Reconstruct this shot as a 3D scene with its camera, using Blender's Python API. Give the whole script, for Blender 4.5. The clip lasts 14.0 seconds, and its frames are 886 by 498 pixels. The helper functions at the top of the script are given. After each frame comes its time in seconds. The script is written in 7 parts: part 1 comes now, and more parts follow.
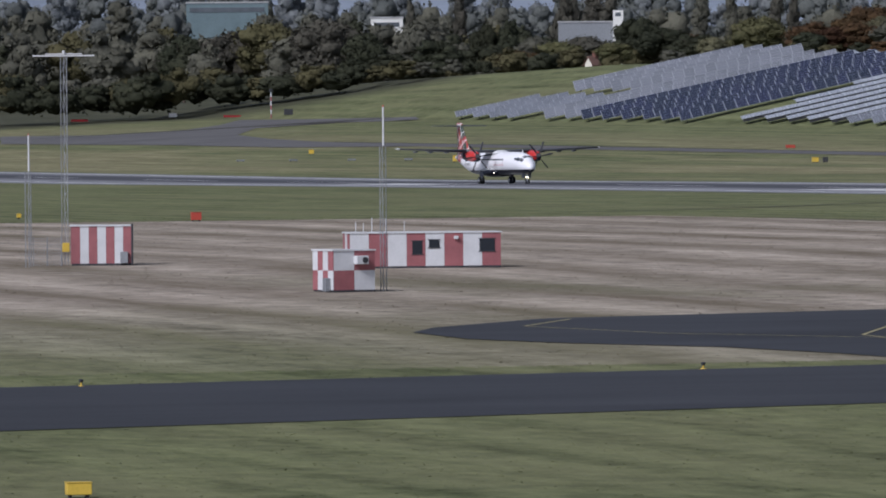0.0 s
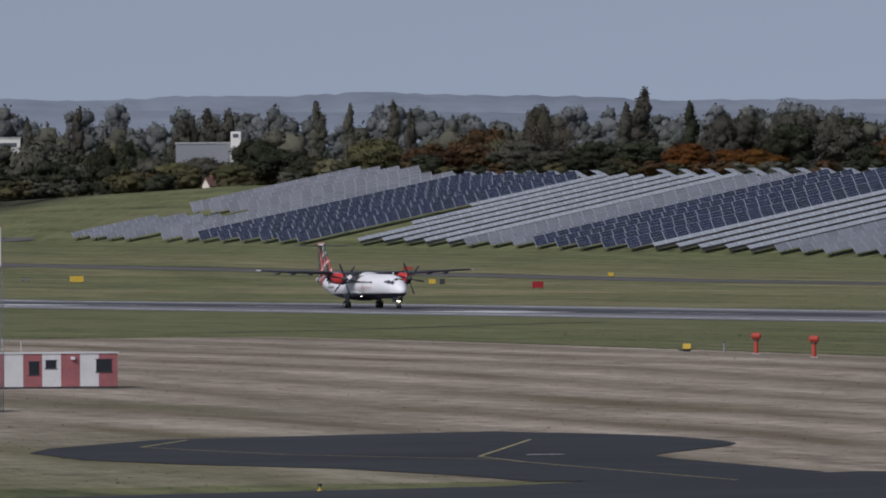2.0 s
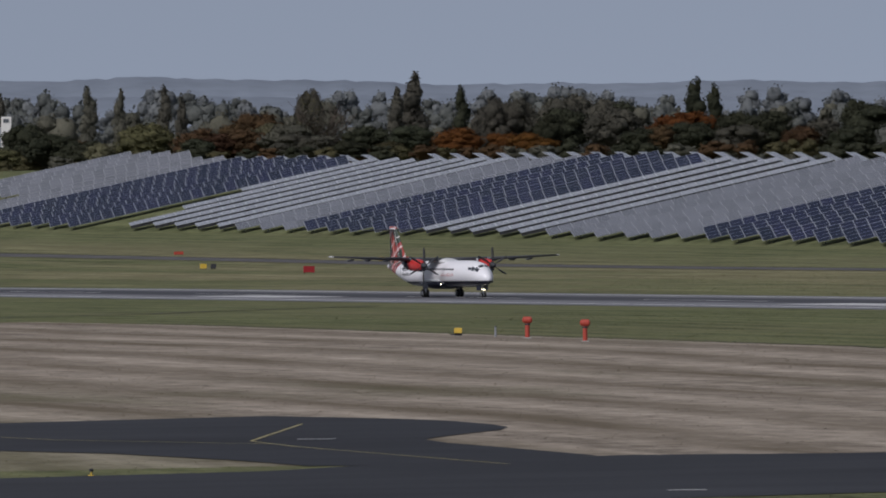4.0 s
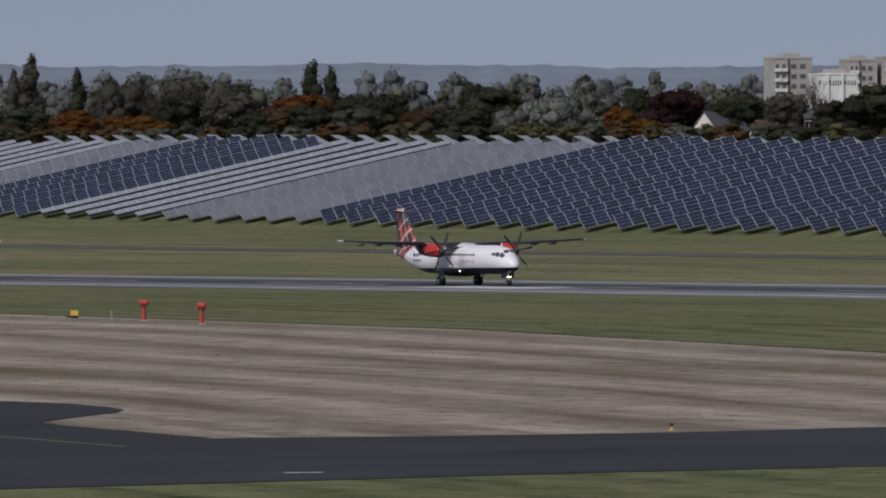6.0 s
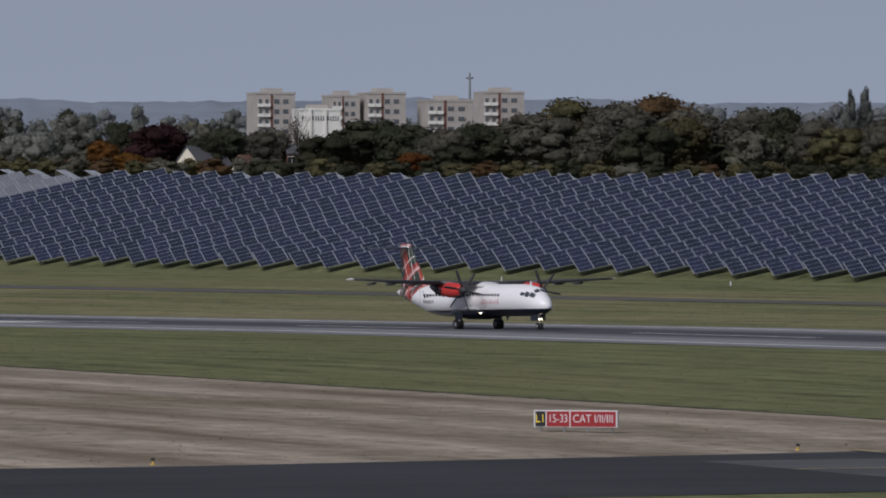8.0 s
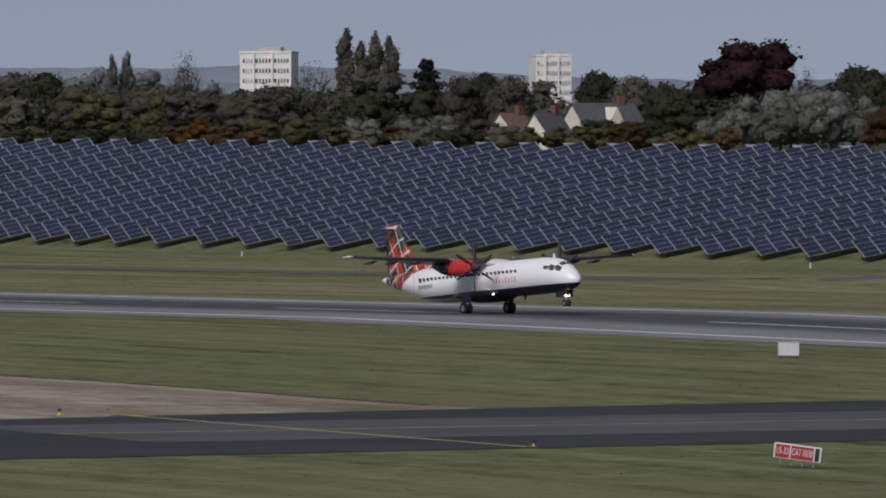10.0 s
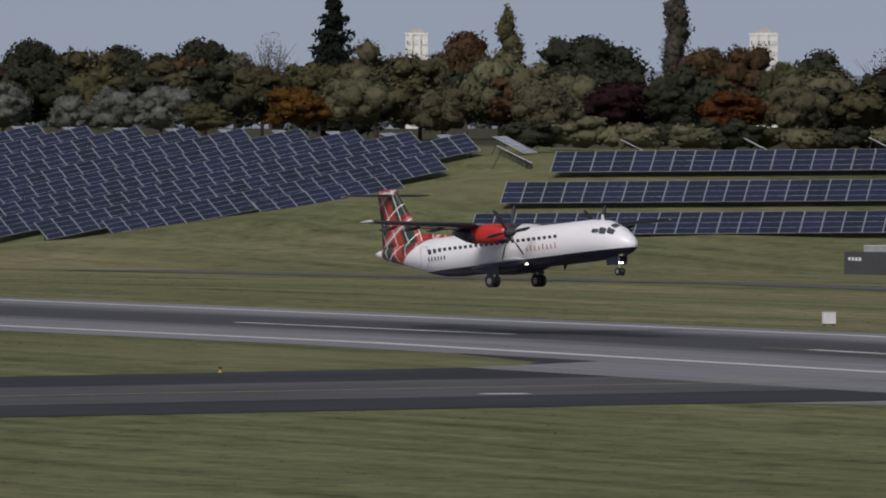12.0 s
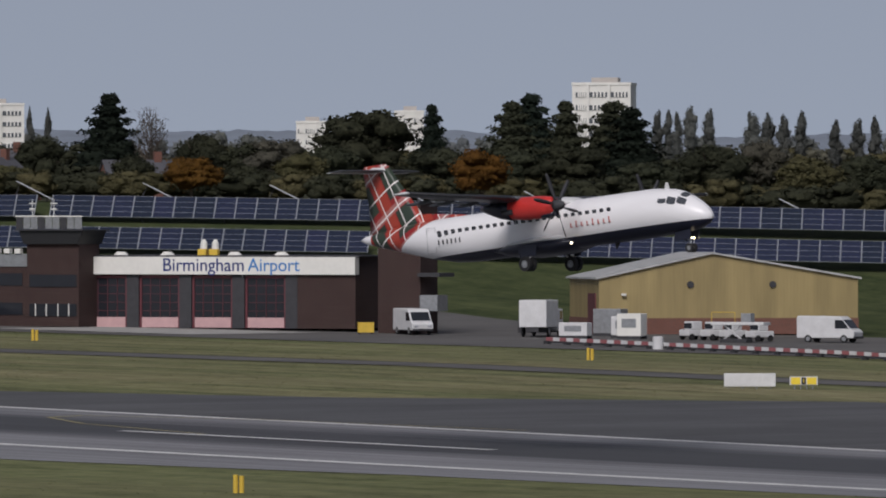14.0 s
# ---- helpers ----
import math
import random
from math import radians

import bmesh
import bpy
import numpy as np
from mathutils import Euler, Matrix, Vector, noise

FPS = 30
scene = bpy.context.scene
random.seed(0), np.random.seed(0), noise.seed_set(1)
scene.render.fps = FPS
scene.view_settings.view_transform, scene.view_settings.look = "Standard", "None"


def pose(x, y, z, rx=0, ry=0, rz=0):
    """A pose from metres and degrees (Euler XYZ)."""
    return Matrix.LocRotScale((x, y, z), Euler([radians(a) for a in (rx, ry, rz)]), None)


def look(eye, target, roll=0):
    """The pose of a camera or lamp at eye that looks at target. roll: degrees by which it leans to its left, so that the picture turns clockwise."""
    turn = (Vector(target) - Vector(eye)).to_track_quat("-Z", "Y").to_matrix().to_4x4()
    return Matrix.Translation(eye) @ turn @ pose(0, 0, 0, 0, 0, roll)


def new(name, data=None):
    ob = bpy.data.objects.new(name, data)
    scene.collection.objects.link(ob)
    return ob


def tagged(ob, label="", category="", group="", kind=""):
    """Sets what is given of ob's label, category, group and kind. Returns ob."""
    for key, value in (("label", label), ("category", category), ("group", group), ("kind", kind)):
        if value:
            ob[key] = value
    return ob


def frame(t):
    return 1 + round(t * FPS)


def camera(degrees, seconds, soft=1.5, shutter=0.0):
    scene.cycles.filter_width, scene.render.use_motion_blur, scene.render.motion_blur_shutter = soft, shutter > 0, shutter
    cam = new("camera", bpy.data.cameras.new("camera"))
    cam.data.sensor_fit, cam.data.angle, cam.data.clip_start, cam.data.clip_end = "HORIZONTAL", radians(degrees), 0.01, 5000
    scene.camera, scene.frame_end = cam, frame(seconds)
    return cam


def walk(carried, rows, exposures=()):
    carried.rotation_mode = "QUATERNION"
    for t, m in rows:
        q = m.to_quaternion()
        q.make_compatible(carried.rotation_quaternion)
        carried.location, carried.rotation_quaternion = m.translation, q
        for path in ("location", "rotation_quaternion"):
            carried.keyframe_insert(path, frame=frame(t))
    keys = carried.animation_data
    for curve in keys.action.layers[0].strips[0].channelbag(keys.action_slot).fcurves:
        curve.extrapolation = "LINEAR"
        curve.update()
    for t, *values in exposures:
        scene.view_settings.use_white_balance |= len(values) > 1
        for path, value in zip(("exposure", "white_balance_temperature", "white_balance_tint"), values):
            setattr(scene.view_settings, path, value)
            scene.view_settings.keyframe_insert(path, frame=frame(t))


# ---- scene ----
import itertools

# ---------------------------------------------------------------- camera
# A tripod on a terrace: pan from the across-runway direction, tilt, lean (degrees)
EYE = Vector((0.0, 0.0, 13.76))
cam = camera(5.441, 14.0, soft=1.9)


def aim(pan, tilt, lean):
    p, t = radians(pan), radians(tilt)
    way = Vector((math.sin(p) * math.cos(t), math.cos(p) * math.cos(t), math.sin(t)))
    return look(EYE, EYE + 100 * way, lean)


PAN = [
    (0.0, -69.666, -0.821, -0.470),
    (0.5, -68.697, -0.610, -0.067),
    (1.0, -68.536, 0.053, 0.020),
    (1.5, -67.807, 0.289, -0.097),
    (2.0, -67.308, -0.091, -0.287),
    (2.5, -66.667, -0.033, -0.275),
    (2.7, -66.444, -0.064, -0.293),
    (4.8, -65.321, -0.332, -0.368),
    (5.0, -65.013, -0.394, -0.329),
    (5.5, -64.066, -0.527, -0.292),
    (6.0, -63.547, -0.316, -0.332),
    (6.5, -62.987, -0.139, -0.305),
    (7.0, -62.307, -0.122, -0.258),
    (7.5, -61.526, -0.103, -0.247),
    (7.7, -61.072, -0.098, -0.141),
    (9.8, -56.262, -0.340, -0.066),
    (10.0, -55.830, -0.330, -0.038),
    (10.5, -54.763, -0.375, 0.071),
    (11.0, -53.203, -0.407, -0.136),
    (11.5, -51.729, -0.443, -0.056),
    (12.0, -49.838, -0.462, 0.043),
    (12.5, -48.233, -0.413, 0.005),
    (13.0, -45.947, -0.294, -0.009),
    (13.4, -44.468, -0.244, -0.193),
    (13.5, -44.054, -0.234, 0.037),
    (13.7, -43.094, -0.210, -0.159),
    (14.0, -41.523, -0.180, -0.011),
]
walk(cam, [(t, aim(p, e, r)) for t, p, e, r in PAN], exposures=[(0.0, 0.46, 5600, 16), (0.5, 0.48, 5600, 16), (1.0, 0.38, 5680, 15), (1.5, 0.26, 5760, 15), (2.0, 0.14, 5850, 15), (2.7, 0.06, 5900, 15), (5.0, 0.0, 5950, 15), (9.8, 0.0, 6050, 15), (12.0, 0.0, 6180, 15), (14.0, 0.0, 6150, 15)])

# ---------------------------------------------------------------- light
world = bpy.data.worlds.new("sky")
scene.world = world
world.use_nodes = True
wn = world.node_tree.nodes
sky = wn.new("ShaderNodeTexSky")
sky.sky_type = "NISHITA"
sky.sun_disc = False
SUN_WAY = Vector((0.40, -0.75, 0.72)).normalized()
sky.sun_elevation = math.asin(SUN_WAY.z)
sky.sun_rotation = math.atan2(SUN_WAY.x, SUN_WAY.y)
sky.air_density = 1.0
sky.dust_density = 0.6
sky.ozone_density = 1.0
# thin high cloud: the horizon takes the colour of the sky a little higher up
tc_ = wn.new("ShaderNodeTexCoord")
up_ = wn.new("ShaderNodeVectorMath")
up_.operation = "ADD"
up_.inputs[1].default_value = (0, 0, 0.22)
nm_ = wn.new("ShaderNodeVectorMath")
nm_.operation = "NORMALIZE"
world.node_tree.links.new(tc_.outputs["Generated"], up_.inputs[0])
world.node_tree.links.new(up_.outputs[0], nm_.inputs[0])
world.node_tree.links.new(nm_.outputs[0], sky.inputs["Vector"])
hs = wn.new("ShaderNodeHueSaturation")
hs.inputs["Saturation"].default_value = 0.42
world.node_tree.links.new(sky.outputs["Color"], hs.inputs["Color"])
world.node_tree.links.new(hs.outputs["Color"], wn["Background"].inputs["Color"])
wn["Background"].inputs["Strength"].default_value = 0.062
sun = new("sun", bpy.data.lights.new("sun", "SUN"))
sun.data.energy = 2.4
sun.data.angle = radians(26)
sun.data.color = (1.0, 0.94, 0.86)
sun.matrix_world = look(SUN_WAY * 100, (0, 0, 0))

# ---------------------------------------------------------------- materials


def node_tree(name):
    m = bpy.data.materials.new(name)
    m.use_nodes = True
    return m, m.node_tree.nodes, m.node_tree.links, m.node_tree.nodes["Principled BSDF"]


def calc(nt, op, a, b=None, c=None):
    n = nt.nodes.new("ShaderNodeMath")
    n.operation = op
    for i, v in enumerate((a, b, c)):
        if v is None:
            continue
        if isinstance(v, (int, float)):
            n.inputs[i].default_value = v
        else:
            nt.links.new(v, n.inputs[i])
    return n.outputs[0]


def blend(nt, fac, a, b):
    n = nt.nodes.new("ShaderNodeMix")
    n.data_type = "RGBA"
    for i, v in ((0, fac), (6, a), (7, b)):
        if isinstance(v, (int, float)):
            n.inputs[i].default_value = v
        elif isinstance(v, tuple):
            n.inputs[i].default_value = (*v, 1)
        else:
            nt.links.new(v, n.inputs[i])
    return n.outputs[2]


def wave_noise(nt, scale, detail=3.0, stretch=(1, 1, 1), space="Object", rough=0.55):
    tc = nt.nodes.new("ShaderNodeTexCoord")
    mp = nt.nodes.new("ShaderNodeMapping")
    mp.inputs["Scale"].default_value = stretch
    n = nt.nodes.new("ShaderNodeTexNoise")
    n.inputs["Scale"].default_value = scale
    n.inputs["Detail"].default_value = detail
    n.inputs["Roughness"].default_value = rough
    nt.links.new(tc.outputs[space], mp.inputs["Vector"])
    nt.links.new(mp.outputs[0], n.inputs["Vector"])
    return n.outputs["Fac"]


def span(nt, v, lo, hi):
    n = nt.nodes.new("ShaderNodeMapRange")
    n.inputs[1].default_value, n.inputs[2].default_value = lo, hi
    nt.links.new(v, n.inputs[0])
    return n.outputs[0]


def mat(name, col, rough=0.6, metal=0.0, vary=0.25, scale=2.0, bump=0.0, fine=9.0, spec=0.5, per_object=0.0, island=0.0):
    """A surface with a base colour, broad stains, fine grain and relief."""
    m, nodes, links, bsdf = node_tree(name)
    nt = m.node_tree
    a = wave_noise(nt, scale)
    b = wave_noise(nt, scale * fine, 2.0)
    f = calc(nt, "ADD", calc(nt, "MULTIPLY", a, 0.65), calc(nt, "MULTIPLY", b, 0.35))
    f = span(nt, f, 0.3, 0.7)
    dark = tuple(c * (1 - vary) for c in col)
    light = tuple(min(1, c * (1 + vary)) for c in col)
    c = blend(nt, f, dark, light)
    if per_object or island:
        src = nodes.new("ShaderNodeObjectInfo").outputs["Random"] if per_object else nodes.new("ShaderNodeNewGeometry").outputs["Random Per Island"]
        amt = per_object or island
        h = nodes.new("ShaderNodeHueSaturation")
        links.new(calc(nt, "MULTIPLY_ADD", src, 2 * amt, 1 - amt), h.inputs["Value"])
        links.new(calc(nt, "MULTIPLY_ADD", src, 0.05 * amt * 2, 0.5 - 0.05 * amt), h.inputs["Hue"])
        links.new(c, h.inputs["Color"])
        c = h.outputs[0]
    links.new(c, bsdf.inputs["Base Color"])
    bsdf.inputs["Roughness"].default_value = rough
    bsdf.inputs["Metallic"].default_value = metal
    bsdf.inputs["Specular IOR Level"].default_value = spec
    if bump:
        bn = nodes.new("ShaderNodeBump")
        bn.inputs["Strength"].default_value = bump
        bn.inputs["Distance"].default_value = 0.05
        links.new(b, bn.inputs["Height"])
        links.new(bn.outputs[0], bsdf.inputs["Normal"])
    return m


def leafy(name, col, other, clump, tuft):
    """Foliage: two leaf tones mixed bough by bough and spray by spray, with a leafy relief."""
    m, nodes, links, bsdf = node_tree(name)
    nt = m.node_tree
    rnd = nodes.new("ShaderNodeNewGeometry").outputs["Random Per Island"]
    obj = nodes.new("ShaderNodeObjectInfo").outputs["Random"]
    big = span(nt, wave_noise(nt, clump, 2.0), 0.35, 0.65)
    grain = wave_noise(nt, tuft, 5.0, rough=0.75)
    fine = span(nt, grain, 0.36, 0.64)
    f = calc(nt, "ADD", calc(nt, "MULTIPLY", fine, 0.35), calc(nt, "MULTIPLY_ADD", rnd, 0.4, calc(nt, "MULTIPLY", big, 0.25)))
    c = blend(nt, f, tuple(0.7 * v for v in col), tuple(1.12 * v for v in other))
    h = nodes.new("ShaderNodeHueSaturation")
    links.new(calc(nt, "MULTIPLY_ADD", obj, 0.4, 0.8), h.inputs["Value"])
    links.new(calc(nt, "MULTIPLY_ADD", obj, 0.03, 0.485), h.inputs["Hue"])
    links.new(c, h.inputs["Color"])
    links.new(h.outputs[0], bsdf.inputs["Base Color"])
    bsdf.inputs["Roughness"].default_value = 0.9
    bsdf.inputs["Specular IOR Level"].default_value = 0.05
    bn = nodes.new("ShaderNodeBump")
    bn.inputs["Strength"].default_value = 0.9
    bn.inputs["Distance"].default_value = 0.55
    links.new(grain, bn.inputs["Height"])
    links.new(bn.outputs[0], bsdf.inputs["Normal"])
    return m


def glow(name, col, power):
    m, nodes, links, bsdf = node_tree(name)
    bsdf.inputs["Base Color"].default_value = (*col, 1)
    bsdf.inputs["Emission Color"].default_value = (*col, 1)
    bsdf.inputs["Emission Strength"].default_value = power
    return m


def ground_material():
    """Mown airfield grass, a dry straw field beside the taxiway, rough grass beyond."""
    m, nodes, links, bsdf = node_tree("airfield_grass")
    nt = m.node_tree
    tc = nodes.new("ShaderNodeTexCoord")
    sp = nodes.new("ShaderNodeSeparateXYZ")
    links.new(tc.outputs["Object"], sp.inputs[0])
    x, y = sp.outputs[0], sp.outputs[1]
    broad = wave_noise(nt, 0.035, 4.0, (0.35, 1, 1))
    streak = wave_noise(nt, 0.25, 4.0, (0.12, 1, 1))
    tuft = wave_noise(nt, 1.1, 4.0, (0.5, 1, 1), rough=0.7)
    wob = calc(nt, "MULTIPLY_ADD", wave_noise(nt, 0.02, 3.0), 10.0, -5.0)
    # mowing swaths along the runway
    ph = calc(nt, "MULTIPLY", calc(nt, "ADD", y, wob), 2 * math.pi / 15.0)
    swath = calc(nt, "MULTIPLY_ADD", calc(nt, "SINE", ph), 0.5, 0.5)
    ph2 = calc(nt, "MULTIPLY", calc(nt, "ADD", y, calc(nt, "MULTIPLY", wob, 0.3)), 2 * math.pi / 6.5)
    swath2 = calc(nt, "MULTIPLY_ADD", calc(nt, "SINE", ph2), 0.5, 0.5)
    clump = wave_noise(nt, 0.33, 5.0, rough=0.78)
    mixed = calc(nt, "ADD", calc(nt, "MULTIPLY", streak, 0.35), calc(nt, "ADD", calc(nt, "MULTIPLY", tuft, 0.2), calc(nt, "MULTIPLY", clump, 0.45)))
    fine = span(nt, mixed, 0.38, 0.62)
    green = blend(nt, fine, (0.036, 0.044, 0.017), (0.195, 0.208, 0.096))
    green = blend(nt, calc(nt, "MULTIPLY", swath2, 0.35), green, (0.175, 0.180, 0.09))
    green = blend(nt, calc(nt, "MULTIPLY", span(nt, broad, 0.45, 0.75), 0.5), green, (0.20, 0.180, 0.10))
    dry = span(nt, wave_noise(nt, 0.06, 4.0, (0.15, 1, 1)), 0.40, 0.62)
    dry = calc(nt, "MULTIPLY", calc(nt, "MULTIPLY", dry, span(nt, y, 436.0, 442.0)), calc(nt, "MULTIPLY", span(nt, y, 585.0, 530.0), 0.7))
    green = blend(nt, dry, green, blend(nt, fine, (0.13, 0.115, 0.06), (0.33, 0.29, 0.17)))
    straw = blend(nt, fine, (0.165, 0.138, 0.105), (0.50, 0.43, 0.345))
    sw = calc(nt, "MULTIPLY", calc(nt, "MULTIPLY", swath, span(nt, streak, 0.3, 0.6)), 0.9)
    straw = blend(nt, sw, straw, (0.125, 0.100, 0.066))
    straw = blend(nt, calc(nt, "MULTIPLY", span(nt, broad, 0.56, 0.72), 0.6), straw, (0.085, 0.085, 0.035))
    # field bounds, frayed by noise
    fx = calc(nt, "ADD", x, calc(nt, "MULTIPLY_ADD", tuft, 8.0, -4.0))
    fy = calc(nt, "ADD", y, calc(nt, "MULTIPLY_ADD", tuft, 5.0, -2.5))
    inside = calc(nt, "MULTIPLY", calc(nt, "GREATER_THAN", fx, -745.0), calc(nt, "LESS_THAN", fx, -422.0))
    inside = calc(nt, "MULTIPLY", inside, calc(nt, "LESS_THAN", fy, 295.0))
    # the corner by the huts stays greener
    gx = span(nt, calc(nt, "ADD", x, calc(nt, "MULTIPLY_ADD", broad, 90.0, -45.0)), -520.0, -440.0)
    gy = span(nt, calc(nt, "ADD", y, calc(nt, "MULTIPLY_ADD", broad, 60.0, -30.0)), 205.0, 150.0)
    inside = calc(nt, "MULTIPLY", inside, calc(nt, "MULTIPLY_ADD", calc(nt, "MULTIPLY", gx, gy), -0.8, 1.0))
    col = blend(nt, inside, green, straw)
    # darker green grass on the short bank
    bank = calc(nt, "MULTIPLY", span(nt, fy, 606.0, 625.0), span(nt, x, -735.0, -700.0))
    col = blend(nt, bank, col, blend(nt, fine, (0.026, 0.038, 0.014), (0.082, 0.096, 0.040)))
    # rough scrub under the woods beyond the banks
    reach = calc(nt, "SQRT", calc(nt, "ADD", calc(nt, "MULTIPLY", x, x), calc(nt, "MULTIPLY", y, y)))
    wild = calc(nt, "MAXIMUM", span(nt, y, 690.0, 720.0), span(nt, reach, 1830.0, 1860.0))
    col = blend(nt, wild, col, blend(nt, fine, (0.040, 0.044, 0.026), (0.085, 0.082, 0.052)))
    links.new(col, bsdf.inputs["Base Color"])
    bsdf.inputs["Roughness"].default_value = 0.9
    bsdf.inputs["Specular IOR Level"].default_value = 0.1
    bn = nodes.new("ShaderNodeBump")
    bn.inputs["Strength"].default_value = 0.6
    bn.inputs["Distance"].default_value = 0.25
    links.new(tuft, bn.inputs["Height"])
    links.new(bn.outputs[0], bsdf.inputs["Normal"])
    return m


def asphalt_material(name, col, rubber=False):
    """Worn asphalt with long tyre streaks; rubber darkens the runway's middle."""
    m, nodes, links, bsdf = node_tree(name)
    nt = m.node_tree
    tc = nodes.new("ShaderNodeTexCoord")
    sp = nodes.new("ShaderNodeSeparateXYZ")
    links.new(tc.outputs["Object"], sp.inputs[0])
    streak = wave_noise(nt, 0.8, 4.0, (0.02, 1, 1) if rubber else (0.3, 0.05, 1))
    patch = wave_noise(nt, 0.05, 4.0)
    grain = wave_noise(nt, 3.0, 2.0)
    f = calc(nt, "ADD", calc(nt, "MULTIPLY", streak, 0.5), calc(nt, "ADD", calc(nt, "MULTIPLY", patch, 0.3), calc(nt, "MULTIPLY", grain, 0.2)))
    f = span(nt, f, 0.35, 0.65)
    c = blend(nt, f, tuple(0.72 * v for v in col), tuple(1.3 * v for v in col))
    if rubber:
        d = calc(nt, "ABSOLUTE", calc(nt, "SUBTRACT", sp.outputs[1], 415.0))
        mid = calc(nt, "MULTIPLY", span(nt, calc(nt, "ADD", d, calc(nt, "MULTIPLY_ADD", streak, 8, -4)), 15.0, 7.0), 0.85)
        c = blend(nt, mid, c, (0.040, 0.041, 0.046))
    links.new(c, bsdf.inputs["Base Color"])
    bsdf.inputs["Roughness"].default_value = 0.8
    bsdf.inputs["Specular IOR Level"].default_value = 0.25
    return m


def cladding(name, col, pitch, axis=0, depth=0.25):
    """Profiled sheet with ribs and streaks of dirt."""
    m, nodes, links, bsdf = node_tree(name)
    nt = m.node_tree
    tc = nodes.new("ShaderNodeTexCoord")
    sp = nodes.new("ShaderNodeSeparateXYZ")
    links.new(tc.outputs["Object"], sp.inputs[0])
    rib = calc(nt, "SINE", calc(nt, "MULTIPLY", sp.outputs[axis], 2 * math.pi / pitch))
    dirt = wave_noise(nt, 0.7, 4.0, (1, 1, 0.15))
    c = blend(nt, span(nt, dirt, 0.3, 0.7), tuple(0.78 * v for v in col), tuple(min(1, 1.12 * v) for v in col))
    links.new(c, bsdf.inputs["Base Color"])
    bsdf.inputs["Roughness"].default_value = 0.55
    bn = nodes.new("ShaderNodeBump")
    bn.inputs["Strength"].default_value = depth
    bn.inputs["Distance"].default_value = 0.04
    links.new(rib, bn.inputs["Height"])
    links.new(bn.outputs[0], bsdf.inputs["Normal"])
    return m


def brickwork(name, a, b):
    m, nodes, links, bsdf = node_tree(name)
    nt = m.node_tree
    tc = nodes.new("ShaderNodeTexCoord")
    mp = nodes.new("ShaderNodeMapping")
    mp.inputs["Rotation"].default_value = (radians(90), 0, 0)
    br = nodes.new("ShaderNodeTexBrick")
    br.inputs["Color1"].default_value = (*a, 1)
    br.inputs["Color2"].default_value = (*b, 1)
    br.inputs["Mortar"].default_value = (0.09, 0.07, 0.06, 1)
    br.inputs["Scale"].default_value = 1.0
    br.inputs["Brick Width"].default_value = 0.225
    br.inputs["Row Height"].default_value = 0.075
    br.inputs["Mortar Size"].default_value = 0.008
    links.new(tc.outputs["Object"], mp.inputs["Vector"])
    links.new(mp.outputs[0], br.inputs["Vector"])
    stain = span(nt, wave_noise(nt, 0.6, 3.0), 0.25, 0.75)
    c = blend(nt, calc(nt, "MULTIPLY", stain, 0.4), br.outputs["Color"], tuple(0.5 * v for v in a))
    links.new(c, bsdf.inputs["Base Color"])
    bsdf.inputs["Roughness"].default_value = 0.85
    return m


def frac_band(nt, v, period, lo, hi, shift=0.0):
    """1 where v lies in the band lo..hi of each period."""
    f = calc(nt, "FRACT", calc(nt, "MULTIPLY_ADD", v, 1.0 / period, shift))
    return calc(nt, "MULTIPLY", calc(nt, "GREATER_THAN", f, lo), calc(nt, "LESS_THAN", f, hi))


def tartan_colour(nt, x, z):
    """Red, orange and dark green check with white lines, laid on the bias."""
    u = calc(nt, "ADD", calc(nt, "MULTIPLY", x, 0.90), calc(nt, "MULTIPLY", z, 0.42))
    v = calc(nt, "SUBTRACT", calc(nt, "MULTIPLY", z, 0.86), calc(nt, "MULTIPLY", x, 0.50))
    c = blend(nt, frac_band(nt, u, 2.3, 0.0, 0.42, 0.15), (0.27, 0.022, 0.022), (0.36, 0.05, 0.03))
    c = blend(nt, calc(nt, "MULTIPLY", frac_band(nt, u, 2.3, 0.40, 0.90, 0.1), frac_band(nt, v, 2.6, 0.10, 0.78)), c, (0.035, 0.05, 0.035))
    c = blend(nt, calc(nt, "MULTIPLY", frac_band(nt, v, 2.6, 0.80, 0.97), 0.6), c, (0.45, 0.24, 0.22))
    c = blend(nt, frac_band(nt, u, 1.15, 0.0, 0.07, 0.1), c, (0.75, 0.70, 0.68))
    c = blend(nt, frac_band(nt, v, 1.3, 0.0, 0.07, 0.3), c, (0.75, 0.70, 0.68))
    return c


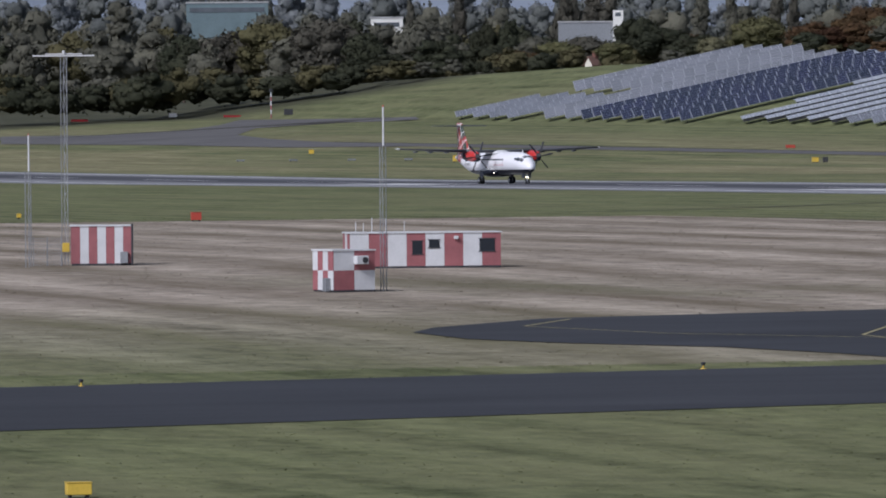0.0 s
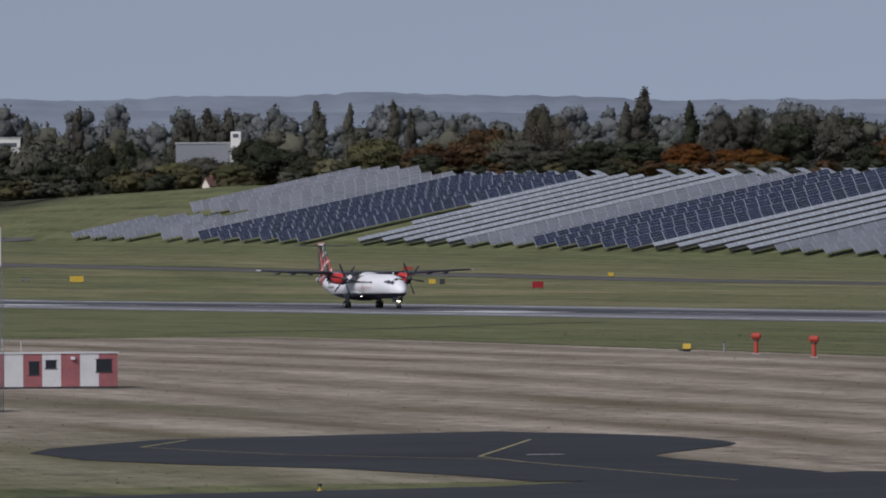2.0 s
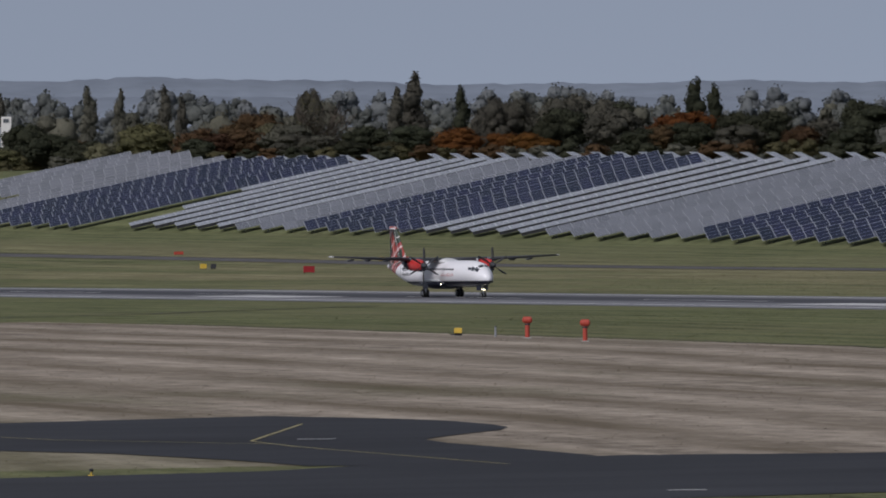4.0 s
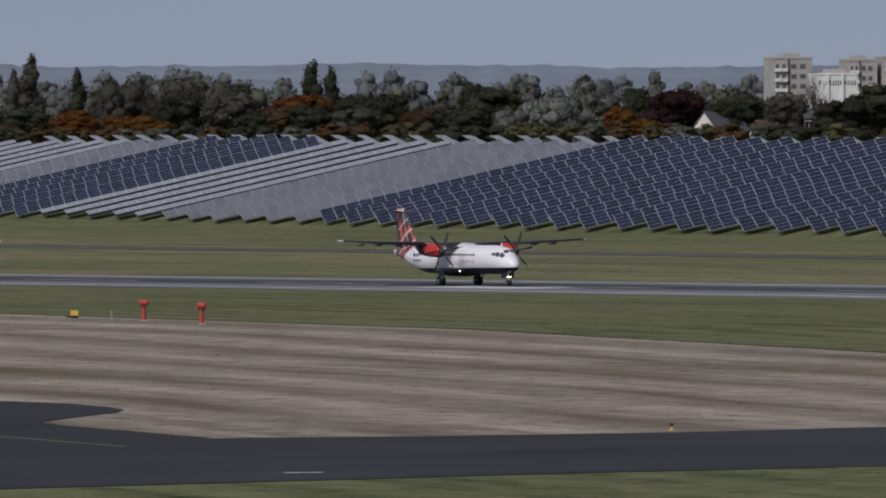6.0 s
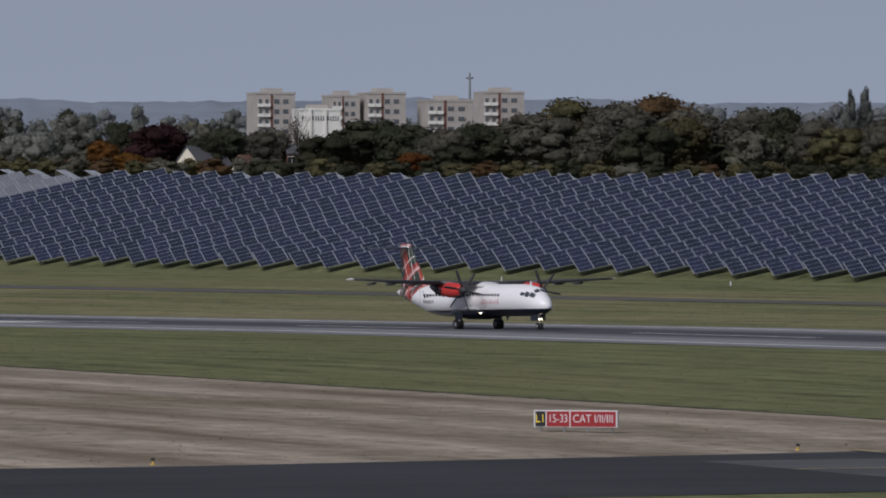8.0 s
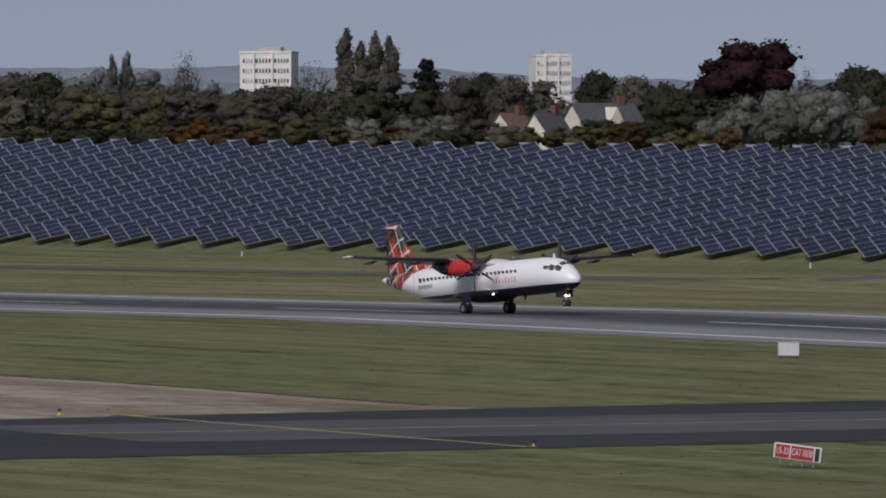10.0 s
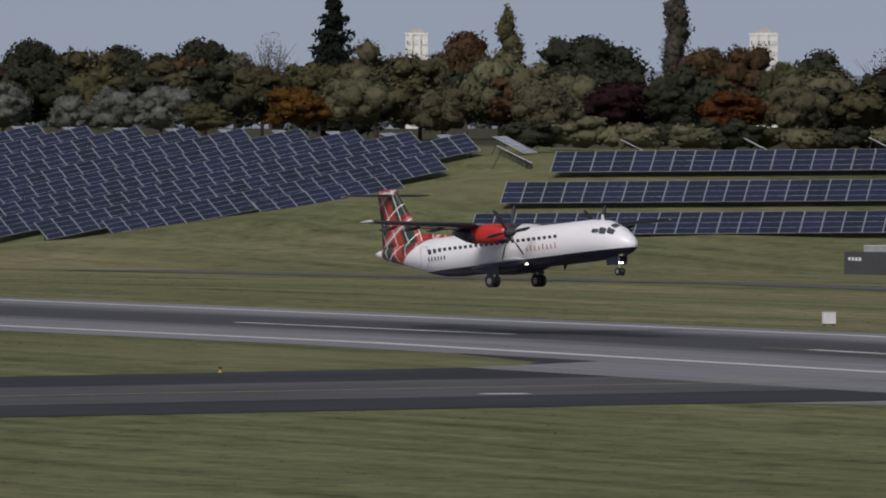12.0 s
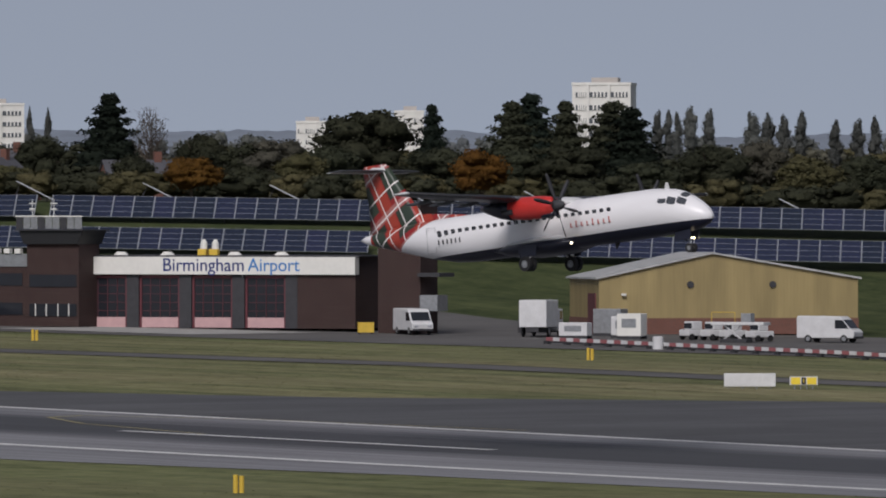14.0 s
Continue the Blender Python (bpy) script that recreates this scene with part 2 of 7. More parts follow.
def fuselage_material():
    m, nodes, links, bsdf = node_tree("airliner_paint")
    nt = m.node_tree
    tc = nodes.new("ShaderNodeTexCoord")
    sp = nodes.new("ShaderNodeSeparateXYZ")
    links.new(tc.outputs["Object"], sp.inputs[0])
    x, z = sp.outputs[0], sp.outputs[2]
    dirt = span(nt, wave_noise(nt, 1.2, 3.0, (0.3, 1, 1)), 0.35, 0.75)
    c = blend(nt, calc(nt, "MULTIPLY", dirt, 0.18), (0.82, 0.81, 0.82), (0.60, 0.59, 0.60))
    # swirl of tartan over the rear body
    edge = calc(nt, "SUBTRACT", calc(nt, "MULTIPLY_ADD", z, 1.75, -15.3), x)
    tail = calc(nt, "MULTIPLY", calc(nt, "GREATER_THAN", edge, 0.0), calc(nt, "GREATER_THAN", x, -13.7))
    c = blend(nt, tail, c, tartan_colour(nt, x, z))
    # dark belly, its line rising to the tail and nose
    low = calc(nt, "MULTIPLY_ADD", x, 0.008, 1.70)
    belly = calc(nt, "MULTIPLY", calc(nt, "LESS_THAN", z, low), calc(nt, "GREATER_THAN", x, -9.0))
    c = blend(nt, belly, c, (0.012, 0.014, 0.028))
    links.new(c, bsdf.inputs["Base Color"])
    bsdf.inputs["Roughness"].default_value = 0.32
    return m


def fin_material():
    m, nodes, links, bsdf = node_tree("tartan_paint")
    nt = m.node_tree
    tc = nodes.new("ShaderNodeTexCoord")
    sp = nodes.new("ShaderNodeSeparateXYZ")
    links.new(tc.outputs["Object"], sp.inputs[0])
    c = tartan_colour(nt, sp.outputs[0], sp.outputs[2])
    links.new(c, bsdf.inputs["Base Color"])
    bsdf.inputs["Roughness"].default_value = 0.35
    return m


def glassier(m, ior):
    m.node_tree.nodes["Principled BSDF"].inputs["IOR"].default_value = ior
    return m


M = dict(
    grass=ground_material(),
    runway=asphalt_material("runway_asphalt", (0.20, 0.20, 0.21), True),
    taxiway=asphalt_material("taxiway_asphalt", (0.036, 0.037, 0.041)),
    taxiway_mid=asphalt_material("worn_taxiway_asphalt", (0.085, 0.085, 0.088)),
    road=asphalt_material("road_asphalt", (0.11, 0.105, 0.10)),
    concrete=mat("concrete", (0.34, 0.33, 0.31), 0.85, 0, 0.2, 0.5, 0.2),
    white_line=mat("white_marking", (0.58, 0.58, 0.565), 0.7, 0, 0.18, 0.8),
    yellow_line=mat("yellow_marking", (0.32, 0.28, 0.13), 0.7, 0, 0.25, 0.8),
    ditch=mat("dark_soil", (0.035, 0.032, 0.022), 0.95, 0, 0.4, 1.0),
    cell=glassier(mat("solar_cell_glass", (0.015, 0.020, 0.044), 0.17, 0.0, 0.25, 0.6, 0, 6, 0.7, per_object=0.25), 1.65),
    # two lighter copies of the cell glass, reflected sky painted into the base colour
    halfglarecell=glassier(mat("half_glare_solar_glass", (0.165, 0.172, 0.19), 0.25, 0.0, 0.15, 0.5, 0, 6, 0.8, per_object=0.14), 1.6),
    glarecell=glassier(mat("glare_solar_glass", (0.36, 0.375, 0.40), 0.25, 0.0, 0.12, 0.5, 0, 6, 0.8, per_object=0.08), 1.6),
    alu=mat("aluminium", (0.55, 0.56, 0.58), 0.42, 0.7, 0.1, 2.0),
    galv=mat("galvanised_steel", (0.30, 0.31, 0.32), 0.55, 0.6, 0.2, 3.0),
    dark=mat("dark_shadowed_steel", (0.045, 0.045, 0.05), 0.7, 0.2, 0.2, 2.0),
    bark=mat("bark", (0.085, 0.065, 0.048), 0.95, 0, 0.35, 3.0, 0.4),
    red=mat("faded_red_paint", (0.30, 0.105, 0.11), 0.6, 0, 0.2, 1.2, 0.1),
    white=mat("white_paint", (0.60, 0.60, 0.60), 0.55, 0, 0.12, 1.0),
    orange=mat("orange_red_paint", (0.42, 0.06, 0.035), 0.5, 0, 0.12, 2.0),
    yellow=mat("yellow_paint", (0.62, 0.42, 0.05), 0.5, 0, 0.15, 2.0),
    sign_red=mat("red_sign_face", (0.30, 0.018, 0.022), 0.4, 0, 0.08, 2.0),
    sign_yellow=mat("yellow_sign_face", (0.80, 0.60, 0.04), 0.4, 0, 0.08, 2.0),
    sign_black=mat("black_sign_face", (0.012, 0.012, 0.013), 0.5, 0, 0.1, 2.0),
    # the grey base stands in for sky reflected in the airliner's panes
    cabin_glass=mat("sky_greyed_window_glass", (0.065, 0.07, 0.08), 0.12, 0, 0.3, 1.0),
    glass=mat("window_glass", (0.02, 0.022, 0.028), 0.08, 0, 0.1, 1.0),
    brick=brickwork("brown_brick", (0.040, 0.014, 0.012), (0.028, 0.011, 0.010)),
    redbrick=brickwork("red_brick", (0.21, 0.085, 0.06), (0.16, 0.07, 0.05)),
    ochre=cladding("ochre_cladding", (0.31, 0.24, 0.105), 0.30, 0, 0.08),
    greyroof=cladding("grey_roof_sheet", (0.42, 0.42, 0.41), 0.35),
    slate=mat("slate", (0.075, 0.075, 0.085), 0.7, 0, 0.25, 1.5, 0.3),
    tile=mat("clay_roof_tile", (0.15, 0.085, 0.065), 0.8, 0, 0.3, 1.5, 0.3),
    render=mat("cream_render", (0.66, 0.62, 0.52), 0.8, 0, 0.1, 0.8),
    panelwhite=mat("tower_panel", (0.72, 0.71, 0.66), 0.75, 0, 0.08, 0.3),
    panelgrey=mat("tower_concrete", (0.40, 0.37, 0.34), 0.8, 0, 0.12, 0.3),
    towerglass=mat("tower_glazing", (0.10, 0.11, 0.12), 0.25, 0, 0.3, 0.5),
    name_red=mat("faded_red_lettering", (0.50, 0.17, 0.16), 0.5, 0, 0.1, 2.0),
    door_red=mat("red_door_frame", (0.12, 0.032, 0.04), 0.5, 0, 0.15, 1.5),
    door_pink=mat("faded_door_panel", (0.52, 0.33, 0.33), 0.6, 0, 0.1, 1.5),
    green=mat("green_sheet", (0.02, 0.11, 0.075), 0.5, 0, 0.15, 1.0),
    blue=mat("blue_lettering", (0.015, 0.03, 0.16), 0.5, 0, 0.05, 2.0),
    lightblue=mat("light_blue_lettering", (0.05, 0.20, 0.50), 0.5, 0, 0.05, 2.0),
    rubber=mat("black_rubber", (0.015, 0.015, 0.016), 0.8, 0, 0.2, 4.0),
    navy=mat("navy_paint", (0.014, 0.016, 0.030), 0.35, 0, 0.15, 1.0),
    wing=mat("wing_grey_paint", (0.055, 0.058, 0.066), 0.4, 0, 0.2, 1.5),
    nacelle=mat("red_cowling_paint", (0.50, 0.035, 0.03), 0.3, 0, 0.12, 1.5),
    chrome=mat("bare_metal", (0.60, 0.60, 0.62), 0.3, 0.9, 0.1, 2.0),
    fuselage=fuselage_material(),
    tartan=fin_material(),
    lamp=glow("landing_light", (1.0, 0.86, 0.55), 8.0),
    beacon=glow("warm_marker_light", (1.0, 0.65, 0.25), 4.0),
    teal=mat("teal_glass_front", (0.14, 0.19, 0.20), 0.4, 0, 0.2, 0.3),
    # haze over the far ridges is painted in as a blue-grey base
    hill=mat("hazed_far_woodland", (0.225, 0.255, 0.300), 1.0, 0, 0.14, 0.012, 0, 7, 0.0),
)
LEAVES = dict(
    leaf_dark=("dark_green_leaves", (0.029, 0.034, 0.023), (0.062, 0.065, 0.040)),
    leaf_olive=("olive_leaves", (0.062, 0.062, 0.032), (0.128, 0.116, 0.058)),
    leaf_willow=("grey_willow_leaves", (0.100, 0.098, 0.055), (0.190, 0.178, 0.105)),
    leaf_silver=("silver_leaves", (0.062, 0.066, 0.052), (0.25, 0.255, 0.225)),
    leaf_orange=("orange_autumn_leaves", (0.088, 0.037, 0.014), (0.175, 0.078, 0.020)),
    leaf_russet=("russet_leaves", (0.056, 0.036, 0.022), (0.110, 0.066, 0.034)),
    leaf_purple=("purple_leaves", (0.028, 0.014, 0.016), (0.055, 0.026, 0.026)),
    leaf_fir=("conifer_needles", (0.010, 0.016, 0.013), (0.026, 0.034, 0.024)),
    # dull brown leaves, greyed partly to paint in mid-distance haze
    leaf_dim=("dull_hazed_leaves", (0.066, 0.066, 0.054), (0.118, 0.111, 0.084)),
    # the next two leaf colours have the haze of distance painted in
    leaf_hazy=("hazed_leaves", (0.078, 0.086, 0.084), (0.132, 0.136, 0.122)),
    leaf_far_haze=("far_hazed_leaves", (0.120, 0.133, 0.144), (0.180, 0.190, 0.186)),
    twig=("bare_twigs", (0.070, 0.060, 0.052), (0.120, 0.105, 0.090)),
)
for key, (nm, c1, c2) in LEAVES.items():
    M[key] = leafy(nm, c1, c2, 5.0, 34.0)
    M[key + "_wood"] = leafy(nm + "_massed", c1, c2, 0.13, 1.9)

# ---------------------------------------------------------------- building helpers
GX = np.array([-5200, -1770, -1410, -1180, -1060, -940, -820, -710, -590, -470, -350, -240, 0, 900], float)
GZ = np.array([7.5, 6.2, 5.6, 5.0, 5.15, 5.1, 5.05, 5.0, 4.43, 2.66, -0.05, -2.3, -6.9, -9.0])
CX = np.array([-2600, -1900, -1614, -1452, -1290, -1098, -1000, -880, -717, -600, -400], float)
CZ = np.array([5.0, 5.0, 4.2, 3.6, 2.9, 1.9, 1.6, 1.1, 0.4, -0.1, 0.0])
HX = np.array([-2150, -1920, -1840, -1775, -1650, -1400, -1070, -877, -790, -700, -500, -300], float)
HZ = np.array([0.0, 0.8, 5.3, 7.3, 10.3, 11.5, 11.4, 10.8, 10.3, 9.0, 6.0, 3.0])


def ease(v, a, b):
    k = np.clip((v - a) / (b - a), 0, 1)
    return k * k * (3 - 2 * k)


def lie(x, y):
    """The height of the ground: a humped runway, rising ground and a bank beyond it, far slopes."""
    base = np.interp(x, GX, GZ)
    cross = np.interp(x, CX, CZ) * np.clip(y - 440, 0, 160) / 100
    bank = np.interp(x, HX, HZ) * np.clip((y - 600) / 48, 0, 1)
    north = -0.616 * x + 0.788 * y
    along = 0.788 * x + 0.616 * y
    foot = np.interp(along, (-200, -150, -128, -95, -62, -12, 90), (7.0, 7.4, 7.6, 7.6, 7.1, 5.6, 4.2))
    bank_b = (foot - base) * ease(north, 838, 872) + 0.2 * np.clip(north - 872, 0, 40)
    w = ease(x, -738, -700)
    far = np.interp(np.degrees(np.arctan2(x, y)), (-62, -50), (0.0195, 0.0095)) * np.clip(np.hypot(x, y) - 2050, 0, 2700)
    return base + (1 - w) * (cross + bank) + w * bank_b + far


def part(name, bm, material, parent, label=""):
    me = bpy.data.meshes.new(name)
    bm.to_mesh(me)
    bm.free()
    return part_of(name, me, material, parent, label)


def part_of(name, me, material, parent, label=""):
    if material is not None and not me.materials:
        me.materials.append(material)
    ob = new(name, me)
    ob.parent = parent
    if label:
        tagged(ob, label)
    return ob


def thing(name, m, label, category, group=""):
    ob = new(name)
    ob.empty_display_size = 0.3
    ob.matrix_basis = m
    return tagged(ob, label, category, group)


def box(bm, x0, x1, y0, y1, z0, z1, mi=0):
    r = bmesh.ops.create_cube(bm, size=1.0, matrix=Matrix.Translation(((x0 + x1) / 2, (y0 + y1) / 2, (z0 + z1) / 2)) @ Matrix.Diagonal((x1 - x0, y1 - y0, z1 - z0, 1)))
    for f in {f for v in r["verts"] for f in v.link_faces}:
        f.material_index = mi
    return r["verts"]


def boxes(*rows):
    bm = bmesh.new()
    for r in rows:
        box(bm, *r)
    return bm


def soft_box(x0, x1, y0, y1, z0, z1, r=0.05, seg=2):
    bm = bmesh.new()
    box(bm, x0, x1, y0, y1, z0, z1)
    bmesh.ops.bevel(bm, geom=list(bm.edges), offset=r, segments=seg, profile=0.5, affect="EDGES")
    return bm


def rod(bm, a, b, r0, r1=None, n=8):
    a, b = Vector(a), Vector(b)
    d = b - a
    m = Matrix.Translation((a + b) / 2) @ d.to_track_quat("Z", "Y").to_matrix().to_4x4()
    bmesh.ops.create_cone(bm, cap_ends=True, segments=n, radius1=r0, radius2=r0 if r1 is None else r1, depth=d.length, matrix=m)


def rods(*rows):
    bm = bmesh.new()
    for r in rows:
        rod(bm, *r)
    return bm


def prism(outline, y0, y1):
    """A solid from an outline of (x, z) pushed from y0 to y1."""
    bm = bmesh.new()
    a = [bm.verts.new((x, y0, z)) for x, z in outline]
    b = [bm.verts.new((x, y1, z)) for x, z in outline]
    n = len(a)
    bm.faces.new(a)
    bm.faces.new(b[::-1])
    for i in range(n):
        bm.faces.new((a[i], b[i], b[(i + 1) % n], a[(i + 1) % n]))
    bmesh.ops.recalc_face_normals(bm, faces=bm.faces)
    return bm


def loft(rings, cap=True):
    bm = bmesh.new()
    vs = [[bm.verts.new(p) for p in ring] for ring in rings]
    n = len(vs[0])
    for a, b in zip(vs, vs[1:]):
        for i in range(n):
            bm.faces.new((a[i], a[(i + 1) % n], b[(i + 1) % n], b[i]))
    if cap:
        bm.faces.new(vs[0])
        bm.faces.new(vs[-1])
    bmesh.ops.recalc_face_normals(bm, faces=bm.faces)
    for f in bm.faces:
        f.smooth = len(f.verts) == 4
    return bm


def on_ground(x, y, turn=0.0, lift=0.0):
    return pose(x, y, float(lie(x, y)) + lift, 0, 0, turn)


def sheet(name, xs, ys, lift, material, label, kind="structure"):
    """A surface that follows the ground."""
    X, Y = np.meshgrid(np.array(sorted(xs)), np.array(sorted(ys)), indexing="ij")
    Z = lie(X, Y) + lift
    nx, ny = X.shape
    verts = np.stack([X, Y, Z], -1).reshape(-1, 3)
    idx = np.arange(nx * ny).reshape(nx, ny)
    faces = np.stack([idx[:-1, :-1], idx[1:, :-1], idx[1:, 1:], idx[:-1, 1:]], -1).reshape(-1, 4)
    me = bpy.data.meshes.new(name)
    me.from_pydata(verts.tolist(), [], faces.tolist())
    me.polygons.foreach_set("use_smooth", [True] * len(faces))
    me.materials.append(material)
    ob = new(name, me)
    return tagged(ob, label, name.split("_")[0], kind=kind)


def steps(a, b, d=10.0):
    inner = [v for v in np.arange(math.ceil(a / d) * d, b, d) if a < v < b]
    return [a, *inner, b]


def outline_sheet(name, outline, lift, material, label):
    """A flat-lying patch with a free outline, cut to the ground's grid."""
    bm = bmesh.new()
    bm.faces.new([bm.verts.new((x, y, 0)) for x, y in outline])
    xs = [p[0] for p in outline]
    for x in np.arange(math.ceil(min(xs) / 10) * 10, max(xs), 10.0):
        bmesh.ops.bisect_plane(bm, geom=list(bm.verts) + list(bm.edges) + list(bm.faces), plane_co=(float(x), 0, 0), plane_no=(1, 0, 0))
    for v in bm.verts:
        v.co.z = float(lie(v.co.x, v.co.y)) + lift
    bmesh.ops.recalc_face_normals(bm, faces=bm.faces)
    me = bpy.data.meshes.new(name)
    bm.to_mesh(me)
    bm.free()
    me.materials.append(material)
    return tagged(new(name, me), label, name.split("_")[0], kind="structure")


# ---------------------------------------------------------------- ground, runway, taxiways
gx = sorted(set(np.arange(-5000, -2000, 100.0)) | set(np.arange(-2000, -180, 10.0)) | set(np.arange(-180, 601, 40.0)))
gy = sorted(set(np.arange(-300, 60, 60.0)) | set(np.arange(60, 600, 20.0)) | {440.0, 600.0, 648.0} | set(np.arange(600, 760, 8.0)) | set(np.arange(760, 1500, 40.0)) | set(np.arange(1500, 5001, 125.0)))
sheet("ground", gx, gy, 0.0, M["grass"], "mown airfield grass with a dry straw field and banks")

RW0, RW1 = 389.6, 434.6  # the runway's edges
sheet("runway", steps(-2000, -60), [RW0 - 6, 412.1, RW1 + 5], 0.03, M["runway"], "grey asphalt runway with dark rubber along the middle")
sheet("runway_near_edge_line", steps(-2000, -60), [RW0 + 0.1, RW0 + 1.7], 0.045, M["white_line"], "white painted runway side stripe")
sheet("runway_far_edge_line", steps(-2000, -60), [RW1 - 1.5, RW1 - 0.1], 0.045, M["white_line"], "white painted runway side stripe")
for i in range(30):
    a = -1951.0 + 60 * i
    if a < -150:
        sheet("runway_centre_line", steps(a, a + 30), [411.6, 412.6], 0.045, M["white_line"], "white dash of the runway centre line")
sheet("perimeter_road", steps(-1750, -300), [526.5, 530.5, 534.0], 0.05, M["road"], "narrow grey perimeter road beyond the runway")
sheet("perimeter_road_verge", steps(-1750, -300), [534.3, 536.0], 0.03, M["ditch"], "dark verge along the perimeter road")
# crossing taxiway, square to the runway, with dark shoulders
outline_sheet("taxiway", [(-370, 40), (-376, 119), (-384, 163), (-388, 200), (-391, 290), (-390, 384.5), (-436, 384.5), (-433, 320), (-429, 270), (-425, 237), (-423.5, 224), (-424, 211), (-426, 201), (-424, 190), (-417, 177), (-411, 130), (-402, 40)], 0.03, M["taxiway"], "dark asphalt taxiway that meets the runway")
sheet("taxiway_centre", steps(-421, -402), steps(255, 384, 20), 0.04, M["taxiway_mid"], "worn paler strip down the middle of the taxiway")
sheet("taxiway_centre_line", steps(-411.8, -411.4), steps(255, 384, 20), 0.055, M["yellow_line"], "pale taxiway centre line")
outline_sheet("taxiway_fillet", [(-434, 372), (-441, 380), (-455, 384.5), (-434, 384.5)], 0.031, M["taxiway"], "curved asphalt fillet at the runway")
outline_sheet("taxiway_fillet", [(-389, 352), (-372, 374), (-340, 381), (-290, 384.5), (-389, 384.5)], 0.031, M["runway"], "curved asphalt fillet at the runway")
# old apron arm that leaves the taxiway
OLD_APRON = [(-426, 199), (-433.7, 198.5), (-441.9, 197.8), (-445.5, 198.2), (-446.9, 199), (-451.8, 203.5), (-455, 206.8), (-458, 208.6), (-461.2, 209.2), (-466.3, 209), (-470.2, 207), (-477, 202.5), (-474, 190), (-472, 181), (-463, 171), (-458, 168), (-450, 168), (-444, 171), (-437, 177), (-428, 180), (-421, 181), (-420, 186)]
outline_sheet("old_apron", OLD_APRON,
              0.034, M["taxiway"], "dark disused asphalt apron arm with faded lines")
# faint yellow lines on the apron


def stripe(name, pts, width, lift, material, label):
    bm = bmesh.new()
    for (xa, ya), (xb, yb) in zip(pts, pts[1:]):
        d = Vector((xb - xa, yb - ya))
        nrm = Vector((-d.y, d.x)).normalized() * width / 2
        k = max(1, int(d.length / 5))
        for j in range(k):
            quad = []
            for f, s in ((j / k, -1), ((j + 1) / k, -1), ((j + 1) / k, 1), (j / k, 1)):
                px, py = xa + d.x * f + nrm.x * s, ya + d.y * f + nrm.y * s
                quad.append(bm.verts.new((px, py, float(lie(px, py)) + lift)))
            bm.faces.new(quad)
    bmesh.ops.recalc_face_normals(bm, faces=bm.faces)
    me = bpy.data.meshes.new(name)
    bm.to_mesh(me)
    bm.free()
    me.materials.append(material)
    return tagged(new(name, me), label, "marking", kind="structure")


stripe("taxiway_marking", [(-465, 199.5), (-447, 188.9), (-440.4, 188.6), (-419, 190.9)], 0.2, 0.05, M["yellow_line"], "faded yellow guide line on the old apron")
stripe("taxiway_marking", [(-470, 181.5), (-462.6, 176), (-452, 180), (-443.5, 188.7)], 0.2, 0.05, M["yellow_line"], "faded yellow guide line on the old apron")
stripe("taxiway_marking", [(-431, 270.7), (-391, 270.7)], 0.6, 0.05, M["yellow_line"], "faded yellow holding line across the taxiway")
stripe("taxiway_marking", [(-404.2, 344), (-403.6, 347)], 1.2, 0.06, M["white_line"], "short white mark on the taxiway")
stripe("taxiway_marking", [(-392.6, 187), (-392.2, 188.8)], 0.5, 0.06, M["white_line"], "short white mark on the taxiway")
stripe("taxiway_marking", [(-448, 192), (-447.6, 194)], 0.35, 0.06, M["white_line"], "short white mark on the old apron")
stripe("taxiway_marking", [(-455, 411.3), (-440, 411), (-432, 409.8), (-426, 408), (-420, 403), (-414, 392)], 0.35, 0.055, M["yellow_line"], "yellow lead-off line curving from the runway")
stripe("taxiway_marking", [(-380, 437), (-400, 434), (-409.5, 428), (-408.2, 423.5), (-400, 418), (-385, 413)], 0.35, 0.055, M["yellow_line"], "yellow lead-off line curving from the runway")
stripe("runway_marking", [(-962, 403), (-936, 403)], 9.0, 0.055, M["white_line"], "broad white runway marker bar")
stripe("runway_marking", [(-813, 403), (-787, 403)], 9.0, 0.055, M["white_line"], "broad white runway marker bar")
stripe("runway_marking", [(-1116, 403), (-1088, 403)], 9.0, 0.055, M["white_line"], "broad white runway marker bar")
outline_sheet("perimeter_road_loop", [(-1690, 537), (-1651, 545), (-1655, 561), (-1687, 580), (-1722, 596), (-1690, 600.4), (-1641, 603), (-1634, 601), (-1650, 591), (-1641, 571), (-1592, 550.5), (-1545.5, 540.8), (-1487, 533), (-1432, 526.5), (-1473, 517.5), (-1537, 519), (-1621, 515)],
              0.07, M["road"], "grey tarmac loop at the end of the perimeter road")
outline_sheet("taxiway_mouth", [(-391, 369), (-374, 372), (-380, 384.4), (-440, 384.4), (-435, 369)], 0.043, M["runway"], "worn grey asphalt where the taxiway opens to the runway")
stripe("drain", [(-840, 369), (-812, 340), (-795, 326), (-775, 300)], 1.1, 0.03, M["ditch"], "dark open drain through the grass")
stripe("field_edge", [(-745, 232), (-740, 262), (-722, 295.5), (-640, 296), (-560, 295.5), (-436, 295)], 0.5, 0.03, M["ditch"], "dark mown edge of the dry field")
sheet("station_forecourt", steps(-600, -440), [580, 590, 600, 640], 0.05, M["road"], "grey tarmac forecourt of the fire station")
sheet("station_apron", steps(-572, -548), [586, 590, 596, 603], 0.09, M["concrete"], "pale concrete apron before the station doors")
outline_sheet("runway_turnoff", [(-470, 434.4), (-425, 470), (-404, 500), (-330, 505), (-300, 434.4)], 0.04, M["taxiway_mid"], "tarmac turnoff beyond the runway")

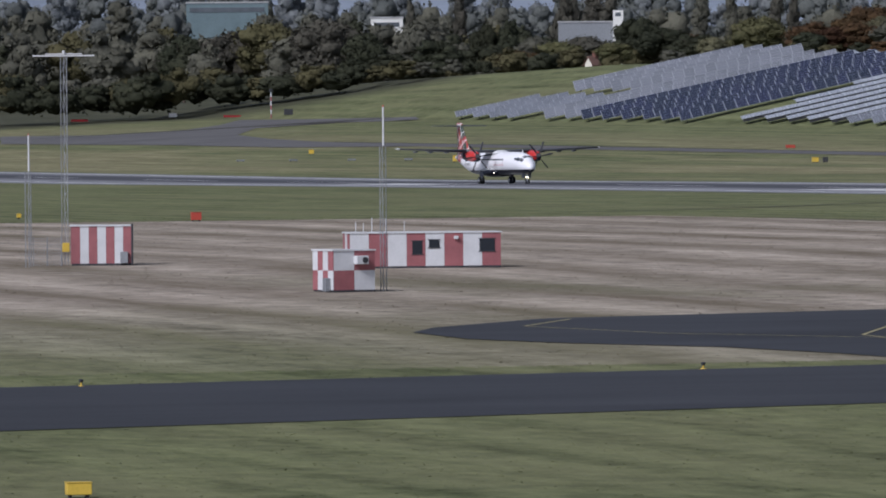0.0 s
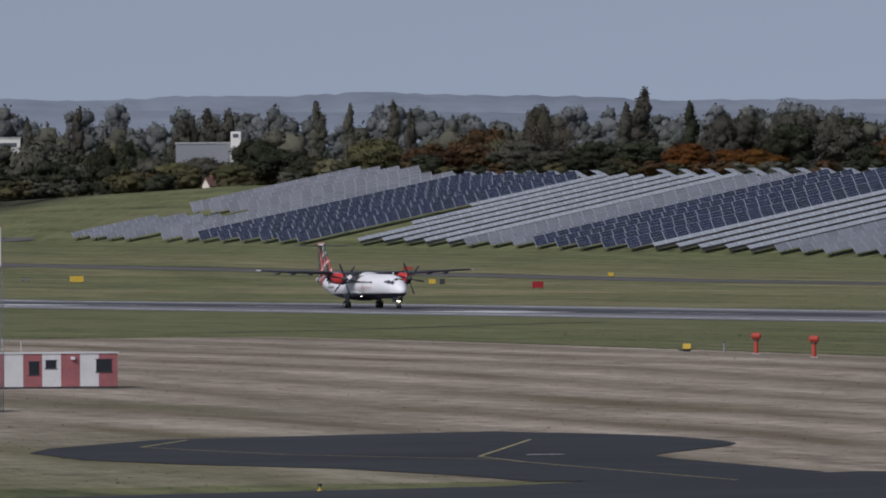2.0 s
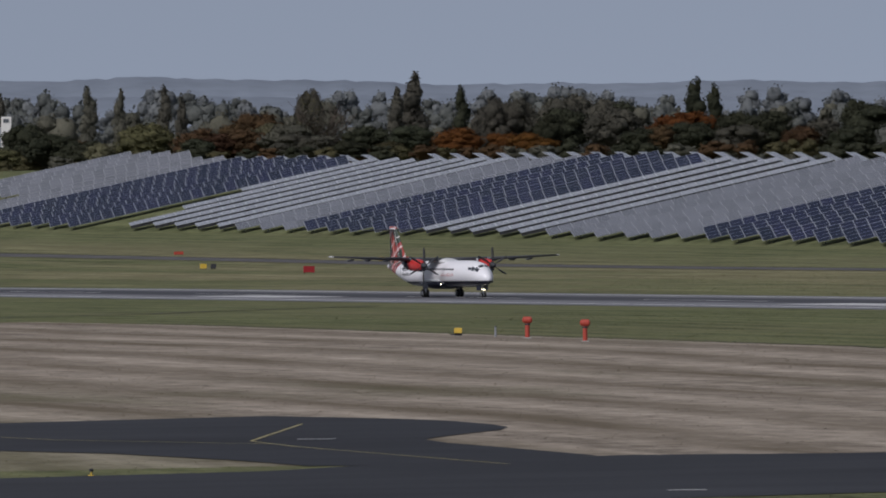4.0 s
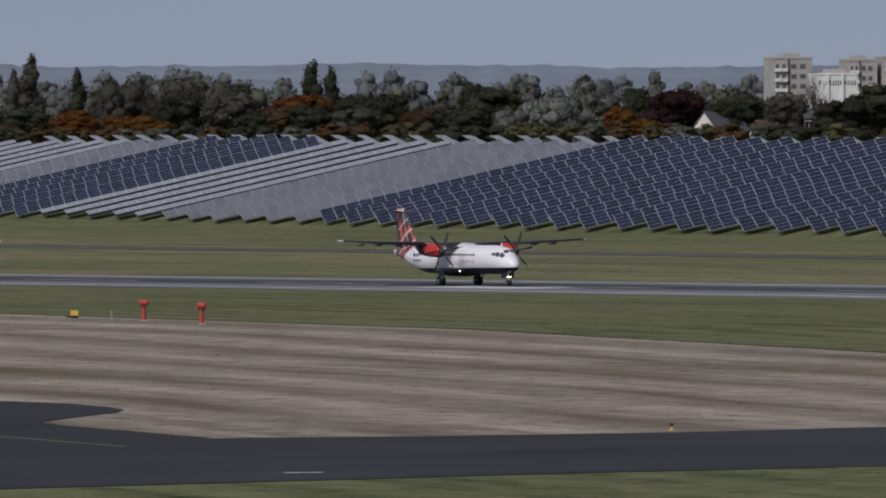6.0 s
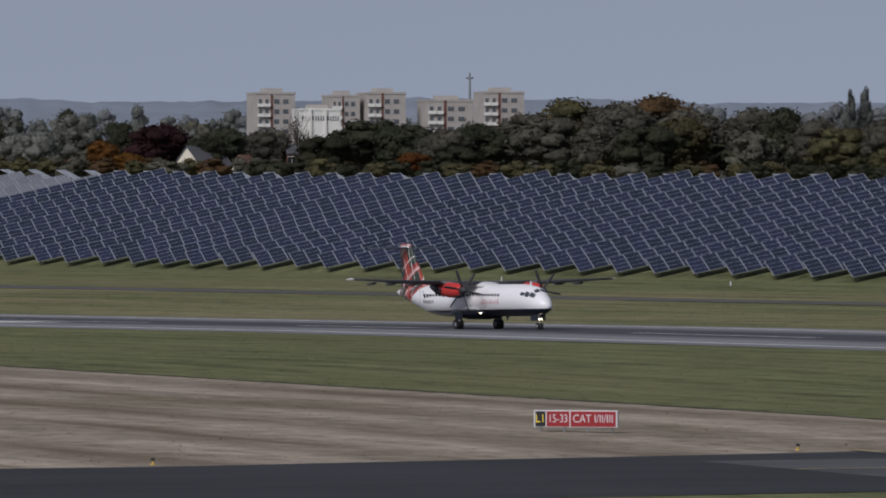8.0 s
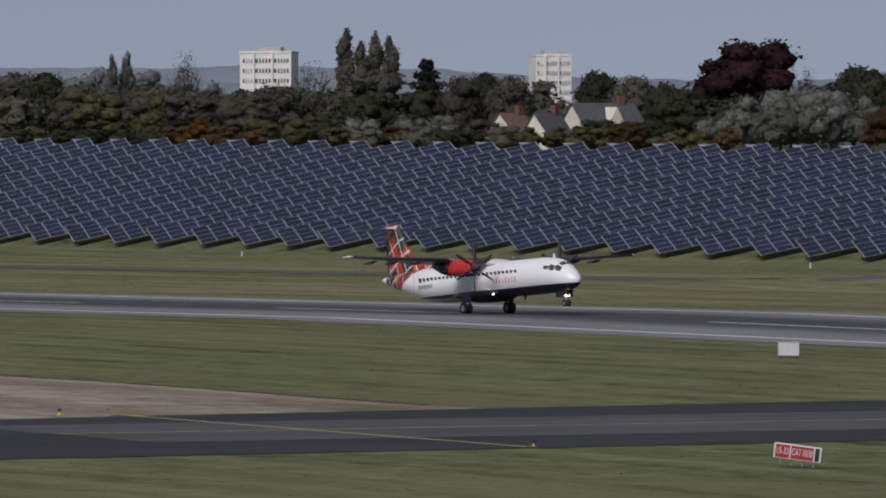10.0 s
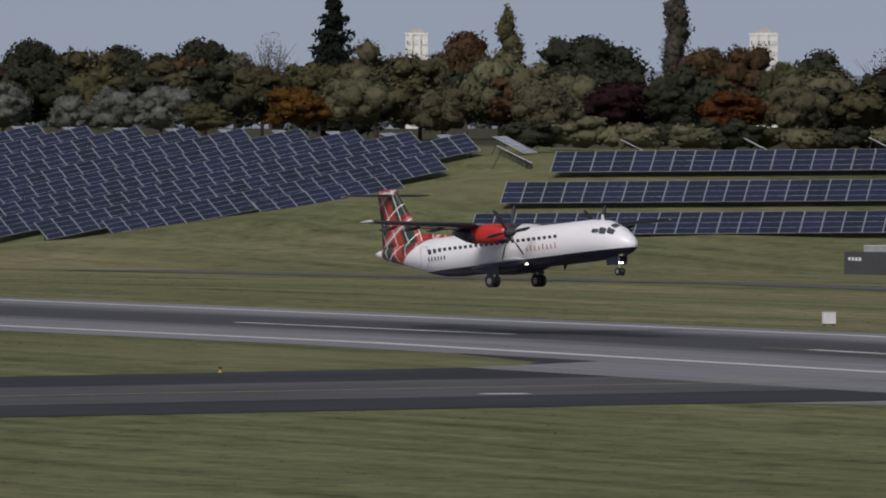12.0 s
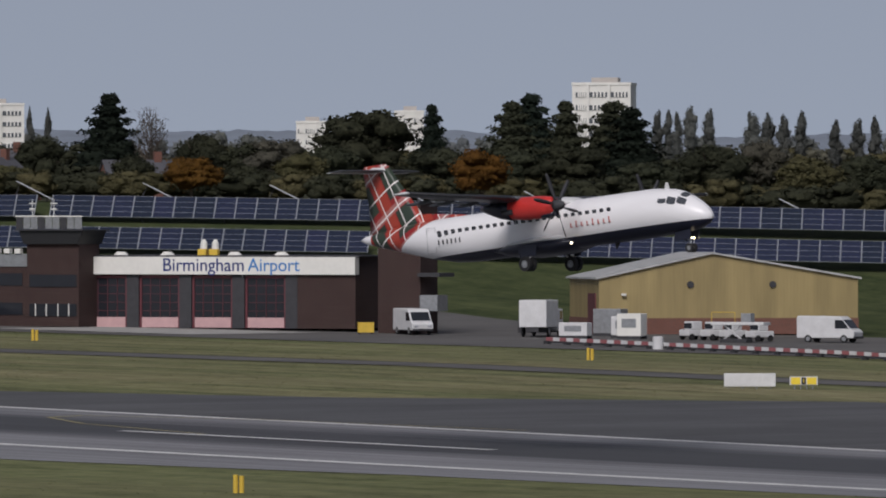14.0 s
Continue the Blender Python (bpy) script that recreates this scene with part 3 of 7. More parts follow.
# ---------------------------------------------------------------- solar field
R_WAY = Vector((0.309, 0.951, 0.0))  # along the rows of the long bank


def panel_mesh():
    """One column of four landscape modules in an aluminium frame."""
    bm = bmesh.new()
    box(bm, 0.02, 1.96, 0.0, 3.92, -0.03, 0.0, 0)
    for j in range(5):
        box(bm, 0.0, 1.98, j * 0.98 - 0.019, j * 0.98 + 0.019, -0.04, 0.012, 1)
    for x in (0.0, 1.98):
        box(bm, x - 0.05, x + 0.05, -0.03, 3.95, -0.045, 0.016, 1)
    me = bpy.data.meshes.new("panel")
    bm.to_mesh(me)
    bm.free()
    me.materials.append(M["cell"])
    me.materials.append(M["alu"])
    return me


PANEL = panel_mesh()
# the same panel in the glass colours lightened for sky glare
GLARE_PANEL = panel_mesh()
GLARE_PANEL.materials[0] = M["glarecell"]
HALF_GLARE_PANEL = panel_mesh()
HALF_GLARE_PANEL.materials[0] = M["halfglarecell"]


def post_mesh(h):
    bm = rods(((0, 0.4, -h * 0.55), (0, 0.4, -0.05), 0.05, 0.05, 6), ((0, 3.4, -h * 1.5), (0, 3.4, -0.05), 0.05, 0.05, 6), ((0, 0.4, -0.08), (0, 3.4, -0.08), 0.04, 0.04, 4))
    me = bpy.data.meshes.new("support_frame")
    bm.to_mesh(me)
    bm.free()
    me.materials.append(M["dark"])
    return me


POST = post_mesh(1.5)


def solar_row(a, b, tilt, lift, label, group, mesh=None):
    """A row of tilted solar columns from a to b on the ground, facing south."""
    pa = Vector((a[0], a[1], float(lie(a[0], a[1])) + lift))
    pb = Vector((b[0], b[1], float(lie(b[0], b[1])) + lift))
    ax = (pb - pa).normalized()
    back = Vector((0, 0, 1)).cross(ax).normalized()
    up = back * math.cos(radians(tilt)) + Vector((0, 0, 1)) * math.sin(radians(tilt))
    up = (up - ax * up.dot(ax)).normalized()
    nrm = ax.cross(up)
    m = Matrix((ax, up, nrm)).transposed().to_4x4()
    m.translation = pa
    row = thing("solar_table", m, label, "solar panels", group)
    n = max(1, int((pb - pa).length / 2.0))
    for i in range(n):
        p = part_of("panel", mesh or PANEL, None, row)
        p.location = (i * 2.0, 0, 0.006 * math.sin(i * 2.3 + pa.x))
    for i in range(0, n, 4):
        p = part_of("support_frame", POST, None, row)
        p.location = (i * 2.0 + 1.0, 0, 0)
    # an added dark strip stands in for the shade under each flat row
    if mesh is GLARE_PANEL and n > 4:
        part("front_beam", boxes((0.0, n * 2.0, 0.10, 0.26, -0.55, -0.06)), M["dark"], row, "dark strip along the low edge in place of the shade beneath")
    return row


GROUPS = ((-1620, -1581, 15, 617), (-1581, -1571, 0, 0), (-1571, -1552, 27.5, 648), (-1552, -1490, 25, 648), (-1490, -1480, 0, 0), (-1480, -1431, 7.5, 648),
          (-1431, -1399, 16, 648), (-1399, -1355, 24, 648), (-1355, -1307, 7.5, 648), (-1307, -1252, 16, 648))


def crest_table(x, y, swing):
    """A short table over the crest, turned end on to fit the camera's view."""
    w = Matrix.Rotation(radians(-swing), 2) @ Vector((x, y)).normalized()
    solar_row((x, y), (x + 6.2 * w.x, y + 6.2 * w.y), 27, 0.2, "pale solar panels on the crest seen from the end", "solar rows over the crest", GLARE_PANEL)


STEP = 9.4
for k in range(93):
    x0 = -1612.0 + k * STEP
    if x0 > -756:
        break
    # tilts are set to fit the camera's view: steep, shallow and middling groups of rows
    tilt, far_y = 28, 648
    for lo, hi, t_, fy in GROUPS:
        if lo <= x0 < hi:
            tilt, far_y = t_, fy
    y0 = 600.0 + random.uniform(-0.4, 0.4)
    if -1608 < x0 < -1571:
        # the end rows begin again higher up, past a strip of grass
        solar_row((x0 + 5.9, 618.0), (x0 + 15.6, 648), 29, 1.5, "solar panels high on the bank, paled by painted sky glare", "solar rows on the long bank", HALF_GLARE_PANEL)
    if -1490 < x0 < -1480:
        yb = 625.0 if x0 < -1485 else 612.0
        solar_row((x0 + 0.325 * (yb - 600), yb), (x0 + 15.6, 648), 7.5, 1.15, "solar panels high on the bank, paled by painted sky glare", "solar rows on the long bank", GLARE_PANEL)
    if tilt == 0:
        continue
    # the last rows stop where the bank rounds off
    if x0 > -785:
        far_y = 600 + min(48.0, 38.0 - (x0 + 766.0) * 1.2)
        y0 += max(0.0, (x0 + 767) * 1.1)
    x0 += 0.325 * (y0 - 600.0)
    ln = (far_y - y0) / R_WAY.y
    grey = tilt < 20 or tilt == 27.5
    solar_row((x0, y0), (x0 + R_WAY.x * ln, far_y), tilt, 1.15 if tilt < 13 else 0.75, "solar panels in a flat row up the bank, paled by painted sky glare" if grey else "dark blue solar panels in a tilted row up the grass bank",
              "solar rows on the long bank", (GLARE_PANEL if tilt < 13 else HALF_GLARE_PANEL) if grey else PANEL)
    if far_y == 648:
        crest_table(x0 + R_WAY.x * ln + 2.0, far_y + 3.0, 13)


def from_ns(n_, s_):
    """A place from the distance into the short bank and along its rows."""
    return (-0.616 * n_ + 0.788 * s_, 0.788 * n_ + 0.616 * s_)


for n_, s0, s1 in ((872.0, -180, -133), (887.0, -180, -131), (902.0, -178, -127), (886.0, -128, -94), (886.0, -93.5, -61), (886.0, -60.5, 60), (901.0, -125, -94), (901.0, -93.5, -61), (901.0, -60.5, 60)):
    solar_row(from_ns(n_, s0), from_ns(n_, s1), 31, 0.7, "dark blue solar panels in a long level row on the bank", "solar rows on the short bank")
for i in range(16):
    crest_table(*from_ns(913.0, -182 + 12.5 * i), 1)

# ---------------------------------------------------------------- grass tufts


def inside_outline(x, y, outline):
    hit = np.zeros(len(x), bool)
    for (xa, ya), (xb, yb) in zip(outline, outline[1:] + outline[:1]):
        cross_ = (ya > y) != (yb > y)
        at = xa + (y - ya) * (xb - xa) / (yb - ya if yb != ya else 1e-9)
        hit ^= cross_ & (x < at)
    return hit


def grass_tufts(n, xs, ys, tall, wide, seed, label):
    """Uneven blades and tussocks standing out of the turf, clear of the tarmac."""
    rng = np.random.default_rng(seed)
    x, y = rng.uniform(*xs, n), rng.uniform(*ys, n)
    left = np.interp(y, (40, 130, 177, 190, 201, 211, 237, 320, 384), (-402, -411, -417, -424, -426, -424, -425, -433, -436))
    right = np.interp(y, (40, 119, 163, 200, 290, 384), (-370, -376, -384, -388, -391, -390))
    az = np.degrees(np.arctan2(x, y))
    keep = ~((x > left - 0.4) & (x < right + 0.4)) | (y > 440)
    keep &= ~inside_outline(x, y, OLD_APRON) & (az > -74) & (az < -38)
    keep &= ~((y > 525) & (y < 537)) & ~((y > 360) & (y < 440) & (x > -460)) & (np.hypot(x, y) > 300)
    x, y = x[keep], y[keep]
    n = len(x)
    z = lie(x, y)
    a = rng.uniform(0, np.pi, n)
    b = rng.uniform(0.4, 1.0, n) * wide / 2
    h = rng.uniform(0.2, 1.0, n) * tall
    dx, dy = np.cos(a) * b, np.sin(a) * b
    lx, ly = rng.normal(0, 1.6, n) * h, rng.normal(0, 1.6, n) * h
    f = rng.uniform(0.3, 0.9, n)
    v = np.stack([np.stack([x - dx, y - dy, z], 1), np.stack([x + dx, y + dy, z], 1), np.stack([x + dx * f + lx, y + dy * f + ly, z + h], 1), np.stack([x - dx * f + lx, y - dy * f + ly, z + h * rng.uniform(0.6, 1, n)], 1)], 1).reshape(-1, 3)
    me = bpy.data.meshes.new("grass_tufts")
    me.from_pydata(v.tolist(), [], np.arange(4 * n).reshape(n, 4).tolist())
    me.materials.append(M["grass"])
    tagged(new("grass_tufts", me), label, "grass", kind="stuff")


grass_tufts(110000, (-770, -290), (60, 382), 0.024, 0.25, 5, "short uneven tufts of dry and green airfield grass")
grass_tufts(60000, (-1050, -380), (441, 600), 0.025, 0.35, 6, "short uneven tufts of green grass beyond the runway")

# ---------------------------------------------------------------- trees


def leaf_sprays(centres, size, rng, out):
    """Small leaf sprays, each a triangle, turned roughly outwards from their bough."""
    n = len(centres)
    face = out + rng.normal(size=(n, 3)) * 0.7
    a = np.cross(face, rng.normal(size=(n, 3)))
    a /= np.linalg.norm(a, axis=1)[:, None]
    b = np.cross(face, a)
    b /= np.linalg.norm(b, axis=1)[:, None]
    s = size * rng.uniform(0.55, 1.35, n)[:, None]
    v = np.stack([centres - a * s, centres + a * s * 0.6 - b * s * 0.8, centres + a * s * 0.5 + b * s * 0.9], 1).reshape(-1, 3)
    return v, np.arange(3 * n).reshape(n, 3)


def crown_points(kind, rng, n):
    """Leaf places through a conifer's tiers or a thin crown, of unit height."""
    if kind == "fir":
        k = 26
        lev = rng.integers(0, k, n)
        z = 0.08 + 0.92 * lev / k + rng.normal(0, 0.012, n)
        reach = (1.02 - z) ** 0.7 * 0.42 * (0.8 + 0.35 * np.sin(lev * 2.1))
        th = rng.uniform(0, 2 * np.pi, n)
        th = np.round(th / 0.7 + lev * 0.37) * 0.7 + rng.normal(0, 0.16, n) - lev * 0.26
        r = reach * np.sqrt(rng.uniform(0.1, 1, n))
        return np.stack([r * np.cos(th), r * np.sin(th), z - 0.14 * r], 1), np.stack([np.cos(th), np.sin(th), np.full(n, 0.7)], 1)
    nb = 26
    u = rng.normal(size=(nb, 3))
    u /= np.linalg.norm(u, axis=1)[:, None]
    c = u * np.array([0.25, 0.25, 0.29]) * rng.uniform(0.45, 1.05, (nb, 1)) + np.array([0, 0, 0.61])
    rad = rng.uniform(0.09, 0.17, nb)
    pick = rng.integers(0, nb, n)
    d = rng.normal(size=(n, 3))
    d /= np.linalg.norm(d, axis=1)[:, None]
    p = c[pick] + d * (rad[pick] * rng.uniform(0.3, 1.08, n) ** 0.6)[:, None]
    p[:, 2] = np.clip(p[:, 2], 0.02, 1.0)
    return p, d


def ball(level):
    bm = bmesh.new()
    bmesh.ops.create_icosphere(bm, subdivisions=level, radius=1.0)
    v = np.array([p.co[:] for p in bm.verts])
    f = np.array([[p.index for p in q.verts] for q in bm.faces])
    bm.free()
    return v, f


BALL = ball(2)


def boughs(kind, rng, nb):
    """Middles and radii of the leafy boughs that make a crown of unit height."""
    if kind == "poplar":
        z = np.linspace(0.12, 0.95, nb)
        r = 0.07 * rng.uniform(0.75, 1.3, nb) * np.clip((1.05 - z) * 3.2, 0.25, 1) ** 0.6 * np.clip(z * 5, 0.5, 1)
        th = rng.uniform(0, 6.283, nb)
        off = r * rng.uniform(0.2, 0.75, nb)
        return np.stack([off * np.cos(th), off * np.sin(th), z], 1), np.stack([r, r, np.full(nb, 0.085)], 1)
    wide, low, high = {"broad": (0.36, 0.16, 0.98), "willow": (0.40, 0.08, 0.96), "bush": (0.50, 0.03, 0.95), "bare": (0.34, 0.22, 1.0)}[kind]
    mid = (low + high) / 2
    k = np.arange(nb)
    up = 1 - 1.55 * (k + 0.5) / nb
    th = k * 2.39996 + rng.uniform(0, 6.283)
    ring_ = np.sqrt(1 - up * up)
    u = np.stack([ring_ * np.cos(th), ring_ * np.sin(th), up], 1) + rng.normal(0, 0.12, (nb, 3))
    c = u * np.array([wide * 0.70, wide * 0.70, (high - low) / 2 * 0.76]) * rng.uniform(0.66, 1.1, (nb, 1)) + np.array([0, 0, mid])
    r = rng.uniform(0.06, 0.15, nb) * (24.0 / nb) ** 0.3
    rad = np.stack([r * 1.1, r * 1.1, r * (0.85 if kind != "willow" else 1.25)], 1)
    c = np.concatenate([c, [[0, 0, mid]]])
    return c, np.concatenate([rad, [[wide * 0.70, wide * 0.70, (high - low) * 0.36]]])


def crown_shape(kind, seed, nb, nl, size):
    """A crown: uneven leafy boughs round a core, frayed by sprays of leaves."""
    rng = np.random.default_rng(seed)
    if kind in ("fir", "bare"):
        at, out = crown_points(kind, rng, nl)
        v, f = leaf_sprays(at, size, rng, out)
        if kind == "fir":
            n = 40
            a, z = rng.uniform(0, 6.283, n), np.linspace(0.08, 0.93, n)
            c = np.stack([0.10 * (1 - z) * np.cos(a), 0.10 * (1 - z) * np.sin(a), z], 1)
            r = 0.25 * (1.04 - z)
            rad = np.stack([r, r, r * 0.45 + 0.012], 1)
        else:
            return v, f.tolist()
    else:
        c, rad = boughs(kind, rng, nb)
    bv, bf = BALL
    n = len(c)
    bump = 0.9 + rng.uniform(-0.28, 0.22, (n, len(bv), 1))
    blob = (c[:, None, :] + bv[None] * bump * rad[:, None, :]).reshape(-1, 3)
    tri = (bf[None] + (np.arange(n) * len(bv))[:, None, None]).reshape(-1, 3)
    if kind != "fir":
        pick = rng.integers(0, n, nl)
        d = rng.normal(size=(nl, 3))
        d[:, 2] += 0.25
        d /= np.linalg.norm(d, axis=1)[:, None]
        v, f = leaf_sprays(c[pick] + d * rad[pick] * rng.uniform(0.85, 1.32, (nl, 1)), size, rng, d)
    return np.concatenate([v, blob]), f.tolist() + (tri + len(v)).tolist()


CROWNS, TRUNKS = {}, {}


def crown_mesh(kind, i, leaf):
    key = (kind, i, leaf)
    if key not in CROWNS:
        nb, n, size = {"poplar": (20, 1800, 0.013), "fir": (0, 3600, 0.020), "broad": (22, 3000, 0.021), "willow": (24, 3000, 0.020), "bush": (14, 1200, 0.026), "bare": (0, 1800, 0.012)}[kind]
        v, f = crown_shape(kind, 100 * i + len(kind) * 7 + 3, nb, n, size)
        me = bpy.data.meshes.new("crown")
        me.from_pydata(v.tolist(), [], f)
        me.polygons.foreach_set("use_smooth", [True] * len(f))
        me.materials.append(M[leaf])
        CROWNS[key] = me
    return CROWNS[key]


def trunk_mesh(kind, i):
    key = (kind, i)
    if key not in TRUNKS:
        rng = random.Random(i * 31 + len(kind))
        bm = bmesh.new()
        top = {"poplar": 0.9, "fir": 0.95}.get(kind, 0.62)
        lean = rng.uniform(-0.03, 0.03)
        rod(bm, (0, 0, -0.03), (lean * 0.4, 0, top * 0.45), 0.024, 0.017, 7)
        rod(bm, (lean * 0.4, 0, top * 0.45), (lean, 0.01, top), 0.017, 0.005, 6)
        if kind in ("broad", "willow", "bare", "bush"):
            for j in range(9 if kind != "bare" else 26):
                th = rng.uniform(0, 6.283)
                z0 = rng.uniform(0.16, 0.5)
                r = rng.uniform(0.15, 0.32)
                p0 = Vector((lean * z0, 0, z0))
                p1 = p0 + Vector((r * math.cos(th), r * math.sin(th), rng.uniform(0.12, 0.40)))
                rod(bm, p0, p1, 0.009, 0.003, 4)
                if kind == "bare":
                    for q in range(3):
                        p2 = p1 + Vector((rng.uniform(-0.12, 0.12), rng.uniform(-0.12, 0.12), rng.uniform(0.02, 0.16)))
                        rod(bm, p0.lerp(p1, 0.4 + 0.2 * q), p2, 0.004, 0.0015, 3)
        me = bpy.data.meshes.new("trunk")
        bm.to_mesh(me)
        bm.free()
        me.materials.append(M["bark"])
        TRUNKS[key] = me
    return TRUNKS[key]


TREE_WORDS = {"leaf_dark": "dark green", "leaf_olive": "olive green", "leaf_willow": "grey-green", "leaf_silver": "silvery", "leaf_orange": "orange autumn",
              "leaf_russet": "russet brown", "leaf_purple": "deep purple", "leaf_fir": "blackish green", "leaf_hazy": "haze-paled grey-green", "leaf_dim": "dull haze-greyed olive brown", "leaf_far_haze": "haze-tinted blue-grey", "twig": "nearly bare brown"}
KIND_WORDS = {"poplar": "tall narrow poplar", "fir": "pointed conifer", "broad": "broad-crowned tree", "willow": "spreading willow", "bush": "rounded shrub", "bare": "thin-leaved tree"}


def tree(kind, leaf, x, y, height, width=1.0, sink=0.0, seed=None, group="trees behind the bank"):
    i = (seed if seed is not None else random.randrange(4)) % 4
    if (kind, leaf) == ("bare", "twig"):
        leaf = "twig"
    z = float(lie(x, y)) - sink
    name = {"bush": "shrub", "fir": "conifer"}.get(kind, "tree")
    t = thing(name, Matrix.LocRotScale((x, y, z), Euler((0, 0, random.uniform(0, 6.283))), (height * width, height * width, height)),
              f"{TREE_WORDS[leaf]} {KIND_WORDS[kind]} beyond the airfield", "tree", group)
    part_of("trunk", trunk_mesh(kind, i), None, t)
    part_of("crown", crown_mesh(kind, i, leaf), None, t)
    return t


def polar(az, d):
    a = radians(az)
    return d * math.sin(a), d * math.cos(a)


def seen(az, d, up_deg):
    """Ground distance point and the height that reaches the elevation up_deg above eye level."""
    x, y = polar(az, d)
    return x, y, EYE.z + d * math.tan(radians(up_deg)) - float(lie(x, y))


UNIT = {}
WOODS = {}


def wood_tree(kind, leaf, x, y, h, w, far):
    """Adds a tree's leaves to the joined wood of that leaf colour."""
    i = random.randrange(4)
    nb, n, size = (6, 260, 0.042) if far else (8, 420, 0.038)
    if kind in ("bare", "fir"):
        n, size = 500, 0.022
    key = (kind, i, far)
    if key not in UNIT:
        UNIT[key] = crown_shape(kind, 900 + 100 * i + len(kind) * 7, nb, n, size)
    a = random.uniform(0, 6.283)
    ca, sa = math.cos(a), math.sin(a)
    v, f = UNIT[key]
    z = float(lie(x, y))
    q = np.stack([(v[:, 0] * ca - v[:, 1] * sa) * h * w + x, (v[:, 0] * sa + v[:, 1] * ca) * h * w + y, v[:, 2] * h + z - 0.04 * h], 1)
    vs, fs = WOODS.setdefault(leaf, ([], []))
    at = sum(len(p) for p in vs)
    vs.append(q)
    fs.extend([[k + at for k in p] for p in f])


def belt(az0, az1, d0, d1, up0, up1, kinds, step, single=False, group="trees behind the bank"):
    """An uneven belt of trees whose tops reach up0..up1 degrees along it."""
    az = az0
    while az < az1:
        d = random.uniform(d0, d1)
        if d < 1000 and az0 < -53.5:
            d /= math.cos(radians(az))  # given as the distance beyond the runway's line
        f = (az - az0) / (az1 - az0)
        x, y, h = seen(az, d, (up0 + (up1 - up0) * f) * random.uniform(0.78, 1.06))
        kind, leaf = random.choice(kinds)
        h = max(4.0, h)
        w = random.uniform(0.85, 1.35) * (1.5 if h < 9 else 1.0) * (0.68 if d > 2300 else 1.0)
        if single:
            tree(kind, leaf, x, y, h, w, 0.0, None, group)
        else:
            wood_tree(kind, leaf, x, y, h, w, d > 2200)
        az += step * random.uniform(0.6, 1.4)


DARK = ("broad", "leaf_dark")
OLIVE = ("broad", "leaf_olive")
WILLOW = ("willow", "leaf_willow")
SILVER = ("willow", "leaf_silver")
ORANGE = ("broad", "leaf_orange")
RUSSET = ("broad", "leaf_russet")
PURPLE = ("broad", "leaf_purple")
FIR = ("fir", "leaf_fir")
POPLAR = ("poplar", "leaf_dim")
BARE = ("bare", "twig")
# far belts use leaf colours with haze mixed into them
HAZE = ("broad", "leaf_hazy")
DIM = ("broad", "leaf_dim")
FAR_HAZE = ("broad", "leaf_far_haze")

UNIT_WIDTH = {"broad": 0.8, "willow": 0.85, "bush": 1.05, "fir": 0.50, "poplar": 0.25, "bare": 0.75}


def grove(group, rows):
    """Single trees: bearing, elevation of the top, crown width, distance, kind, leaf."""
    for az, up, wide, d, kind, leaf in rows:
        x, y, h = seen(az, d, up)
        h = max(5.0, h)
        tree(kind, leaf, x, y, h, min(1.7, max(0.4, wide / (h * UNIT_WIDTH[kind]))), 0.0, None, group)


# massed woods: at the far end of the field, behind the long bank, behind the short bank
belt(-72.6, -68.2, 2080, 2200, 0.60, 0.55, [DIM, DARK, DIM, OLIVE], 0.10)
belt(-72.6, -69.3, 1860, 1890, 0.28, 0.36, [DARK, ("bush", "leaf_dark"), OLIVE, DIM], 0.09)
belt(-69.6, -59.5, 720, 790, 0.53, 0.53, [DIM, DARK, OLIVE, DIM, RUSSET], 0.15)
belt(-70.0, -54.0, 668, 690, 0.42, 0.42, [OLIVE, DARK, ("bush", "leaf_dim"), RUSSET, ("bush", "leaf_olive"), ("bush", "leaf_dark")], 0.15)
belt(-60.4, -52.0, 740, 800, 0.66, 0.70, [DIM, DIM, DARK, OLIVE], 0.14)
belt(-52.6, -46.5, 1160, 1260, 0.78, 0.66, [DARK, OLIVE, RUSSET, DARK], 0.13)
belt(-49.3, -44.5, 1010, 1040, 0.34, 0.30, [("bush", "leaf_dark"), ("bush", "leaf_olive"), ("bush", "leaf_willow")], 0.16)
belt(-46.4, -38.2, 1180, 1260, 0.38, 0.40, [DARK, OLIVE, DIM, DARK], 0.12)
belt(-45.6, -38.2, 990, 1010, 0.20, 0.22, [("bush", "leaf_dark"), ("bush", "leaf_olive"), ("bush", "leaf_dark")], 0.16)
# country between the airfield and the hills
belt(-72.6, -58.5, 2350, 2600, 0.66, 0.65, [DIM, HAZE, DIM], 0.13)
belt(-72.6, -57.5, 2900, 3200, 0.70, 0.69, [HAZE, HAZE, FAR_HAZE, DIM], 0.07)
belt(-72.6, -57.0, 3450, 3700, 0.785, 0.765, [FAR_HAZE, HAZE, FAR_HAZE], 0.06)
belt(-60.0, -38.0, 2700, 3100, 0.55, 0.53, [HAZE, FAR_HAZE, HAZE], 0.12)
belt(-60.0, -38.0, 1700, 1900, 0.52, 0.46, [DIM, OLIVE, DARK, DIM], 0.11)
for leaf, (chunks, faces_) in WOODS.items():
    v = np.concatenate(chunks)
    me = bpy.data.meshes.new("woodland")
    me.from_pydata(v.tolist(), [], faces_)
    me.polygons.foreach_set("use_smooth", [True] * len(faces_))
    me.materials.append(M[leaf + "_wood"])
    tagged(new("woodland", me), f"{TREE_WORDS[leaf]} trees massed in the woods beyond the airfield", "trees", kind="stuff")
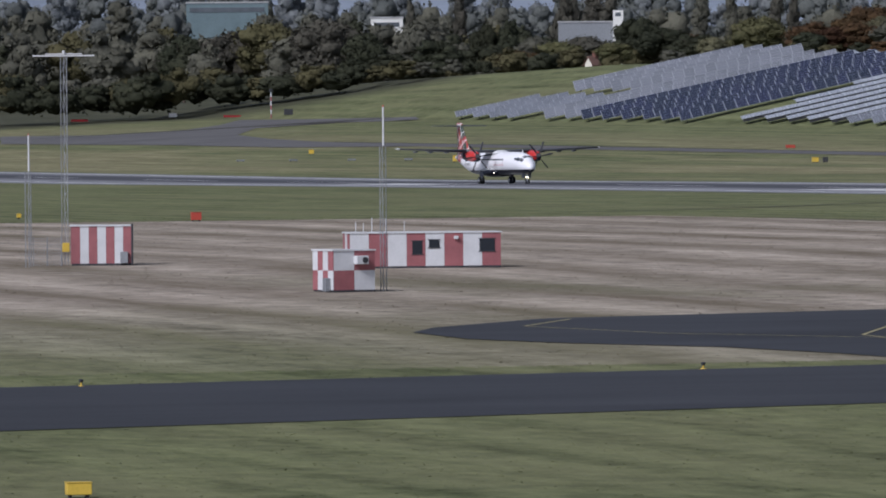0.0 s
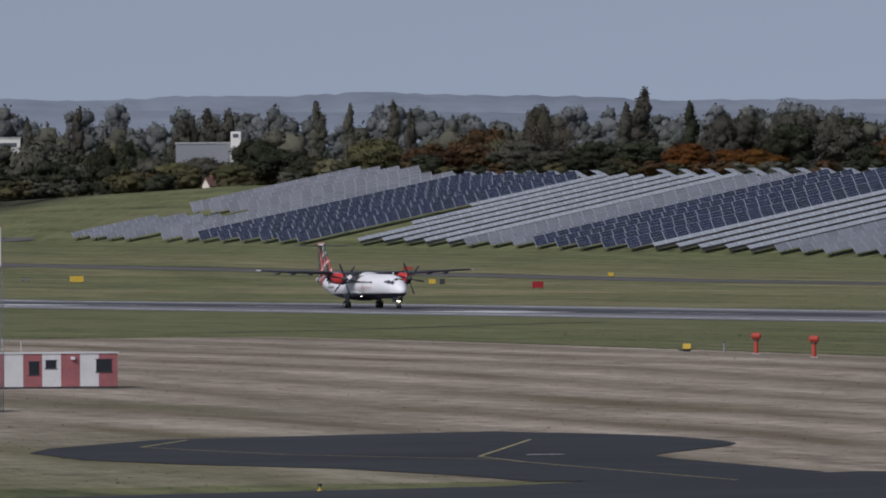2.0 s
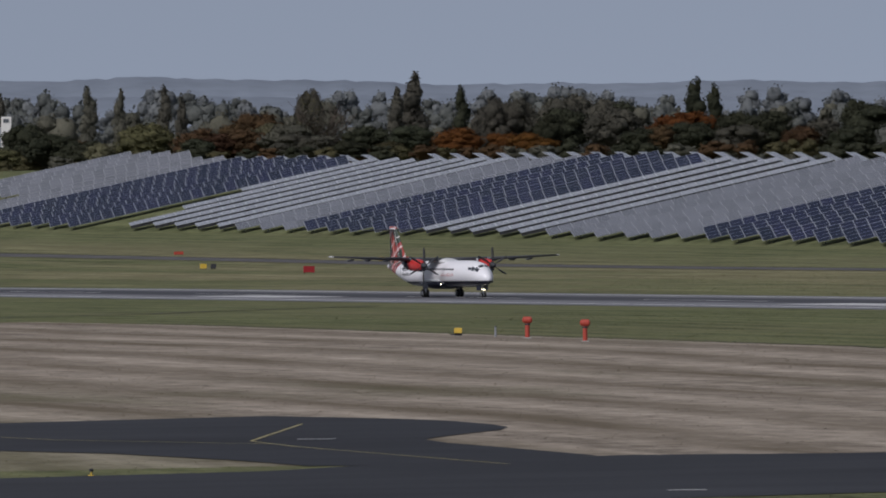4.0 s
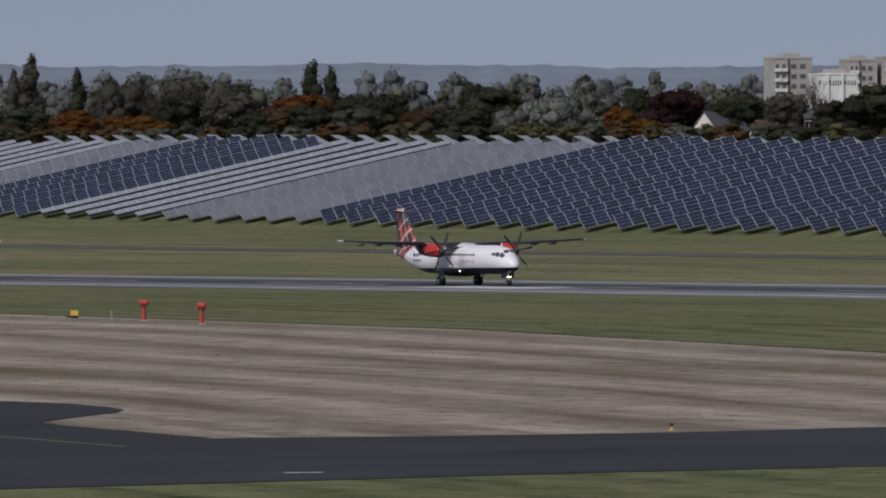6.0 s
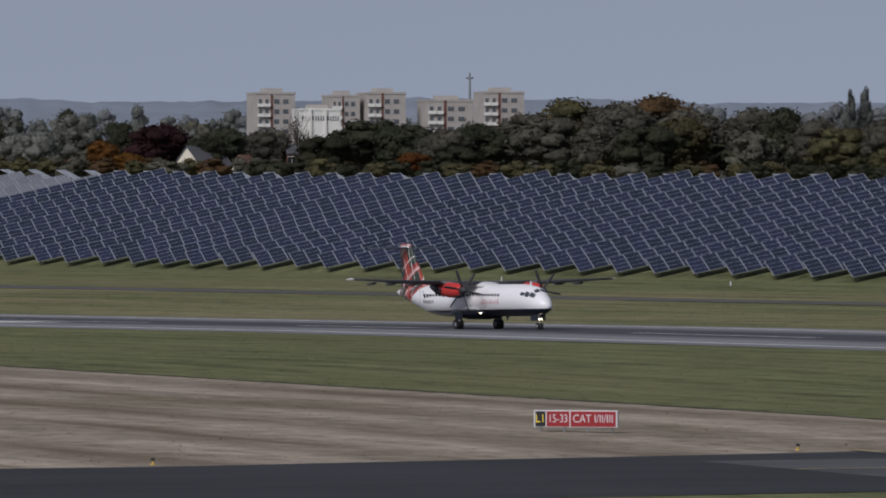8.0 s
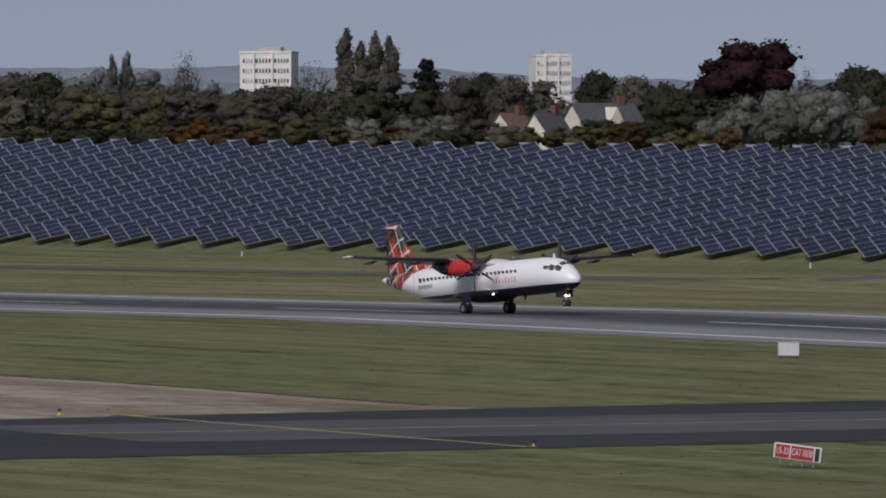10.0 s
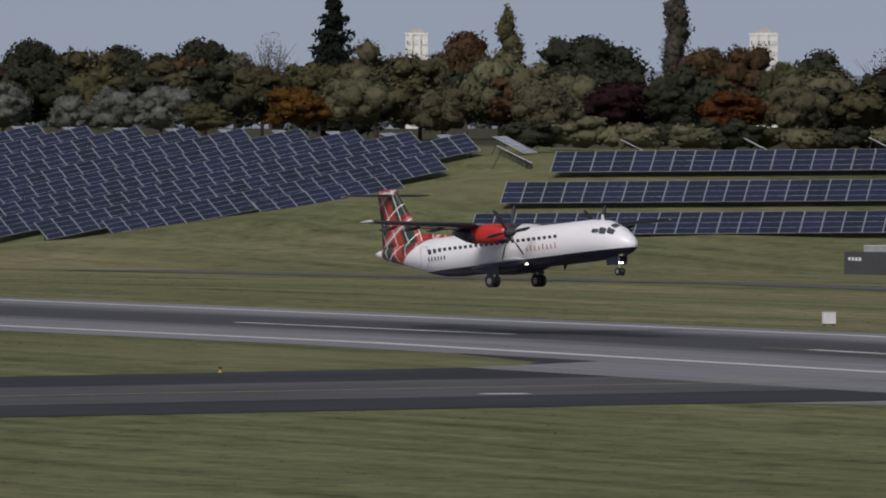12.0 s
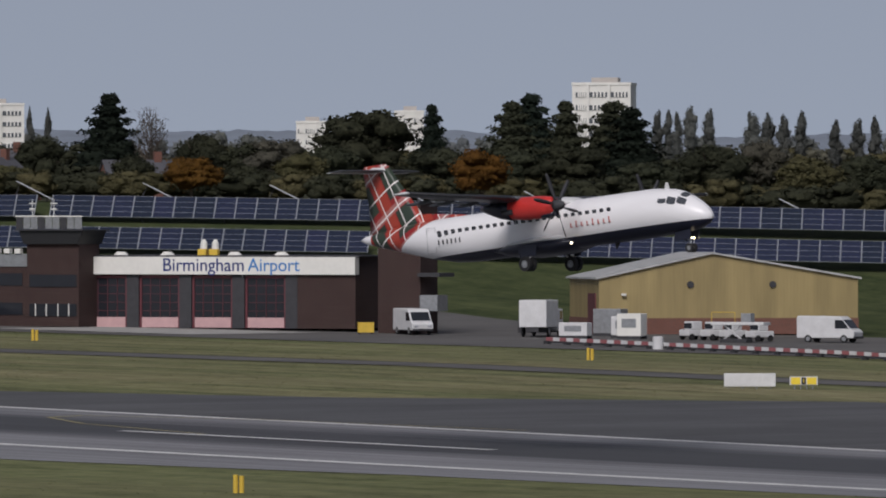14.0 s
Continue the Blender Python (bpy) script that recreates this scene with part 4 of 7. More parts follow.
grove("trees beside the far end of the bank", (
    (-71.25, 0.538, 13.0, 2123, "broad", "leaf_dark"), (-70.97, 0.572, 15.7, 2109, "broad", "leaf_dim"), (-70.70, 0.624, 20.0, 2104, "broad", "leaf_olive"),
    (-70.38, 0.642, 19.8, 2081, "broad", "leaf_dim"), (-70.14, 0.538, 13.7, 2013, "broad", "leaf_dark"), (-70.02, 0.388, 11.8, 1938, "broad", "leaf_dark"),
    (-69.79, 0.631, 16.7, 2045, "broad", "leaf_dim"), (-69.65, 0.475, 13.3, 1967, "broad", "leaf_dark"), (-69.86, 0.708, 4.4, 2301, "poplar", "leaf_dim"),
    (-69.54, 0.770, 4.4, 2299, "poplar", "leaf_dim"), (-69.41, 0.607, 7.7, 2033, "broad", "leaf_dark"), (-69.27, 0.607, 6.9, 2033, "broad", "leaf_dark"),
    (-69.10, 0.503, 12.1, 1981, "broad", "leaf_dim"), (-68.93, 0.475, 12.0, 1967, "broad", "leaf_olive"), (-68.75, 0.510, 13.5, 1984, "broad", "leaf_dim"),
    (-68.60, 0.451, 11.3, 1843, "broad", "leaf_olive"), (-68.46, 0.624, 11.6, 1906, "broad", "leaf_dark"), (-68.30, 0.548, 13.9, 1861, "broad", "leaf_dark"),
    (-68.09, 0.492, 9.9, 1821, "broad", "leaf_dark"), (-67.99, 0.475, 7.8, 1806, "willow", "leaf_willow"), (-69.38, 0.451, 11.9, 1955, "broad", "leaf_dark"),
    (-69.17, 0.409, 11.8, 1934, "broad", "leaf_russet"), (-68.89, 0.409, 10.5, 1934, "broad", "leaf_olive"),
))
grove("trees behind the crest, poplars among them", (
    (-68.91, 0.753, 5.7, 2106, "broad", "leaf_dim"), (-68.74, 0.746, 7.8, 2221, "poplar", "leaf_dim"), (-68.63, 0.746, 6.9, 2212, "poplar", "leaf_dim"),
    (-68.07, 0.787, 5.9, 2186, "poplar", "leaf_dim"), (-67.88, 0.770, 4.4, 2165, "poplar", "leaf_dim"), (-67.61, 0.791, 5.3, 2154, "poplar", "leaf_dim"),
    (-67.50, 0.746, 3.6, 2127, "poplar", "leaf_dim"), (-67.71, 0.579, 14.9, 1830, "broad", "leaf_olive"), (-67.40, 0.510, 12.1, 1778, "broad", "leaf_dark"),
    (-67.26, 0.544, 13.3, 1783, "broad", "leaf_russet"), (-67.09, 0.572, 10.9, 1783, "broad", "leaf_russet"), (-66.94, 0.607, 10.9, 1787, "broad", "leaf_willow"),
    (-66.81, 0.538, 13.1, 1749, "broad", "leaf_dim"), (-66.65, 0.527, 14.1, 1734, "broad", "leaf_dim"), (-66.71, 0.773, 7.8, 1843, "bare", "leaf_olive"),
    (-66.46, 0.409, 12.5, 1670, "broad", "leaf_dark"), (-66.22, 0.475, 13.7, 1683, "broad", "leaf_olive"), (-66.07, 0.857, 7.9, 2077, "poplar", "leaf_dim"),
    (-66.18, 0.770, 5.6, 2047, "poplar", "leaf_dim"),
))
grove("trees behind the crest, orange among them", (
    (-67.72, 0.619, 12.5, 1848, "broad", "leaf_olive"), (-67.41, 0.567, 11.0, 1803, "broad", "leaf_russet"), (-67.17, 0.602, 11.0, 1801, "broad", "leaf_russet"),
    (-66.99, 0.664, 12.3, 1816, "broad", "leaf_russet"), (-66.84, 0.588, 12.0, 1772, "broad", "leaf_dim"), (-66.65, 0.741, 13.6, 1825, "bare", "leaf_dim"),
    (-66.72, 0.838, 6.6, 1871, "broad", "leaf_dim"), (-66.37, 0.588, 10.6, 1741, "broad", "leaf_dark"), (-66.09, 0.588, 12.9, 1723, "broad", "leaf_dark"),
    (-65.78, 0.779, 5.2, 2026, "poplar", "leaf_dark"), (-65.57, 0.734, 11.9, 1753, "willow", "leaf_dim"), (-65.43, 0.758, 8.3, 1755, "broad", "leaf_dim"),
    (-65.81, 0.560, 14.9, 1694, "broad", "leaf_orange"), (-65.40, 0.533, 11.2, 1656, "broad", "leaf_orange"), (-65.08, 0.786, 9.5, 1747, "broad", "leaf_dim"),
    (-65.14, 0.692, 10.4, 1710, "broad", "leaf_dark"), (-64.88, 0.758, 8.2, 1723, "broad", "leaf_dim"), (-64.79, 0.734, 7.0, 1707, "broad", "leaf_dark"),
    (-64.34, 0.828, 5.6, 1962, "poplar", "leaf_dark"), (-64.23, 0.793, 4.2, 1942, "poplar", "leaf_dark"), (-64.43, 0.664, 15.7, 1657, "broad", "leaf_orange"),
    (-64.53, 0.578, 11.0, 1626, "broad", "leaf_russet"), (-64.08, 0.664, 10.0, 1638, "broad", "leaf_dark"),
))
grove("trees behind the crest, silver among them", (
    (-65.57, 0.739, 9.5, 1755, "broad", "leaf_dim"), (-65.50, 0.524, 10.1, 1659, "broad", "leaf_orange"), (-65.29, 0.482, 7.7, 1628, "broad", "leaf_orange"),
    (-65.19, 0.749, 9.4, 1737, "broad", "leaf_dim"), (-65.09, 0.767, 7.1, 1739, "broad", "leaf_dim"), (-65.26, 0.645, 6.9, 1696, "broad", "leaf_dark"),
    (-64.84, 0.697, 11.5, 1695, "broad", "leaf_dim"), (-64.67, 0.558, 9.9, 1625, "broad", "leaf_dark"), (-64.32, 0.586, 12.1, 1618, "broad", "leaf_dark"),
    (-63.90, 0.670, 10.0, 1631, "broad", "leaf_dark"), (-64.08, 0.576, 9.8, 1600, "broad", "leaf_dim"), (-63.69, 0.565, 7.1, 1575, "broad", "leaf_russet"),
    (-63.56, 0.611, 9.7, 1587, "broad", "leaf_dim"), (-63.34, 0.739, 6.6, 1631, "broad", "leaf_dark"), (-63.21, 0.687, 13.0, 1603, "broad", "leaf_dark"),
    (-63.38, 0.565, 9.5, 1559, "broad", "leaf_dark"), (-63.13, 0.565, 7.3, 1547, "willow", "leaf_silver"), (-62.97, 0.621, 7.4, 1562, "willow", "leaf_silver"),
    (-62.67, 0.781, 5.7, 1616, "broad", "leaf_dark"), (-62.62, 0.722, 12.9, 1589, "willow", "leaf_silver"), (-62.83, 0.621, 9.5, 1555, "willow", "leaf_silver"),
    (-62.34, 0.687, 6.4, 1560, "broad", "leaf_dark"), (-62.10, 0.687, 11.6, 1549, "broad", "leaf_purple"), (-62.45, 0.576, 6.8, 1518, "broad", "leaf_orange"),
    (-62.29, 0.482, 7.0, 1470, "broad", "leaf_orange"),
))
grove("trees behind the crest by the tower blocks", (
    (-61.68, 0.663, 8.2, 1520, "broad", "leaf_dark"), (-61.82, 0.611, 8.2, 1504, "broad", "leaf_dark"), (-61.44, 0.645, 8.2, 1502, "broad", "leaf_dim"),
    (-61.26, 0.756, 5.9, 1541, "bare", "twig"), (-60.88, 0.697, 15.3, 1500, "broad", "leaf_dark"), (-61.09, 0.611, 11.0, 1472, "broad", "leaf_dark"), (-60.61, 0.687, 11.1, 1484, "broad", "leaf_dark"),
    (-60.54, 0.496, 6.6, 1399, "broad", "leaf_orange"), (-60.35, 0.652, 9.9, 1458, "broad", "leaf_dim"), (-60.29, 0.524, 8.6, 1401, "broad", "leaf_dark"),
))
grove("trees in the wood behind the crest", (
    (-60.15, 0.688, 10.9, 1466, "broad", "leaf_dark"), (-59.91, 0.740, 13.0, 1479, "broad", "leaf_dim"), (-59.56, 0.830, 15.3, 1504, "broad", "leaf_olive"),
    (-59.74, 0.716, 11.9, 1462, "broad", "leaf_dim"), (-59.28, 0.830, 14.2, 1494, "broad", "leaf_dim"), (-59.04, 0.879, 15.3, 1505, "broad", "leaf_russet"),
    (-58.90, 0.733, 10.7, 1438, "broad", "leaf_olive"), (-59.39, 0.681, 11.7, 1433, "broad", "leaf_dim"), (-58.83, 0.785, 11.9, 1457, "broad", "leaf_dim"),
    (-59.11, 0.681, 11.6, 1423, "broad", "leaf_dark"),
))
grove("trees in the wood behind the crest below the towers", (
    (-58.45, 0.791, 11.8, 1446, "broad", "leaf_dim"), (-58.27, 0.791, 8.8, 1440, "broad", "leaf_dark"), (-58.06, 0.721, 10.5, 1403, "broad", "leaf_dim"),
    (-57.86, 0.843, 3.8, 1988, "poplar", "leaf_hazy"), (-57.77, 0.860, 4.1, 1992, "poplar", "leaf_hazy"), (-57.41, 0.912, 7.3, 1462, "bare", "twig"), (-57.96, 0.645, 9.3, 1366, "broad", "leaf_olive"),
    (-57.65, 0.714, 10.3, 1385, "broad", "leaf_dim"), (-57.54, 0.687, 6.5, 1370, "broad", "leaf_olive"), (-57.63, 0.531, 5.7, 1306, "broad", "leaf_olive"),
    (-57.34, 0.680, 12.0, 1360, "broad", "leaf_dim"), (-56.88, 0.714, 12.0, 1360, "broad", "leaf_dim"), (-57.06, 0.645, 10.0, 1336, "broad", "leaf_dim"),
    (-56.64, 0.826, 9.5, 1400, "bare", "leaf_dim"), (-56.43, 0.992, 5.3, 1705, "poplar", "leaf_dim"), (-56.33, 0.916, 5.0, 1669, "poplar", "leaf_dim"),
    (-56.25, 0.982, 5.1, 1695, "poplar", "leaf_dim"), (-56.15, 0.947, 4.8, 1677, "poplar", "leaf_dim"), (-56.29, 0.784, 12.1, 1372, "broad", "leaf_dim"),
    (-55.93, 0.843, 8.5, 1386, "fir", "leaf_fir"), (-55.57, 0.791, 7.3, 1353, "broad", "leaf_dark"), (-55.71, 0.749, 7.3, 1339, "broad", "leaf_dim"), (-55.41, 0.767, 8.2, 1337, "broad", "leaf_dim"),
))
grove("trees around the white houses", (
    (-54.87, 0.808, 7.3, 1340, "broad", "leaf_dark"), (-54.66, 0.749, 8.0, 1309, "broad", "leaf_dim"), (-54.46, 0.732, 7.0, 1296, "broad", "leaf_dark"),
    (-54.00, 0.978, 17.4, 1389, "broad", "leaf_purple"), (-53.59, 0.808, 5.3, 1305, "bare", "twig"), (-53.31, 0.843, 7.1, 1313, "broad", "leaf_dark"),
    (-53.19, 0.784, 7.0, 1284, "broad", "leaf_dark"), (-53.69, 0.662, 11.8, 1245, "willow", "leaf_silver"), (-53.45, 0.652, 8.4, 1234, "willow", "leaf_silver"),
    (-53.21, 0.583, 6.5, 1198, "willow", "leaf_silver"), (-54.40, 0.680, 9.5, 1272, "broad", "leaf_dark"), (-54.18, 0.496, 5.6, 1186, "willow", "leaf_silver"),
    (-53.92, 0.583, 9.1, 1217, "willow", "leaf_silver"), (-56.92, 0.426, 5.9, 1238, "broad", "leaf_olive"), (-56.71, 0.392, 5.0, 1216, "broad", "leaf_olive"),
    (-56.33, 0.461, 7.5, 1234, "willow", "leaf_silver"), (-56.02, 0.496, 7.6, 1239, "willow", "leaf_silver"), (-55.83, 0.496, 5.9, 1233, "willow", "leaf_silver"),
    (-55.57, 0.461, 9.0, 1211, "broad", "leaf_dim"), (-54.91, 0.461, 6.5, 1192, "broad", "leaf_dark"), (-54.70, 0.444, 6.4, 1178, "broad", "leaf_russet"),
    (-54.53, 0.479, 6.5, 1189, "broad", "leaf_dark"), (-57.34, 0.402, 4.2, 1241, "broad", "leaf_orange"),
))
grove("trees behind the end of the long bank", (
    (-53.22, 0.830, 8.9, 1305, "broad", "leaf_dark"), (-53.03, 0.709, 8.5, 1248, "broad", "leaf_dark"), (-52.75, 0.934, 5.6, 1338, "broad", "leaf_olive"),
    (-52.77, 0.806, 9.6, 1283, "broad", "leaf_russet"), (-52.54, 0.695, 8.3, 1230, "broad", "leaf_russet"), (-52.37, 0.875, 9.7, 1303, "broad", "leaf_dark"),
    (-52.09, 0.795, 6.9, 1262, "broad", "leaf_russet"), (-52.20, 0.684, 9.1, 1217, "broad", "leaf_dark"), (-51.82, 0.830, 10.3, 1271, "broad", "leaf_dark"),
    (-51.57, 0.778, 8.3, 1226, "broad", "leaf_dark"), (-51.31, 0.882, 10.3, 1259, "broad", "leaf_dark"), (-51.12, 0.761, 8.3, 1219, "broad", "leaf_dim"),
    (-50.90, 0.868, 7.7, 1253, "bare", "leaf_silver"), (-50.95, 0.709, 9.0, 1201, "broad", "leaf_olive"), (-50.51, 1.097, 8.6, 1327, "fir", "leaf_fir"),
    (-50.60, 0.719, 9.0, 1203, "broad", "leaf_olive"), (-50.71, 0.545, 8.6, 1146, "broad", "leaf_orange"),
))
grove("trees silver willows at the end of the long bank", (
    (-53.55, 0.656, 11.8, 1239, "willow", "leaf_silver"), (-53.76, 0.563, 8.2, 1204, "willow", "leaf_silver"), (-53.10, 0.563, 8.1, 1187, "broad", "leaf_russet"),
    (-52.89, 0.563, 8.0, 1182, "willow", "leaf_willow"), (-52.54, 0.563, 9.6, 1173, "willow", "leaf_silver"), (-52.13, 0.486, 6.9, 1130, "willow", "leaf_silver"),
    (-51.85, 0.545, 8.6, 1149, "willow", "leaf_silver"), (-51.57, 0.545, 9.4, 1149, "willow", "leaf_silver"), (-51.30, 0.396, 6.7, 1099, "broad", "leaf_olive"),
    (-50.25, 0.778, 12.4, 1221, "willow", "leaf_willow"), (-50.39, 0.632, 9.6, 1174, "willow", "leaf_willow"), (-49.98, 0.743, 10.7, 1209, "willow", "leaf_willow"),
    (-49.84, 0.535, 9.3, 1140, "willow", "leaf_willow"), (-49.70, 0.924, 9.9, 1267, "broad", "leaf_russet"), (-49.44, 1.014, 5.4, 1536, "poplar", "leaf_olive"),
    (-49.49, 0.778, 11.6, 1218, "willow", "leaf_willow"), (-49.25, 0.695, 8.9, 1190, "willow", "leaf_willow"), (-48.97, 0.865, 12.7, 1245, "broad", "leaf_dark"),
    (-49.21, 0.563, 8.6, 1147, "willow", "leaf_willow"),
))
grove("trees behind the level rows on the bank", (
    (-48.85, 0.871, 13.5, 1247, "broad", "leaf_dark"), (-48.41, 1.135, 5.5, 1573, "poplar", "leaf_dim"), (-49.02, 0.621, 8.7, 1165, "willow", "leaf_willow"),
    (-48.74, 0.594, 11.8, 1155, "broad", "leaf_purple"), (-48.43, 0.587, 8.6, 1152, "broad", "leaf_dark"), (-48.22, 0.819, 10.8, 1228, "broad", "leaf_russet"),
    (-48.00, 0.812, 8.3, 1225, "broad", "leaf_russet"), (-48.05, 0.524, 10.0, 1130, "broad", "leaf_orange"), (-47.53, 0.785, 8.2, 1215, "broad", "leaf_dark"),
    (-47.49, 0.663, 13.6, 1175, "willow", "leaf_willow"), (-47.70, 0.587, 9.4, 1150, "willow", "leaf_willow"), (-47.74, 0.726, 7.3, 1196, "broad", "leaf_olive"),
    (-47.11, 0.767, 9.0, 1208, "bare", "twig"), (-46.94, 0.733, 12.2, 1196, "broad", "leaf_purple"), (-47.18, 0.628, 6.3, 1162, "broad", "leaf_dark"),
    (-46.73, 0.680, 8.0, 1178, "broad", "leaf_dark"), (-46.76, 0.594, 10.9, 1150, "willow", "leaf_willow"), (-46.24, 0.854, 12.6, 1234, "broad", "leaf_russet"),
    (-46.24, 0.663, 11.9, 1171, "willow", "leaf_willow"), (-45.93, 0.576, 9.3, 1142, "willow", "leaf_willow"), (-46.42, 0.483, 7.5, 1112, "willow", "leaf_willow"),
    (-45.97, 0.587, 6.2, 1146, "broad", "leaf_dark"),
))
grove("trees around the brick terrace", (
    (-45.43, 0.678, 9.6, 1175, "broad", "leaf_dark"), (-45.26, 0.567, 6.9, 1138, "broad", "leaf_dark"), (-45.99, 0.557, 9.2, 1136, "willow", "leaf_willow"),
    (-45.64, 0.557, 8.5, 1135, "willow", "leaf_willow"), (-46.37, 0.637, 8.7, 1163, "willow", "leaf_willow"), (-46.85, 0.557, 9.3, 1138, "willow", "leaf_willow"),
    (-45.78, 0.592, 5.4, 1147, "broad", "leaf_dark"), (-45.26, 0.383, 8.0, 1077, "broad", "leaf_dim"), (-44.84, 0.349, 6.5, 975, "broad", "leaf_orange"),
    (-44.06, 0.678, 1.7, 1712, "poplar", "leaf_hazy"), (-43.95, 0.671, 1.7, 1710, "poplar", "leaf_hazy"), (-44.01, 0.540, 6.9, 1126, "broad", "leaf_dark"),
    (-43.57, 0.782, 9.2, 1206, "fir", "leaf_fir"), (-43.31, 0.730, 5.2, 1188, "bare", "twig"), (-43.42, 0.418, 6.6, 1085, "broad", "leaf_dark"), (-43.07, 0.366, 9.4, 975, "broad", "leaf_orange"),
    (-43.00, 0.557, 6.9, 1130, "broad", "leaf_dark"), (-42.72, 0.505, 9.1, 1113, "broad", "leaf_dark"), (-44.18, 0.324, 7.9, 1055, "broad", "leaf_olive"),
))
grove("trees behind the fire station", (
    (-42.02, 0.715, 13.6, 1181, "broad", "leaf_dark"), (-41.59, 0.715, 5.3, 1181, "fir", "leaf_fir"), (-41.10, 0.733, 8.9, 1186, "fir", "leaf_dark"), (-40.98, 0.778, 9.8, 1201, "fir", "leaf_fir"),
    (-40.77, 0.733, 7.2, 1186, "fir", "leaf_dark"), (-40.48, 0.733, 10.5, 1186, "fir", "leaf_dark"), (-40.37, 0.691, 9.5, 1172, "fir", "leaf_fir"), (-42.20, 0.490, 9.0, 1107, "broad", "leaf_dark"),
    (-42.61, 0.507, 9.8, 1113, "broad", "leaf_dim"), (-42.40, 0.431, 8.1, 1088, "broad", "leaf_olive"), (-41.54, 0.472, 11.2, 1101, "broad", "leaf_dark"),
    (-41.29, 0.448, 6.7, 975, "broad", "leaf_orange"), (-41.12, 0.455, 9.7, 1095, "broad", "leaf_dark"), (-40.74, 0.455, 11.1, 1094, "broad", "leaf_dark"),
    (-39.87, 0.490, 10.5, 1105, "broad", "leaf_dark"), (-40.25, 0.379, 8.7, 1069, "broad", "leaf_dark"), (-39.56, 0.517, 8.3, 1114, "broad", "leaf_dim"),
    (-39.28, 0.403, 10.2, 1076, "broad", "leaf_olive"), (-38.93, 0.420, 8.8, 1082, "broad", "leaf_dark"), (-41.81, 0.351, 10.1, 1061, "broad", "leaf_dark"),
    (-42.72, 0.316, 9.3, 1050, "broad", "leaf_dark"),
))
grove("trees on the skyline behind the hangar", (
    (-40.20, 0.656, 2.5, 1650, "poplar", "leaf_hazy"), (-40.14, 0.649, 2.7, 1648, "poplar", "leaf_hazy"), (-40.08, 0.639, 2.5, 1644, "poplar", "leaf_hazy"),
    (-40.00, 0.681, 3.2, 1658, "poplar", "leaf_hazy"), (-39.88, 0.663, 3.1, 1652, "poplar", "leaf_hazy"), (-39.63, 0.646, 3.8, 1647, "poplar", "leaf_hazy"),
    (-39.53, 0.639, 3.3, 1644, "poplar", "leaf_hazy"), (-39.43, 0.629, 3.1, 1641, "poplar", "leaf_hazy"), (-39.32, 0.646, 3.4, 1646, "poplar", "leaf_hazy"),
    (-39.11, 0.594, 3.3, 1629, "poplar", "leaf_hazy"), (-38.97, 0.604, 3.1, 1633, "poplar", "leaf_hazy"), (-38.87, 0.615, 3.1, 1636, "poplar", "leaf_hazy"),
))

# ---------------------------------------------------------------- far hills


def ridge(name, d, az0, az1, up, rough, seed, label):
    """A far ridge: a solid bank along the horizon."""
    rng = random.Random(seed)
    ph = [rng.uniform(0, 6.28) for _ in range(6)]
    rings = []
    n = 900
    for i in range(n + 1):
        az = az0 + (az1 - az0) * i / n
        e = up * float(np.interp(az, (-62, -54, -44), (1.0, 0.86, 0.66))) + rough * (math.sin(az * 0.55 + ph[0]) * 0.55 + math.sin(az * 1.7 + ph[1]) * 0.3 + math.sin(az * 5.3 + ph[2]) * 0.12 + 0.04 * math.sin(az * 23 + ph[3]) + 0.14 * rng.uniform(-1, 1))
        x, y = polar(az, d)
        z = EYE.z + d * math.tan(radians(e))
        xf, yf = polar(az, d - 260)
        xb, yb = polar(az, d + 200)
        rings.append([(xf, yf, z - 34), (x, y, z), (xb, yb, z - 30), (xb, yb, -20), (xf, yf, -20)])
    me = bpy.data.meshes.new(name)
    bm = loft(rings)
    bm.to_mesh(me)
    bm.free()
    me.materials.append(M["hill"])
    return tagged(new(name, me), label, "hill", kind="structure")


ridge("backdrop_ridge", 4300, -80, -25, 0.83, 0.045, 3, "wooded ridge on the horizon, blue-grey with painted haze")
ridge("backdrop_ridge", 3800, -80, -25, 0.74, 0.035, 8, "wooded slope before the horizon, blue-grey with painted haze")

# ---------------------------------------------------------------- airfield things


def words(text, size, material, parent, x, y, z, rz=0.0, thick=0.01, name="lettering"):
    cu = bpy.data.curves.new(name, "FONT")
    cu.body = text
    cu.size = size
    cu.align_x = "CENTER"
    cu.align_y = "CENTER"
    cu.extrude = thick
    ob = new(name, cu)
    cu.materials.append(material)
    ob.parent = parent
    ob.matrix_basis = pose(x, y, z, 90, 0, rz)
    return ob


